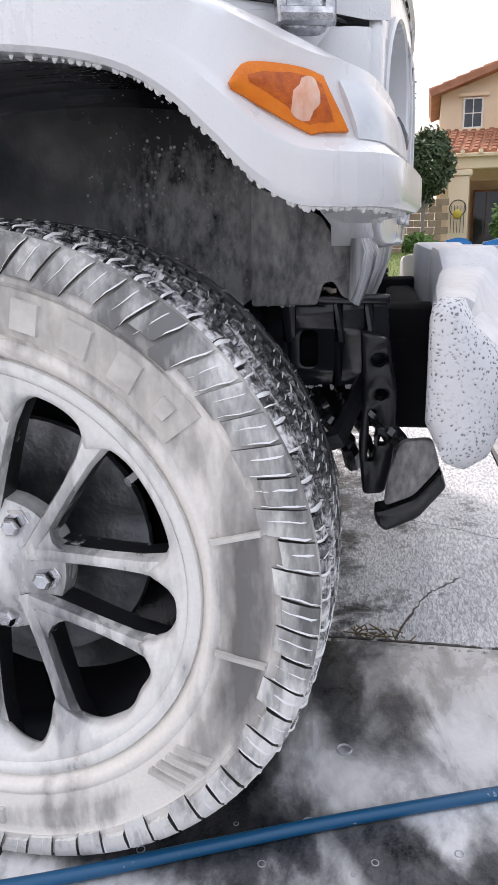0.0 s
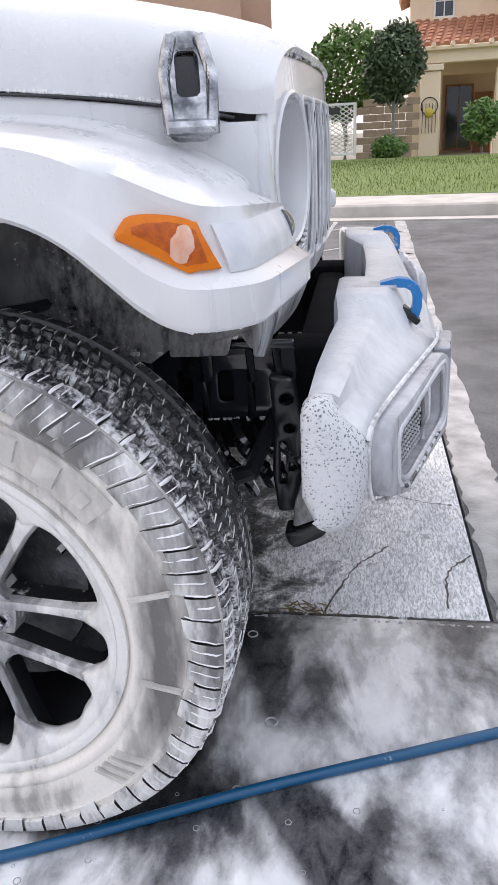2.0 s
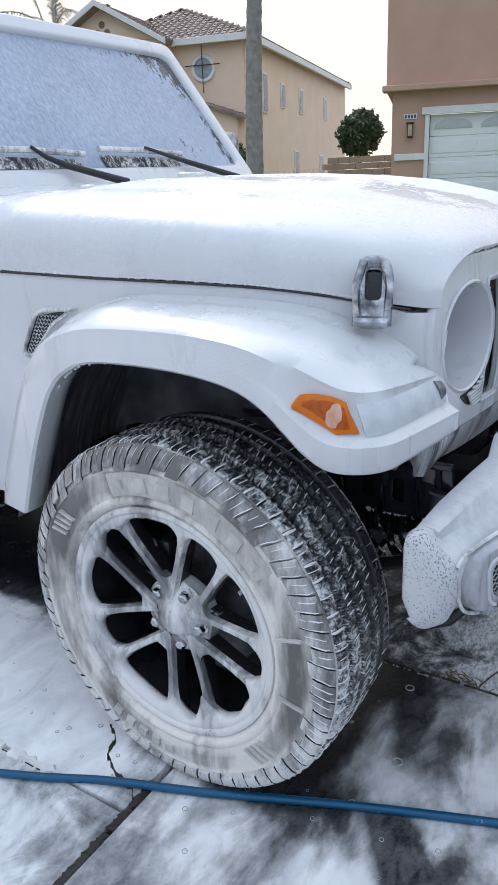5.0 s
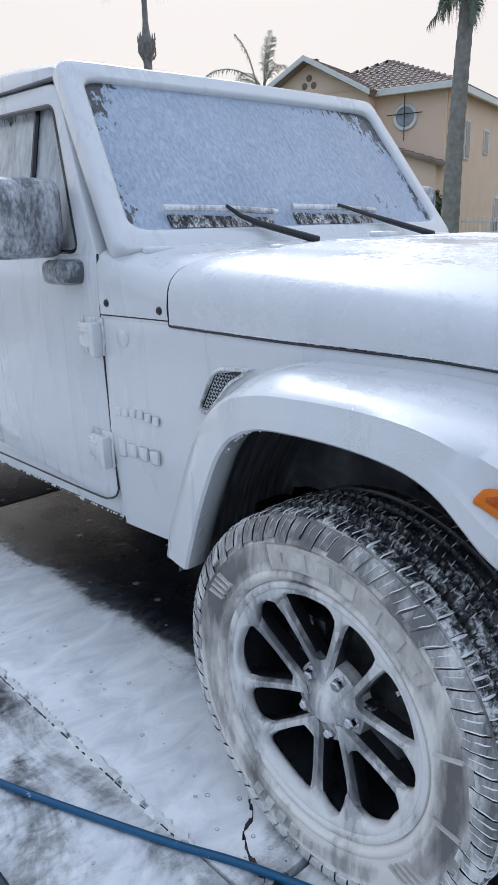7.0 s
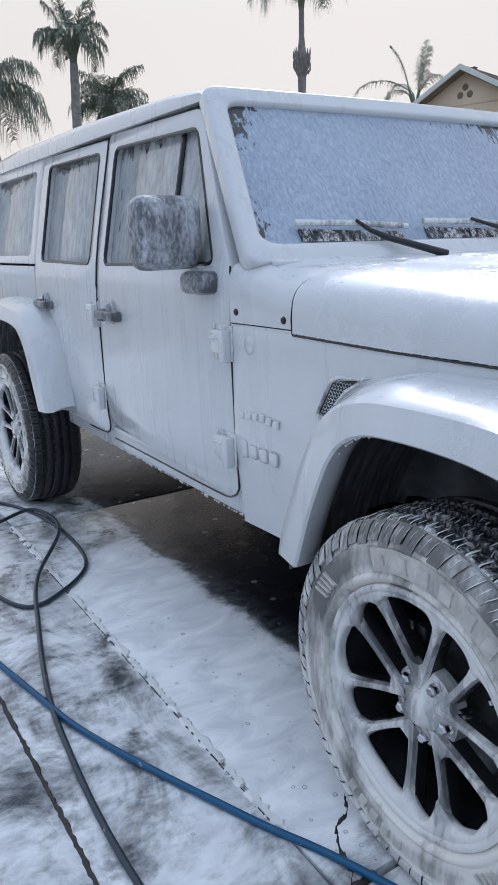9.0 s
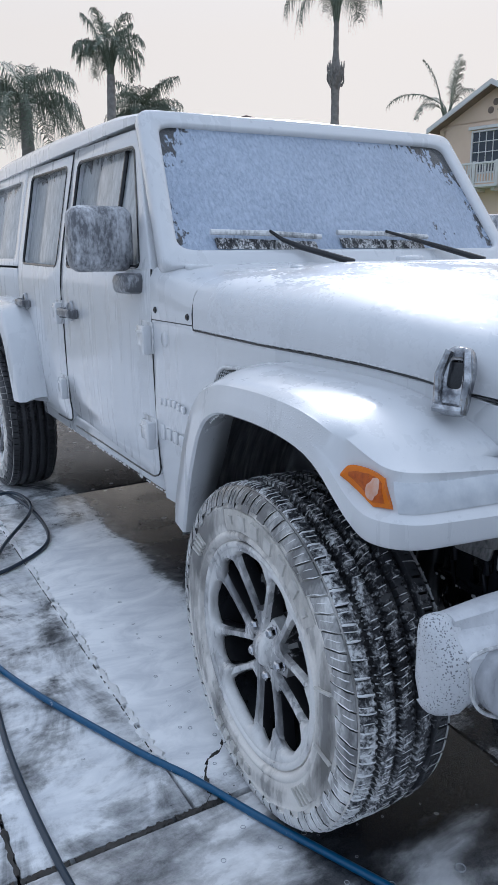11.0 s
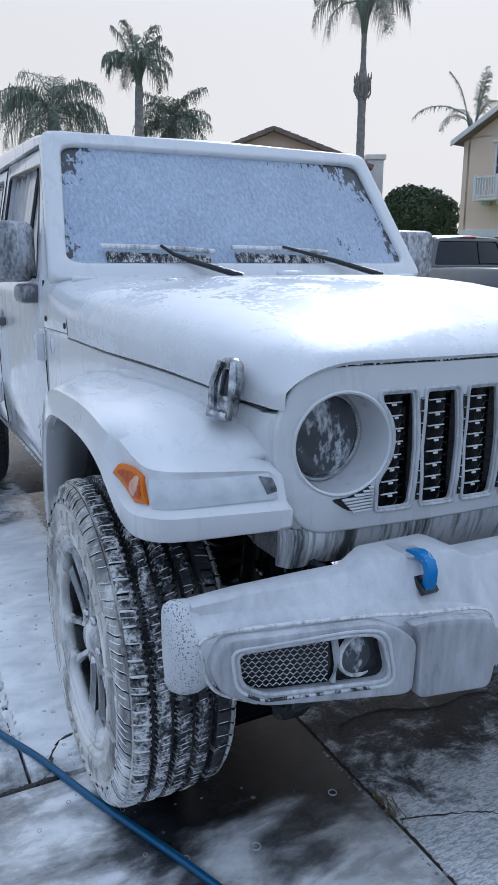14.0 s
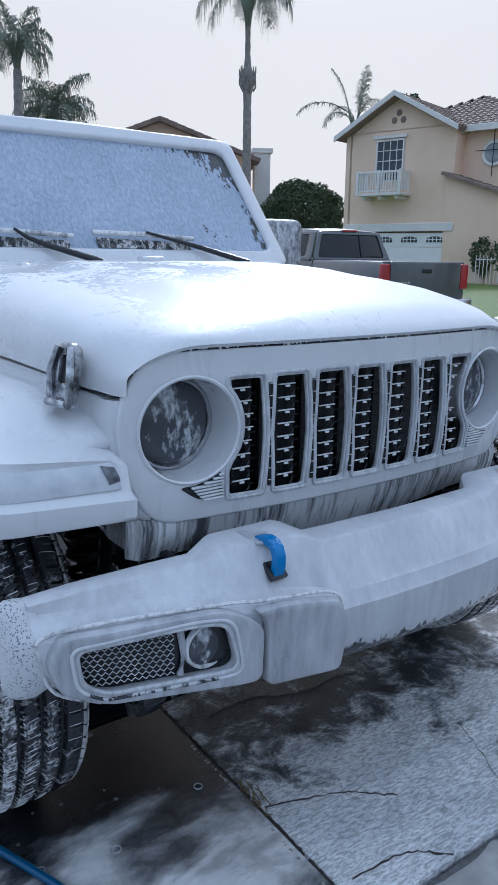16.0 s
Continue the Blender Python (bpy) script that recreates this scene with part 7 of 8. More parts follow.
M_LAMP_GLASS = simple("lantern glass", (0.45, 0.36, 0.2), (0.55, 0.46, 0.3), 10.0, 0.2)
M_BLOCK = simple("tan block wall", (0.34, 0.25, 0.18), (0.44, 0.33, 0.24), 6.0, 0.9, bump=0.4)


def boxes(mat, name, parent, items, label="", bevel=0.0):
    """One part for each box; the first is returned."""
    made = [part(name, box(B(), c, s, bevel, None, 1), mat, parent, label) for c, s in items]
    return made[0]


def sections(mat, name, parent, items, label="", bevel=0.0, sub="section"):
    """The first box is the part, the others are its pieces."""
    head = part(name, box(B(), *items[0], bevel, None, 1), mat, parent, label)
    for c, s in items[1:]:
        part(sub, box(B(), c, s, bevel, None, 1), mat, head)
    return head


def roof_slab(name, parent, mat, a, b, depth_vec, thick=0.12, label="", courses=12):
    """A sloped roof plane from eave edge a-b up along depth_vec, with raised tile courses."""
    a, b, d = Vector(a), Vector(b), Vector(depth_vec)
    e = (b - a)
    n = e.cross(d).normalized()
    if n.z < 0:
        n = -n
    bm = B()
    loft(bm, [[a, b, b + d, a + d], [a - n * thick, b - n * thick, b + d - n * thick, a + d - n * thick]])
    roof_ob = part(name, bm, mat, parent, label)
    # barrel tiles, row by row
    bm = B()
    cols = max(4, int(e.length / 0.28))
    for r in range(courses):
        t0, t1 = r / courses, (r + 1.06) / courses
        for c in range(cols):
            p = a + e * ((c + 0.5) / cols)
            q0, q1 = p + d * t0 + n * 0.035, p + d * min(1.0, t1) + n * 0.012
            side = e.normalized() * (e.length / cols * 0.36)
            r0 = [q0 - side - n * 0.03, q0 - side * 0.6 + n * 0.03, q0 + side * 0.6 + n * 0.03, q0 + side - n * 0.03]
            r1 = [q1 - side - n * 0.03, q1 - side * 0.6 + n * 0.02, q1 + side * 0.6 + n * 0.02, q1 + side - n * 0.03]
            loft(bm, [r0, r1])
    tiles = part("roof_tile", bm, mat, roof_ob)
    tiles["kind"] = "stuff"
    return roof_ob


def hip_face(parent, mat, e0, e1, r1, r0, rows=13):
    """One face of a hip roof, eave e0-e1 and ridge r0-r1, with tiles row by row."""
    bm = B()
    n = (e1 - e0).cross(r0 - e0).normalized()
    if n.z < 0:
        n = -n
    ring = [e0, e1, r1, r0] if (r1 - r0).length > 0.01 else [e0, e1, r1]
    loft(bm, [ring, [q - n * 0.14 for q in ring]])
    ob = part("roof", bm, mat, parent, "brown tile hip roof")
    bm = B()
    for k in range(rows):
        t0, t1 = k / rows, min(1.0, (k + 1.05) / rows)
        a0, b0, a1, b1 = e0.lerp(r0, t0), e1.lerp(r1, t0), e0.lerp(r0, t1), e1.lerp(r1, t1)
        cols = max(1, int((b0 - a0).length / 0.30))
        side = (e1 - e0).normalized() * 0.10
        for c in range(cols):
            u = (c + 0.5) / cols
            q0 = a0.lerp(b0, u)
            d = (r0 - e0) - (e1 - e0).normalized() * (r0 - e0).dot((e1 - e0).normalized())
            q1 = q0 + d * (t1 - t0)
            loft(bm, [[q0 - side + n * 0.01, q0 - side * 0.6 + n * 0.065, q0 + side * 0.6 + n * 0.065, q0 + side + n * 0.01], [q1 - side - n * 0.01, q1 - side * 0.6 + n * 0.035, q1 + side * 0.6 + n * 0.035, q1 + side - n * 0.01]])
    part("roof_tile", bm, mat, ob)["kind"] = "stuff"


def window(parent, c, w, h, mat=None, bars=(2, 3), frame_w=0.06, depth=0.10):
    """A window on a wall that faces -y in the house's own frame."""
    x, y, z = c
    bm = B()
    for dx, dz, sx, sz in ((-w / 2, 0, frame_w, h + frame_w), (w / 2, 0, frame_w, h + frame_w), (0, -h / 2, w - frame_w, frame_w), (0, h / 2, w - frame_w, frame_w)):
        box(bm, (x + dx, y, z + dz), (sx, depth, sz), 0.008, None, 1)
    win = part("window", bm, mat or M_WHITE, parent, "window with a pale frame")
    bm = box(B(), (x, y + 0.02, z), (w - 0.02, 0.02, h - 0.02))
    part("pane", bm, M_PANE, win)
    bm = B()
    for k in range(1, bars[0]):
        box(bm, (x - w / 2 + w * k / bars[0], y - 0.005, z), (0.03, 0.03, h - 0.04))
    for k in range(1, bars[1]):
        box(bm, (x, y - 0.009, z - h / 2 + h * k / bars[1]), (w - 0.04, 0.03, 0.03))
    if bars[0] > 1 or bars[1] > 1:
        part("muntin", bm, mat or M_WHITE, win)
    return win


def lantern(parent, x, y, z, s=1.0):
    bm = box(B(), (x, y - 0.03, z), (0.12 * s, 0.06, 0.34 * s), 0.01)
    box(bm, (x, y - 0.12 * s, z + 0.19 * s), (0.20 * s, 0.20 * s, 0.05 * s), 0.01)
    box(bm, (x, y - 0.12 * s, z - 0.19 * s), (0.16 * s, 0.16 * s, 0.03 * s), 0.005)
    for a in (-1, 1):
        for b in (-1, 1):
            box(bm, (x + a * 0.07 * s, y - 0.12 * s + b * 0.07 * s, z), (0.015, 0.015, 0.36 * s))
    la = part("wall_lantern", bm, M_IRON, parent, "dark wall lantern")
    bm = box(B(), (x, y - 0.12 * s, z), (0.12 * s, 0.12 * s, 0.32 * s), 0.01)
    part("glass", bm, M_LAMP_GLASS, la)


# tan house with a wide white garage door, across the street
HB = thing("house", "tan stucco house with a wide white garage door", "house", pose(-4.30, 19.75, 0.44, 0, 0, 20) @ Matrix.Diagonal((1.0, 1.0, 0.93, 1.0)))
boxes(M_STUCCO_B, "wall", HB, [((-2.95, 0.15, 1.5), (0.95, 0.3, 3.0)), ((2.80, 0.15, 1.5), (0.62, 0.3, 3.0)), ((0, 0.15, 2.75), (5.0, 0.3, 0.5)), ((2.95, 4.0, 1.5), (0.3, 7.4, 3.0)), ((-3.3, 4.0, 1.5), (0.3, 7.4, 3.0))], "tan stucco wall")
boxes(M_STUCCO_B, "wall", HB, [((-0.9, 3.0, 4.6), (5.4, 6.2, 3.2)), ((2.4, 4.2, 4.6), (1.2, 5.6, 3.2))], "tan stucco upper storey")
boxes(M_JOINT, "door_backing", HB, [((0, 0.22, 1.17), (5.0, 0.04, 2.34))], "dark backing of the garage door")
boxes(M_STUCCO_B, "overhang_band", HB, [((-0.9, -0.12, 3.06), (5.6, 0.5, 0.16))], "", 0.02)
boxes(M_WHITE, "door_trim", HB, [((0.0, -0.05, 2.44), (5.30, 0.14, 0.20)), ((-2.50, -0.03, 1.17), (0.12, 0.10, 2.34)), ((2.50, -0.03, 1.17), (0.12, 0.10, 2.34))], "white trim round the garage door", 0.01)
boxes(M_WHITE, "wall_band", HB, [((-2.95, -0.03, 1.22), (0.80, 0.10, 0.18)), ((2.84, -0.03, 1.22), (0.56, 0.10, 0.18))], "white band on the wall", 0.01)
gdoor = sections(M_DOOR, "garage_door", HB, [((0, 0.12, 0.29 + 0.585 * k), (4.86, 0.06, 0.581)) for k in range(4)], "white sectional garage door", 0.012)
for k in range(3):
    for i in range(4):
        bm = plate(rounded([(-1.12 * 1.09 / 2.2, -0.17), (0.555, -0.17), (0.555, 0.17), (-0.555, 0.17)], 0.02, 2), (), 0.02, 0.006, lambda u, v, w: Vector((-1.815 + 1.21 * i + u, 0.085 - w, 0.29 + 0.585 * k + v)))
        part("panel", bm, M_DOOR, gdoor)
for i in range(4):
    arch = [(-0.5, -0.12), (0.5, -0.12)] + [(0.5 * math.cos(radians(a)), -0.06 + 0.22 * math.sin(radians(a))) for a in range(15, 180, 15)]
    bm = plate([Vector(p) for p in arch], (), 0.02, 0.004, lambda u, v, w: Vector((-1.815 + 1.21 * i + u, 0.085 - w, 2.06 + v)))
    part("pane", bm, simple("frosted garage light", (0.48, 0.50, 0.50), (0.56, 0.58, 0.58), 6.0, 0.3) if i == 0 else bpy.data.materials["frosted garage light"], gdoor, "frosted arched light")
for x in (-2.95, 2.86):
    lantern(HB, x, 0.0, 1.95)
lantern(HB, 3.7, 1.4, 1.95)
boxes(M_WHITE, "number_plate", HB, [((-2.95, -0.015, 2.32), (0.34, 0.03, 0.14))], "house sign with plain bars")
boxes(M_IRON, "sign_bar", HB, [((-3.07 + 0.08 * k, -0.034, 2.32), (0.04, 0.01, 0.09)) for k in range(4)], "dark plain bars")

# block wall and lattice gate beside it
bw = thing("garden_wall", "tan block garden wall", "wall", pose(0.15, 22.4, 0.25, 0, 0, -4), kind="structure")
rnd = random.Random(3)
bm = B()
for r in range(8):
    for c in range(4):
        box(bm, (0.50 + 0.41 * c + (0.2 if r % 2 else 0), 0, 0.1 + 0.205 * r), (0.40, 0.18, 0.195), 0.01, None, 1)
part("block_course", bm, M_BLOCK, bw)
gate = thing("garden_gate", "white lattice garden gate", "gate", pose(-0.21, 21.0, 0.40, 0, 0, -2) @ Matrix.Diagonal((1.2, 1.0, 0.77, 1.0)))
boxes(M_WHITE, "gate_frame", gate, [((-0.52, 0, 0.9), (0.07, 0.06, 1.8)), ((0.52, 0, 0.9), (0.07, 0.06, 1.8)), ((0, 0, 0.07), (0.97, 0.06, 0.08)), ((0, 0, 1.76), (0.97, 0.06, 0.08))], "", 0.006)
bm = B()
for k in range(-10, 11):
    for s in (-1, 1):
        x = 0.16 * k
        pts = []
        for t in np.linspace(0, 1, 25):
            p = Vector((x + s * (t - 0.5) * 1.7, 0.012 * s, 0.1 + 1.62 * t))
            if abs(p.x) < 0.49:
                pts.append(p)
        if len(pts) > 1:
            tube(bm, [pts[0], pts[-1]], 0.017, 4)
part("lattice", bm, M_WHITE, gate, "white diagonal lattice")
boxes(M_IRON, "gate_sign", gate, [((0.0, -0.05, 1.55), (0.34, 0.03, 0.22))], "dark plain sign")

# cream house with a porch
HA = thing("house", "cream stucco house with a tiled porch roof", "house", pose(4.63, 24.0, 0.03, 0, 0, -3))
boxes(M_STUCCO_A, "wall", HA, [((1.0, 2.2, 4.1), (7.2, 0.3, 3.0)), ((-2.45, 5.4, 2.8), (0.3, 6.0, 5.6)), ((-2.0, 2.1, 1.3), (1.0, 0.36, 2.6)), ((2.6, 1.9, 1.3), (4.2, 0.36, 2.6)), ((-0.3, 4.2, 1.45), (3.6, 0.2, 2.9))], "cream stucco wall")
boxes(M_STUCCO_A, "porch_beam", HA, [((0.7, 0.0, 2.98), (6.4, 0.45, 0.36)), ((0.7, -0.06, 3.20), (6.6, 0.60, 0.12))], "cream porch beam", 0.02)
boxes(M_STUCCO_A, "porch_ceiling", HA, [((0.7, 2.2, 2.98), (6.0, 4.2, 0.1))])
boxes(M_STUCCO_A, "porch_column", HA, [((-1.95, 0.0, 1.3), (0.62, 0.50, 2.6)), ((-1.95, 0.0, 2.69), (0.78, 0.62, 0.18))], "cream porch column", 0.02)
boxes(M_STUCCO_A, "porch_column", HA, [((1.0, 0.0, 1.3), (2.0, 0.50, 2.6))], "", 0.02)
for k in range(12):
    part("rafter_tail", tube(B(), [(-2.45 + 0.55 * k, -0.62, 3.28), (-2.45 + 0.55 * k, 0.30, 3.32)], 0.07, 6), M_STUCCO_A, HA)
roof_slab("porch_roof", HA, M_TILE_RED, (-2.80, -0.25, 3.32), (4.0, -0.25, 3.32), (0.35, 2.4, 0.95), 0.08, "red clay tile porch roof", 8)
window(HA, (-1.54, 2.02, 4.74), 0.60, 0.92, None, (2, 2))
boxes(M_STUCCO_A, "window_trim", HA, [((-1.54, 1.98, 5.32), (1.0, 0.16, 0.14)), ((-1.54, 1.98, 4.20), (0.9, 0.16, 0.12))], "", 0.02)
window(HA, (-0.80, 3.95, 1.3), 0.9, 2.1, M_TILE_RED, (2, 1))
boxes(M_TILE_RED, "front_door", HA, [((0.05, 4.0, 1.05), (0.6, 0.08, 2.1))], "reddish front door")
boxes(M_KERB, "porch_step", HA, [((0.4, 1.5, 0.06), (5.8, 3.4, 0.12))])
for sgn in (1, -1):
    a = (-3.0, 1.5, 5.45) if sgn > 0 else (5.6, 1.5, 5.45)
    roof_slab("roof", HA, M_TILE_RED, a, (a[0], 7.5, 5.45), (sgn * 4.3, 0, 1.50), 0.22, "red clay tile roof", 10)
bm = plate([Vector((-2.6, 5.50)), Vector((5.2, 5.50)), Vector((1.3, 6.80))], (), 0.2, 0.01, lambda u, v, w: Vector((u, 2.2 + w, v)))
part("gable", bm, M_STUCCO_A, HA)
boxes(M_STUCCO_A, "wall", HA, [((1.75, 0.9, 4.6), (1.9, 2.4, 2.4))], "cream stucco bay beside the porch roof")
roof_slab("roof", HA, M_TILE_RED, (0.35, -0.5, 5.65), (0.35, 3.0, 5.65), (1.4, 0, 0.75), 0.18, "red clay tile bay roof", 6)
roof_slab("roof", HA, M_TILE_RED, (3.15, -0.5, 5.65), (3.15, 3.0, 5.65), (-1.4, 0, 0.75), 0.18, "red clay tile bay roof", 6)
# round iron ornament on the column
bm = lathe(B(), [(0.235, -0.29), (0.25, -0.30), (0.265, -0.29), (0.25, -0.28)], 24, 'y', (-1.95, 0, 1.62), True)
for k in range(5):
    tube(bm, [(-2.15 + 0.10 * k, -0.29, 0.85), (-2.15 + 0.10 * k, -0.29, 1.70)], 0.010, 5)
part("trellis", bm, M_IRON, HA, "dark iron trellis on the column")
bm = lathe(B(), [(0.0, -0.33), (0.10, -0.32), (0.14, -0.29)], 20, 'y', (-1.95, 0, 1.45))
part("sun_ornament", bm, simple("yellow glazed ornament", (0.55, 0.42, 0.04), (0.62, 0.5, 0.08), 20.0, 0.3), HA, "round yellow ornament")

# peach two-storey house with a balcony, beyond the parked truck
HC = thing("house", "peach two-storey stucco house with balcony and brown tile roof", "house", pose(-19.6, 21.9, 0.0, 0, 0, 14.9))
boxes(M_STUCCO_C, "wall", HC, [((-2.9, 0.15, 3.1), (0.5, 0.3, 6.2)), ((0.65, 0.15, 4.4), (1.3, 0.3, 3.6)), ((-1.325, 0.15, 4.4), (2.65, 0.3, 3.6)), ((2.8, 0.95, 3.1), (3.0, 0.3, 6.2)), ((1.42, 0.55, 3.1), (0.24, 1.1, 6.2)),
                               ((4.2, 11, 3.1), (0.3, 20.0, 6.2)), ((-3.2, 8, 3.1), (0.3, 16.0, 6.2))], "peach stucco wall")
boxes(M_WHITE, "door_trim", HC, [((-0.75, -0.04, 2.46), (4.9, 0.14, 0.31))], "white trim over the garage door", 0.01)
gdoor = sections(M_DOOR, "garage_door", HC, [((-0.75, 0.05, 0.28 + 0.565 * k), (4.6, 0.06, 0.550)) for k in range(4)], "white garage door with small arched lights", 0.01)
for i in range(4):
    x = -2.45 + 1.13 * i
    arch = [(-0.36, -0.10), (0.36, -0.10)] + [(0.36 * math.cos(radians(a)), 0.02 + 0.11 * math.sin(radians(a))) for a in range(0, 181, 20)]
    bm = plate([Vector(p) for p in arch], (), 0.02, 0.003, lambda u, v, w: Vector((x + u, 0.012 - w, 1.98 + v)))
    part("pane", bm, M_PANE, gdoor)
    boxes(M_DOOR, "muntin", gdoor, [((x - 0.24 + 0.16 * k, -0.004, 1.98), (0.025, 0.02, 0.22)) for k in range(4)] + [((x, -0.004, 1.98), (0.70, 0.02, 0.025))])
window(HC, (-1.25, -0.02, 5.05), 1.20, 1.55, None, (4, 4), 0.07)
boxes(M_WHITE, "window_trim", HC, [((-1.25, -0.04, 5.95), (1.5, 0.16, 0.12))], "", 0.01)
bal = sections(M_WHITE, "balcony", HC, [((-1.25, -0.42, 3.72), (2.0, 0.9, 0.10)), ((-1.25, -0.82, 4.55), (2.0, 0.08, 0.08)), ((-2.21, -0.42, 4.55), (0.08, 0.80, 0.08)), ((-0.29, -0.42, 4.55), (0.08, 0.80, 0.08))]
            + [((x, -0.82, 4.15), (0.12, 0.12, 0.95)) for x in (-2.21, -1.25, -0.29)] + [((-1.25, -0.82, 3.85), (2.0, 0.05, 0.06))], "white balcony with turned rails", 0.01, "rail")
for x, y in [(-2.10 + 0.121 * k, -0.82) for k in range(15) if abs(-0.85 + 0.121 * k) > 0.06] + [(x, -0.12 - 0.13 * k) for k in range(5) for x in (-2.21, -0.29)]:
    part("baluster", box(B(), (x, y, 4.2), (0.045, 0.045, 0.66)), M_WHITE, bal)
for x in (-2.0, -1.25, -0.5):
    boxes(M_WHITE, "bracket", bal, [((x, -0.35, 3.60), (0.16, 0.7, 0.14))], "", 0.02)
bm = plate([Vector((-3.15, 6.15)), Vector((1.30, 6.15)), Vector((-0.95, 7.35))], (), 0.3, 0.01, lambda u, v, w: Vector((u, 0.15 + w, v)))
part("gable", bm, M_STUCCO_C, HC)
for x, z in ((-1.15, 6.55), (-0.75, 6.55), (-0.95, 6.82)):
    bm = lathe(B(), [(0.0, -0.03), (0.10, -0.02), (0.13, 0.0), (0.13, 0.05)], 18, 'y', (x, 0.0, z))
    part("gable_vent", bm, M_TILE_BROWN, HC, "round clay gable vent")
roof_slab("roof", HC, M_TILE_BROWN, (-3.65, -0.45, 6.08), (-3.65, 8.0, 6.08), (2.72, 0, 1.45), 0.16, "brown tile gable roof", 8)
roof_slab("roof", HC, M_TILE_BROWN, (1.75, -0.45, 6.08), (1.75, 8.0, 6.08), (-2.72, 0, 1.45), 0.16, "brown tile gable roof", 8)
boxes(M_WHITE, "fascia", HC, [((3.1, 0.42, 6.05), (3.2, 0.14, 0.24)), ((4.72, 10.5, 6.05), (0.14, 20.6, 0.24))], "white eave board", 0.01)
bm = B()
loft(bm, [[Vector((-3.68, -0.50, 5.90)), Vector((-3.68, -0.50, 6.10)), Vector((-0.95, -0.50, 7.58)), Vector((-0.95, -0.50, 7.38))], [Vector((-3.68, -0.42, 5.90)), Vector((-3.68, -0.42, 6.10)), Vector((-0.95, -0.42, 7.58)), Vector((-0.95, -0.42, 7.38))]])
loft(bm, [[Vector((1.78, -0.50, 5.90)), Vector((1.78, -0.50, 6.10)), Vector((-0.95, -0.50, 7.58)), Vector((-0.95, -0.50, 7.38))], [Vector((1.78, -0.42, 5.90)), Vector((1.78, -0.42, 6.10)), Vector((-0.95, -0.42, 7.58)), Vector((-0.95, -0.42, 7.38))]])
part("bargeboard", bm, M_WHITE, HC, "white bargeboard on the gable")
A, Bq, C, D = Vector((-3.7, 0.55, 6.15)), Vector((4.78, 0.40, 6.15)), Vector((4.78, 20.6, 6.15)), Vector((-3.7, 20.6, 6.15))
R1, R2 = Vector((0.5, 4.7, 7.95)), Vector((0.5, 16.3, 7.95))
for e0, e1, r1, r0 in ((A, Bq, R1, R1), (Bq, C, R2, R1), (D, A, R1, R2), (C, D, R2, R2)):
    hip_face(HC, M_TILE_BROWN, e0, e1, r1, r0)
bm = plate([Vector((1.3, 0.0)), Vector((4.3, 0.0)), Vector((4.3, 3.35)), Vector((1.3, 4.35))], (), 0.9, 0.005, lambda u, v, w: Vector((u, 0.38 + w, v)))
part("wing", bm, M_STUCCO_C, HC, "peach lower wing with a sloping top")
roof_slab("lean_to_roof", HC, M_TILE_BROWN, (4.7, -0.35, 3.32), (4.7, 0.80, 3.32), (-3.5, 0, 1.15), 0.10, "brown tile lean-to roof", 9)
bm = lathe(B(), [(0.36, 0.80), (0.36, 0.72), (0.46, 0.70), (0.50, 0.76), (0.50, 0.82)], 28, 'y', (2.75, 0, 5.15))
rw = part("round_window", bm, M_WHITE, HC, "round window with an iron cross")
bm = lathe(B(), [(0.0, 0.77), (0.37, 0.78)], 24, 'y', (2.75, 0, 5.15))
part("pane", bm, simple("curtained round pane", (0.26, 0.29, 0.33), (0.42, 0.45, 0.48), 3.0, 0.15, bump=0.0), rw)
bm = tube(B(), [(2.75, 0.66, 4.3), (2.75, 0.66, 6.0)], 0.018, 6)
tube(bm, [(2.05, 0.66, 5.25), (3.45, 0.66, 5.25)], 0.018, 6)
part("iron_cross", bm, M_IRON, rw)
for y, z, w, h in ((3.4, 4.4, 0.7, 1.5), (6.2, 4.5, 0.7, 1.0), (9.5, 4.5, 0.7, 1.1), (15.0, 4.5, 0.7, 1.1), (8.5, 1.5, 0.8, 1.6), (14.0, 1.5, 0.9, 1.3), (17.5, 1.5, 0.8, 1.2)):
    bm = box(B(), (4.37, y, z), (0.08, w, h), 0.01)
    wn2 = part("window", bm, M_WHITE, HC, "narrow side window")
    bm = box(B(), (4.41, y, z), (0.02, w - 0.14, h - 0.14))
    part("pane", bm, M_PANE, wn2)
bm = tube(B(), [(4.42, 1.3, 0.0), (4.42, 1.3, 5.95)], 0.05, 8)
part("downspout", bm, M_STUCCO_C, HC)

# far gabled house behind the car
x, y = -37.8, 20.4
HD = thing("house", "distant beige house with a tiled gable and chimney", "house", pose(x, y, 0, 0, 0, 61.3))
boxes(M_STUCCO_C, "wall", HD, [((0, 6, 3.4), (10.4, 12, 6.8))], "beige stucco wall")
for s in (-1, 1):
    roof_slab("roof", HD, M_TILE_BROWN, (s * 5.7, -0.7, 6.62), (s * 5.7, 12, 6.62), (-s * 5.7, 0, 2.10), 0.2, "brown tile roof", 12)
bm = plate([Vector((-5.2, 6.75)), Vector((5.2, 6.75)), Vector((0, 8.55))], (), 0.3, 0.01, lambda u, v, w: Vector((u, 0.1 + w, v)))
part("gable", bm, M_STUCCO_C, HD)
boxes(M_WHITE, "chimney", HD, [((6.0, 1.5, 3.6), (0.95, 0.95, 7.2)), ((6.0, 1.5, 7.3), (1.2, 1.2, 0.25))], "pale chimney")

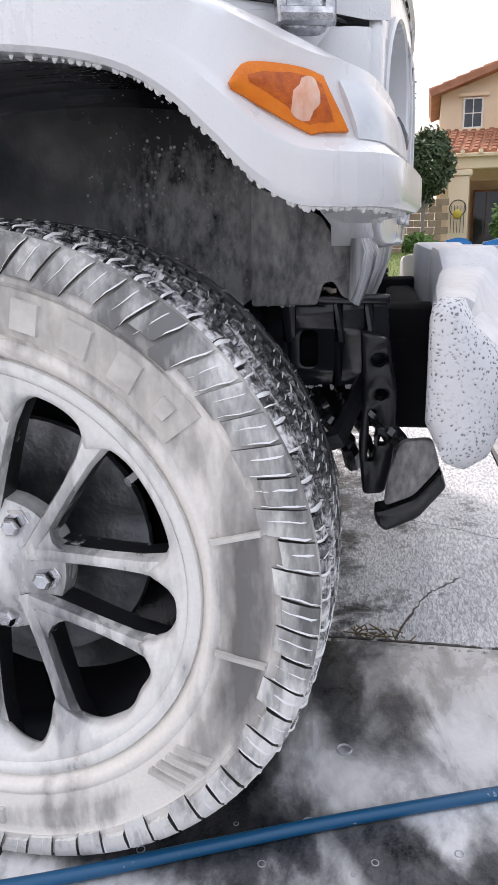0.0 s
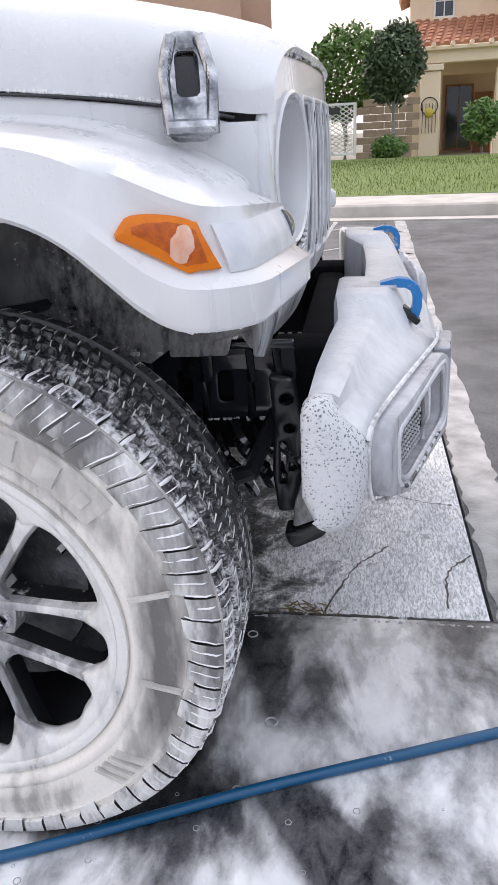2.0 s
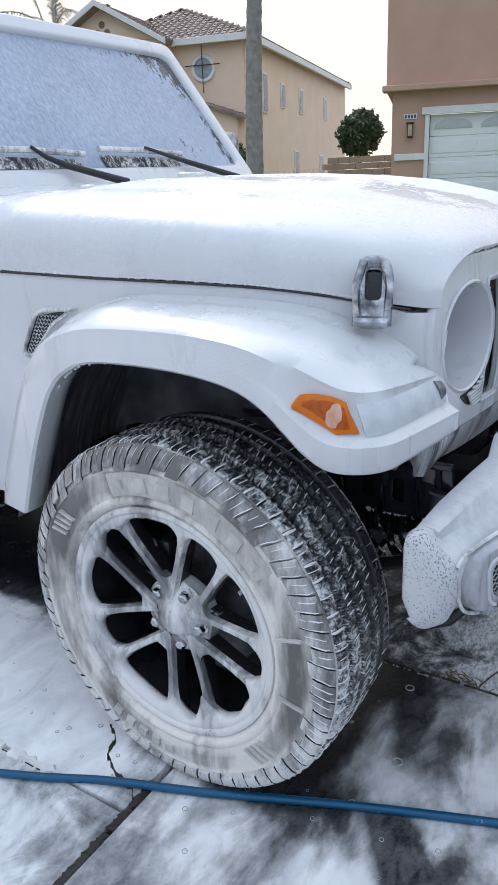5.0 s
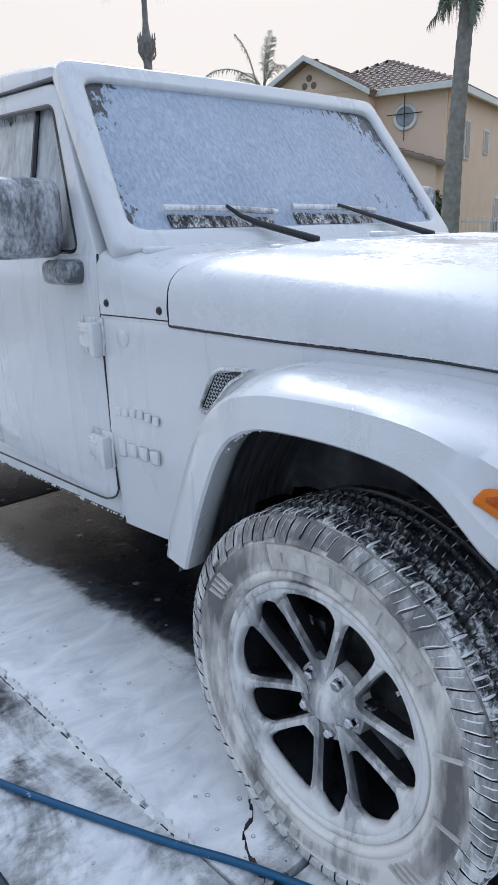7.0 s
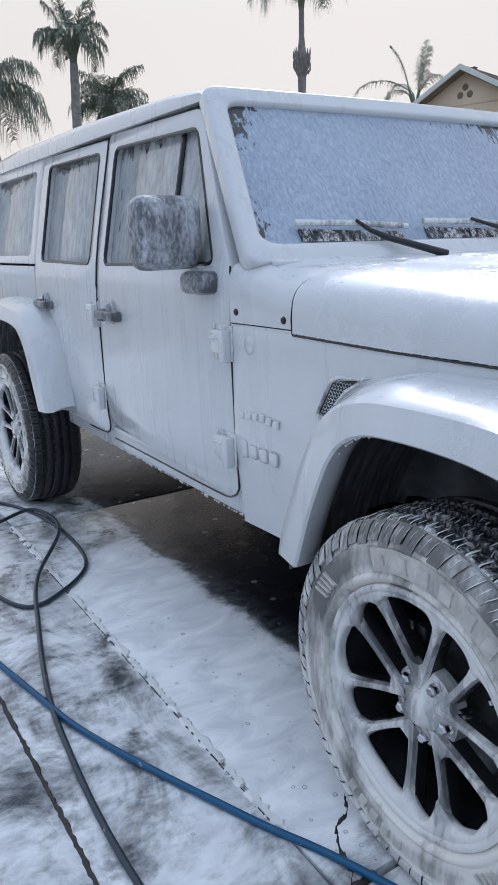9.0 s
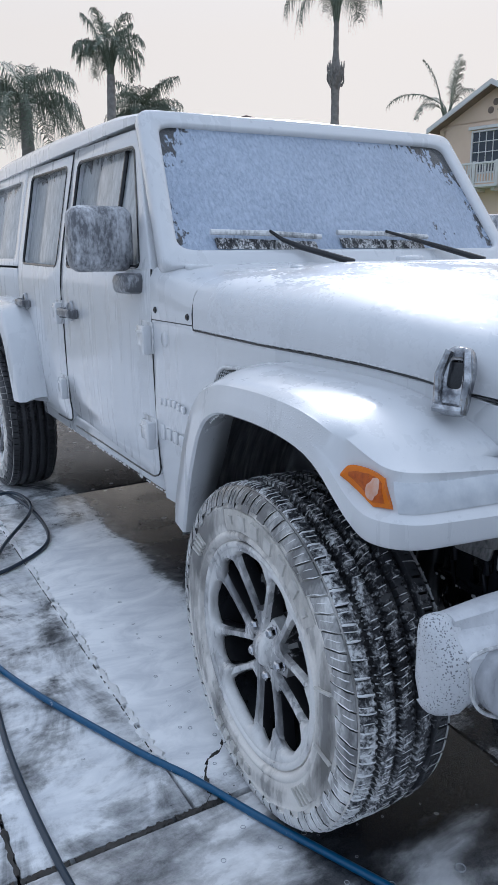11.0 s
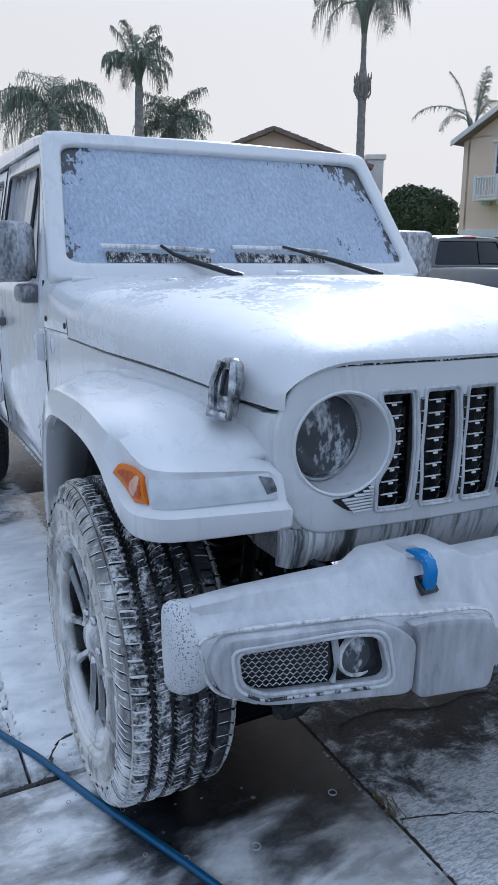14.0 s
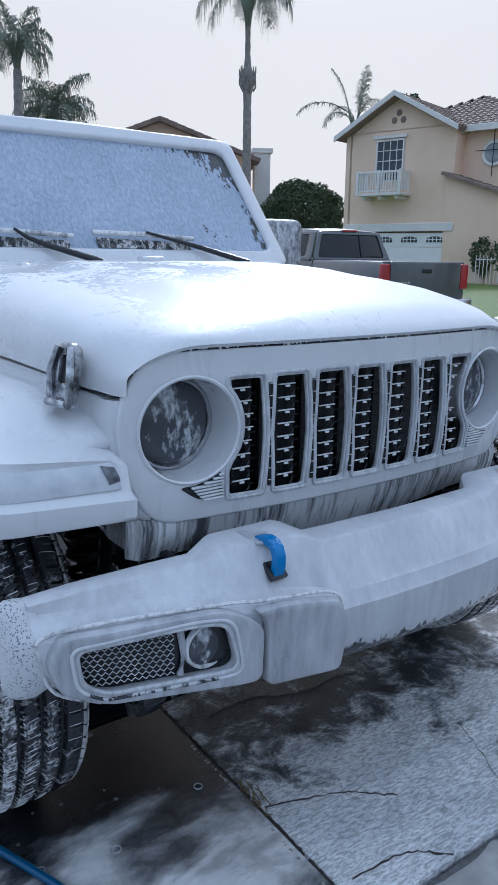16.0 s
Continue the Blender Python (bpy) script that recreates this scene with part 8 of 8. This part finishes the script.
# fence and block wall between the houses
fence = thing("iron_fence", "pale iron fence beside the house", "fence", pose(-16.5, 22.0, 0, 0, 0, 12))
boxes(M_WHITE, "rail", fence, [((2.2, 0, 1.25), (4.4, 0.04, 0.05)), ((2.2, 0, 0.25), (4.4, 0.04, 0.05))])
for k in range(30):
    part("picket", box(B(), (0.15 * k, 0, 0.7), (0.025, 0.025, 1.4)), M_WHITE, fence)
bw2 = thing("block_wall", "tan block wall at the side yard", "wall", pose(-11.5, 22.6, 0.1, 0, 0, 5), kind="structure")
bm = B()
for r in range(8):
    for c in range(11):
        box(bm, (0.41 * c + (0.2 if r % 2 else 0), 0, 0.1 + 0.205 * r), (0.40, 0.18, 0.195), 0.01, None, 1)
part("block_course", bm, M_BLOCK, bw2)


# ------------------------------------------------------------------ plants
M_BARK = simple("palm bark", (0.20, 0.185, 0.17), (0.34, 0.32, 0.30), 6.0, 0.9, bump=0.6, fine=18.0)
M_FROND = simple("palm frond", (0.12, 0.15, 0.11), (0.20, 0.23, 0.17), 4.0, 0.6, bump=0.0)
M_LEAF = simple("dark green leaves", (0.04, 0.065, 0.03), (0.08, 0.12, 0.05), 6.0, 0.6, bump=0.0)
M_LEAF2 = simple("bright green leaves", (0.06, 0.13, 0.02), (0.12, 0.22, 0.05), 6.0, 0.6, bump=0.0)


def frond(bm, base, az, lift, length, droop, rnd, leaf=0.45, pairs=34, hang=0.6, wide=0.016):
    """A feather leaf: a curved midrib with many narrow leaflets that hang from it."""
    d = Vector((math.cos(az), math.sin(az), 0))
    pts = []
    for k in range(11):
        t = k / 10
        ang = lift - droop * t ** 1.6
        p = (pts[-1] if pts else base) + (d * math.cos(ang) + Vector((0, 0, 1)) * math.sin(ang)) * (length / 10 if pts else 0)
        pts.append(p)
    tube(bm, pts, 0.030, 4, 1.0, lambda t: 1 - 0.85 * t)
    side = Vector((-d.y, d.x, 0))
    for k in range(pairs):
        t = 0.16 + 0.84 * k / pairs
        i = min(int(t * 10), 9)
        p = pts[i].lerp(pts[i + 1], t * 10 - i)
        along = (pts[i + 1] - pts[i]).normalized()
        ll = leaf * (0.35 + 0.75 * math.sin(math.pi * min(1.0, 0.12 + t * 0.86))) * rnd.uniform(0.75, 1.15)
        for s in (-1, 1):
            if rnd.random() < 0.08:
                continue
            way = side * s * rnd.uniform(0.45, 0.9) + along * rnd.uniform(0.35, 0.7)
            mid = p + way * ll * 0.5 + Vector((0, 0, rnd.uniform(-0.05, 0.12))) * ll
            tip = p + way * ll * 0.85 + Vector((0, 0, -hang * rnd.uniform(0.5, 1.2))) * ll
            w = along * wide
            a, b, c, e = bm.verts.new(p - w), bm.verts.new(p + w), bm.verts.new(mid + w * 0.9), bm.verts.new(mid - w * 0.9)
            bm.faces.new((a, b, c, e))
            bm.faces.new((e, c, bm.verts.new(tip)))


def palm(x, y, trunk_h, r0, crown, fronds, seed, label, knot=None, lean=(0, 0), leaf=0.45, hang=0.6, fork=0.0, mat=None):
    """fronds: (count, lowest lift, highest lift, droop) in tiers. fork: how far the leaf stems rise bare above the trunk."""
    rnd = random.Random(seed)
    t = thing("palm_tree", label, "palm tree", pose(x, y, 0))
    bm = B()
    pts, N = [], 40
    for k in range(N + 1):
        q = k / N
        pts.append((lean[0] * q * q, lean[1] * q * q, -0.2 + (trunk_h + 0.2) * q))
    def tp(q):
        v = 1.1 - 0.38 * q + (0.06 if int(q * N) % 2 else 0.0)
        if knot:
            v += 0.75 * math.exp(-((q - knot) / 0.035) ** 2) - 0.20 * sm((q - knot - 0.04) / 0.05)
        return v
    tube(bm, pts, r0, 12, 1.0, tp)
    trunk = part("trunk", bm, M_BARK, t, "ringed grey palm trunk")
    if knot:
        # old leaf bases stand off the swollen neck
        bm = B()
        for k in range(26):
            a, z = k * 2.4, trunk_h * (knot - 0.035 + 0.07 * k / 26)
            o = Vector((math.cos(a), math.sin(a), 0))
            tube(bm, [o * r0 * 1.2 + Vector((0, 0, z - 0.20)), o * r0 * 1.75 + Vector((0, 0, z)), o * r0 * 1.80 + Vector((0, 0, z + 0.28))], 0.07, 5, 1.0, lambda q: 1.0 - 0.7 * q)
        part("leaf_base", bm, M_BARK, trunk)["kind"] = "stuff"
    top = Vector(pts[-1])
    bm = B()
    for count, low, high, droop in fronds:
        for k in range(count):
            az = 6.283 * (k + rnd.uniform(-0.3, 0.3)) / count
            base = top + Vector((0, 0, rnd.uniform(-0.25, 0.15)))
            if fork:
                end = base + Vector((math.cos(az) * 0.30, math.sin(az) * 0.30, 1.0)) * fork * rnd.uniform(0.85, 1.1)
                tube(bm, [base - Vector((0, 0, 0.3)), base.lerp(end, 0.5) - Vector((math.cos(az), math.sin(az), 0)) * 0.05 * fork, end], 0.075, 5, 1.0, lambda q: 1.2 - 0.6 * q)
                base = end
            frond(bm, base, az, rnd.uniform(low, high), crown * rnd.uniform(0.8, 1.1), droop * rnd.uniform(0.8, 1.2), rnd, leaf, 44, hang)
    part("crown", bm, mat or M_FROND, t, "feathery palm fronds")


def foliage(bm, centre, radii, n, size, rnd):
    """Many small leaf clumps inside an uneven ellipsoid."""
    c = Vector(centre)
    for k in range(n):
        d = Vector((rnd.gauss(0, 1), rnd.gauss(0, 1), rnd.gauss(0, 1))).normalized()
        wob = 0.80 + 0.25 * noise.noise(d * 2.3 + c)
        r = wob * (0.55 + 0.45 * rnd.random() ** 0.4)
        p = c + Vector((d.x * radii[0], d.y * radii[1], d.z * radii[2])) * r
        for j in range(3):
            q = p + Vector((rnd.uniform(-1, 1), rnd.uniform(-1, 1), rnd.uniform(-1, 1))) * size
            u = Vector((rnd.uniform(-1, 1), rnd.uniform(-1, 1), rnd.uniform(-1, 1))).normalized() * size
            v = u.orthogonal().normalized() * size * 0.5
            bm.faces.new([bm.verts.new(q - u), bm.verts.new(q + v), bm.verts.new(q + u), bm.verts.new(q - v)])


def tree(x, y, z, trunk_h, radii, n, size, seed, label, mat, r0=0.08):
    rnd = random.Random(seed)
    t = thing("tree", label, "tree", pose(x, y, z))
    bm = B()
    tube(bm, [(0, 0, -0.2), (0.03, 0.02, trunk_h * 0.5), (0, 0, trunk_h)], r0, 8, 1.0, lambda q: 1.2 - 0.5 * q)
    for k in range(5):
        a = k * 1.26
        tube(bm, [(0, 0, trunk_h * 0.8), (math.cos(a) * radii[0] * 0.5, math.sin(a) * radii[1] * 0.5, trunk_h + radii[2] * 0.6)], r0 * 0.5, 6, 1.0, lambda q: 1 - 0.6 * q)
    part("trunk", bm, M_BARK, t)
    bm = B()
    foliage(bm, (0, 0, trunk_h + radii[2] * 0.8), radii, n, size, rnd)
    part("crown", bm, mat, t, "dense small-leaved crown")
    return t


def polar(az, r, eye=(1.7, -1.25)):
    return eye[0] + r * math.cos(radians(az)), eye[1] + r * math.sin(radians(az))


x, y = polar(145.0, 40)
palm(x, y, 12.2, 0.23, 2.6, ((9, 0.9, 1.4, 1.9), (9, 0.3, 0.9, 1.9), (7, -0.2, 0.3, 1.5)), 1, "tall palm with a swollen neck against the sky", 0.80, leaf=0.85, hang=1.1, fork=1.7)
x, y = polar(161.2, 36)
palm(x, y, 9.0, 0.24, 1.5, ((6, 1.1, 1.5, 0.9), (9, 0.3, 1.0, 1.6), (9, -0.4, 0.3, 1.4)), 2, "tall palm with a ragged crown against the sky", None, (-0.35, 0.3), 0.62, 0.95, 1.25)
x, y = polar(158.6, 40)
palm(x, y, 8.3, 0.30, 2.2, ((10, 0.6, 1.3, 1.2), (12, -0.1, 0.6, 1.1), (10, -0.8, -0.1, 0.7)), 7, "bushy palm with drooping fronds", None, leaf=0.8, hang=0.9)
x, y = polar(167.0, 32)
palm(x, y, 7.0, 0.30, 2.9, ((9, 0.9, 1.4, 2.0), (10, 0.3, 0.9, 2.1), (8, -0.3, 0.3, 1.5)), 3, "low full palm against the sky", None, leaf=0.85, hang=1.2)
x, y = polar(137.4, 37)
palm(x, y, 6.6, 0.19, 2.7, ((3, 1.25, 1.5, 0.5), (5, 0.35, 0.8, 1.4)), 4, "slender young palm beside the peach house", None, (0.2, 0), 0.5, 0.5, 0.9)
x, y = polar(122.2, 22, (0.85, -1.85))
palm(x, y, 7.4, 0.24, 1.4, ((8, -0.5, 0.3, 1.0), (8, -1.4, -0.6, 0.3)), 5, "palm trunk standing in front of the peach house", None, (0.25, 0.1), 0.4, 0.9)
x, y = polar(140.8, 45)
tree(x, y, 0, 1.6, (3.0, 3.0, 2.4), 8000, 0.085, 11, "dense round dark green tree", M_LEAF, 0.2)
x, y = polar(138.4, 36)
tree(x, y, 0, 0.6, (1.4, 1.4, 1.0), 900, 0.14, 12, "low green shrub behind the truck", M_LEAF2, 0.08)
x, y = 1.43, 20.6
tree(x, y, 0.2, 1.55, (0.92, 0.82, 1.12), 1500, 0.09, 13, "small clipped tree with slender trunks", M_LEAF, 0.05)
x, y = polar(114.5, 30, (0.86, -1.98))
tree(x, y, 0.2, 1.6, (0.95, 0.85, 0.95), 1100, 0.09, 14, "dark tree between two houses", M_LEAF, 0.1)
x, y = polar(125.6, 27)
tree(x, y, 0.1, 0.5, (0.7, 0.7, 1.0), 240, 0.09, 15, "thin shrub beside the garage", M_LEAF, 0.04)
x, y = polar(87.8, 21, (0.515, -1.59))
tree(x, y, 0.2, 0.10, (0.55, 0.45, 0.35), 700, 0.05, 16, "low bright green bush by the porch", M_LEAF2, 0.03)
x, y = polar(81.5, 21, (0.515, -1.59))
tree(x, y, 0.25, 0.4, (0.6, 0.5, 0.6), 500, 0.07, 17, "green shrub beside the porch", M_LEAF2, 0.03)
x, y = polar(91.0, 27, (0.515, -1.59))
tree(x, y, 0.2, 1.2, (1.8, 1.2, 1.7), 1600, 0.10, 18, "light green tree behind the garden wall", M_LEAF2, 0.08)

# potted palm by the garage
x, y = polar(95.7, 19.3, (0.86, -1.98))
pot = thing("potted_plant", "small palm in a terracotta pot by the garage", "potted plant", pose(x, y, 0.395))
bm = lathe(B(), [(0.0, 0.0), (0.22, 0.0), (0.30, 0.42), (0.33, 0.43), (0.33, 0.50), (0.27, 0.50), (0.25, 0.40), (0.0, 0.40)], 24, 'z')
part("pot", bm, simple("terracotta", (0.42, 0.15, 0.07), (0.52, 0.2, 0.1), 5.0, 0.8), pot, "terracotta pot")
bm = B()
rnd = random.Random(21)
for k in range(16):
    frond(bm, Vector((0, 0, 0.5)), rnd.uniform(0, 6.28), rnd.uniform(0.4, 1.3), rnd.uniform(0.6, 0.85), rnd.uniform(1.2, 2.0), rnd, 0.22, 18, 0.6, 0.012)
part("fronds", bm, M_LEAF2, pot)


# ------------------------------------------------------------------ parked pickup truck
M_TRUCK = simple("dark grey metallic paint", (0.105, 0.109, 0.115), (0.145, 0.149, 0.155), 3.0, 0.26, 0.3, 0.7, 0.0)
M_RED = simple("red lamp plastic", (0.30, 0.012, 0.016), (0.42, 0.02, 0.025), 30.0, 0.2, 0, 0.5)
M_TRUCK_GLASS = simple("tinted truck glass", (0.008, 0.009, 0.011), (0.018, 0.020, 0.024), 1.0, 0.08, bump=0.0)
truck = thing("pickup_truck", "dark grey crew-cab pickup truck parked along the kerb", "truck", pose(-6.57, 8.11, -0.01, 0, 0, 175) @ Matrix.Scale(0.94, 4))


# local x: towards the front of the truck; the tailgate stands at x = 0
def truck_ring(x, w, z0, zt, bulge=0.0):
    """A cross-section of the truck's body: rocker, bulging flank, rounded rail."""
    half_ring = [(w - 0.06, z0), (w - 0.01, z0 + 0.10), (w + bulge, (z0 + zt) / 2 + 0.02), (w + bulge * 0.6, zt - 0.16), (w - 0.015, zt - 0.05), (w - 0.035, zt - 0.012), (w - 0.07, zt)]
    return [Vector((x, -a, b)) for a, b in half_ring] + [Vector((x, a, b)) for a, b in reversed(half_ring)]


bed = loft(B(), [truck_ring(x, w, 0.58, zt, bg2) for x, w, zt, bg2 in ((0.03, 0.97, 1.325, 0.0), (0.30, 0.99, 1.33, 0.01), (0.65, 1.0, 1.335, 0.045), (1.05, 1.0, 1.335, 0.07), (1.50, 1.0, 1.335, 0.045), (1.80, 0.99, 1.335, 0.01), (1.97, 0.985, 1.335, 0.0))])
bed_ob = part("cargo_bed", bed, M_TRUCK, truck, "dark grey cargo bed with bulging flanks", 50)
part("tailgate", plate(rounded([(-0.80, 0.72), (0.80, 0.72), (0.80, 1.325), (-0.80, 1.325)], 0.04), (), 0.07, 0.014, lambda u, v, w: Vector((-0.005 - w, u, v))), M_TRUCK, truck, "smooth dark grey tailgate")
part("tailgate_handle", box(B(), (-0.048, 0.0, 1.17), (0.012, 0.22, 0.07), 0.005), M_BLACK, truck)
for k in range(5):
    part("badge_bar", box(B(), (-0.046, 0.70 - 0.075 * k, 0.98), (0.008, 0.055, 0.030), 0.003, None, 1), M_CHROME, truck, "plain bright badge block" if k == 0 else "")
for s in (-1, 1):
    part("tail_lamp", plate(rounded([(-0.085, 0.86), (0.085, 0.86), (0.085, 1.29), (-0.085, 1.29)], 0.03), (), 0.10, 0.016, lambda u, v, w: Vector((0.010 - w - 0.05 * max(0.0, s * u), s * 0.895 + u, v))), M_RED, truck, "tall red tail lamp")
cabm = loft(B(), [truck_ring(x, w, z0, zt) for x, w, z0, zt in ((2.01, 0.975, 0.56, 1.35), (2.4, 0.985, 0.54, 1.36), (3.4, 0.985, 0.54, 1.34), (4.35, 0.98, 0.55, 1.30), (4.5, 1.0, 0.60, 1.29), (5.2, 0.97, 0.60, 1.24), (5.5, 0.90, 0.62, 1.16), (5.58, 0.84, 0.66, 1.06))])
part("cab", cabm, M_TRUCK, truck, "dark grey cab and hood", 50)


def roof_ring(x, w, z):
    return [Vector((x, a, b)) for a, b in ((-w, z - 0.07), (-w + 0.02, z - 0.025), (-w + 0.09, z), (0, z + 0.025), (w - 0.09, z), (w - 0.02, z - 0.025), (w, z - 0.07))]


top = loft(B(), [roof_ring(2.16, 0.73, 1.86), roof_ring(2.24, 0.75, 1.895), roof_ring(2.8, 0.76, 1.915), roof_ring(3.3, 0.75, 1.895), roof_ring(3.52, 0.73, 1.84)])
part("cab_roof", top, M_TRUCK, truck, "rounded dark grey cab roof", 60)
back_to = lambda u, v, w: Vector((2.05 + (v - 1.34) * 0.22 - w, u, v))
frame_line = rounded([(-0.92, 1.33), (0.92, 1.33), (0.74, 1.85), (-0.74, 1.85)], 0.05)
hole_line = rounded([(-0.80, 1.375), (0.80, 1.375), (0.67, 1.80), (-0.67, 1.80)], 0.06)
part("rear_frame", plate(frame_line, [hole_line], 0.05, 0.010, back_to), M_TRUCK, truck)
rear_pane = part("rear_window", plate(hole_line, (), 0.012, 0.002, back_to), M_TRUCK_GLASS, truck, "dark sliding rear window")
part("slider_bar", tube(B(), [back_to(-0.24, 1.38, 0.012), back_to(-0.22, 1.79, 0.012)], 0.012, 5), M_BLACK, rear_pane)
part("brake_lamp", box(B(), (2.145, 0.0, 1.875), (0.04, 0.34, 0.035), 0.008), M_RED, truck)
for s in (-1, 1):
    side_of = lambda u, v, w: Vector((u, s * (0.955 - (v - 1.34) * 0.40 + w), v))
    outer = rounded([(2.06, 1.33), (4.36, 1.31), (3.60, 1.85), (2.20, 1.86)], 0.05)
    holes_of = [rounded([(2.28, 1.39), (3.02, 1.39), (3.00, 1.80), (2.36, 1.80)], 0.05), rounded([(3.12, 1.39), (4.08, 1.38), (3.52, 1.79), (3.12, 1.80)], 0.05)]
    part("side_frame", plate(outer, holes_of, 0.04, 0.008, side_of), M_TRUCK, truck)
    for line in holes_of:
        part("side_window", plate(line, (), 0.010, 0.002, lambda u, v, w: side_of(u, v, w - 0.006)), M_TRUCK_GLASS, truck, "tinted side window")
    for x in (2.45, 3.25):
        part("door_handle", box(B(), (x, s * 1.0, 1.22), (0.16, 0.03, 0.045), 0.010), M_BLACK, truck)
    part("side_mirror", box(B(), (3.98, s * 1.10, 1.45), (0.12, 0.20, 0.24), 0.04), M_TRUCK, truck)
    for x in (1.05, 4.75):
        bm = lathe(B(), [(0.0, -0.10), (0.20, -0.11), (0.235, -0.125), (0.30, -0.13), (0.365, -0.115), (0.385, -0.08), (0.385, 0.08), (0.36, 0.11), (0.0, 0.11)], 32, 'y', (x, 0.88, 0.385))
        if s < 0:
            bm = mirrored(bm)
        part("wheel", bm, M_BLACK, truck, "dark truck wheel")
bm = box(B(), (-0.10, 0, 0.585), (0.16, 1.16, 0.17), 0.03)
rear_bumper = part("rear_bumper", bm, M_BLACK, truck, "dark step in the rear bumper")
for s in (-1, 1):
    part("bumper_end", box(B(), (-0.09, s * 0.78, 0.60), (0.20, 0.42, 0.21), 0.04), M_CHROME, rear_bumper, "bright bumper end")
part("plate_bar", box(B(), (-0.188, 0.0, 0.60), (0.010, 0.32, 0.15), 0.004), M_WHITE, rear_bumper, "pale plain plate")

# garden plants near the peach house
x, y = polar(127.6, 30.0, (1.7, -1.25))
tree(x, y, 0, 0.7, (0.55, 0.55, 0.85), 420, 0.06, 41, "thin rose shrub beside the garage", M_LEAF, 0.03)
x, y = polar(133.6, 44.0, (1.7, -1.25))
tree(x, y, 0, 8.2, (0.9, 0.9, 1.0), 420, 0.12, 42, "feathery treetop behind the tiled roof", M_LEAF, 0.07)
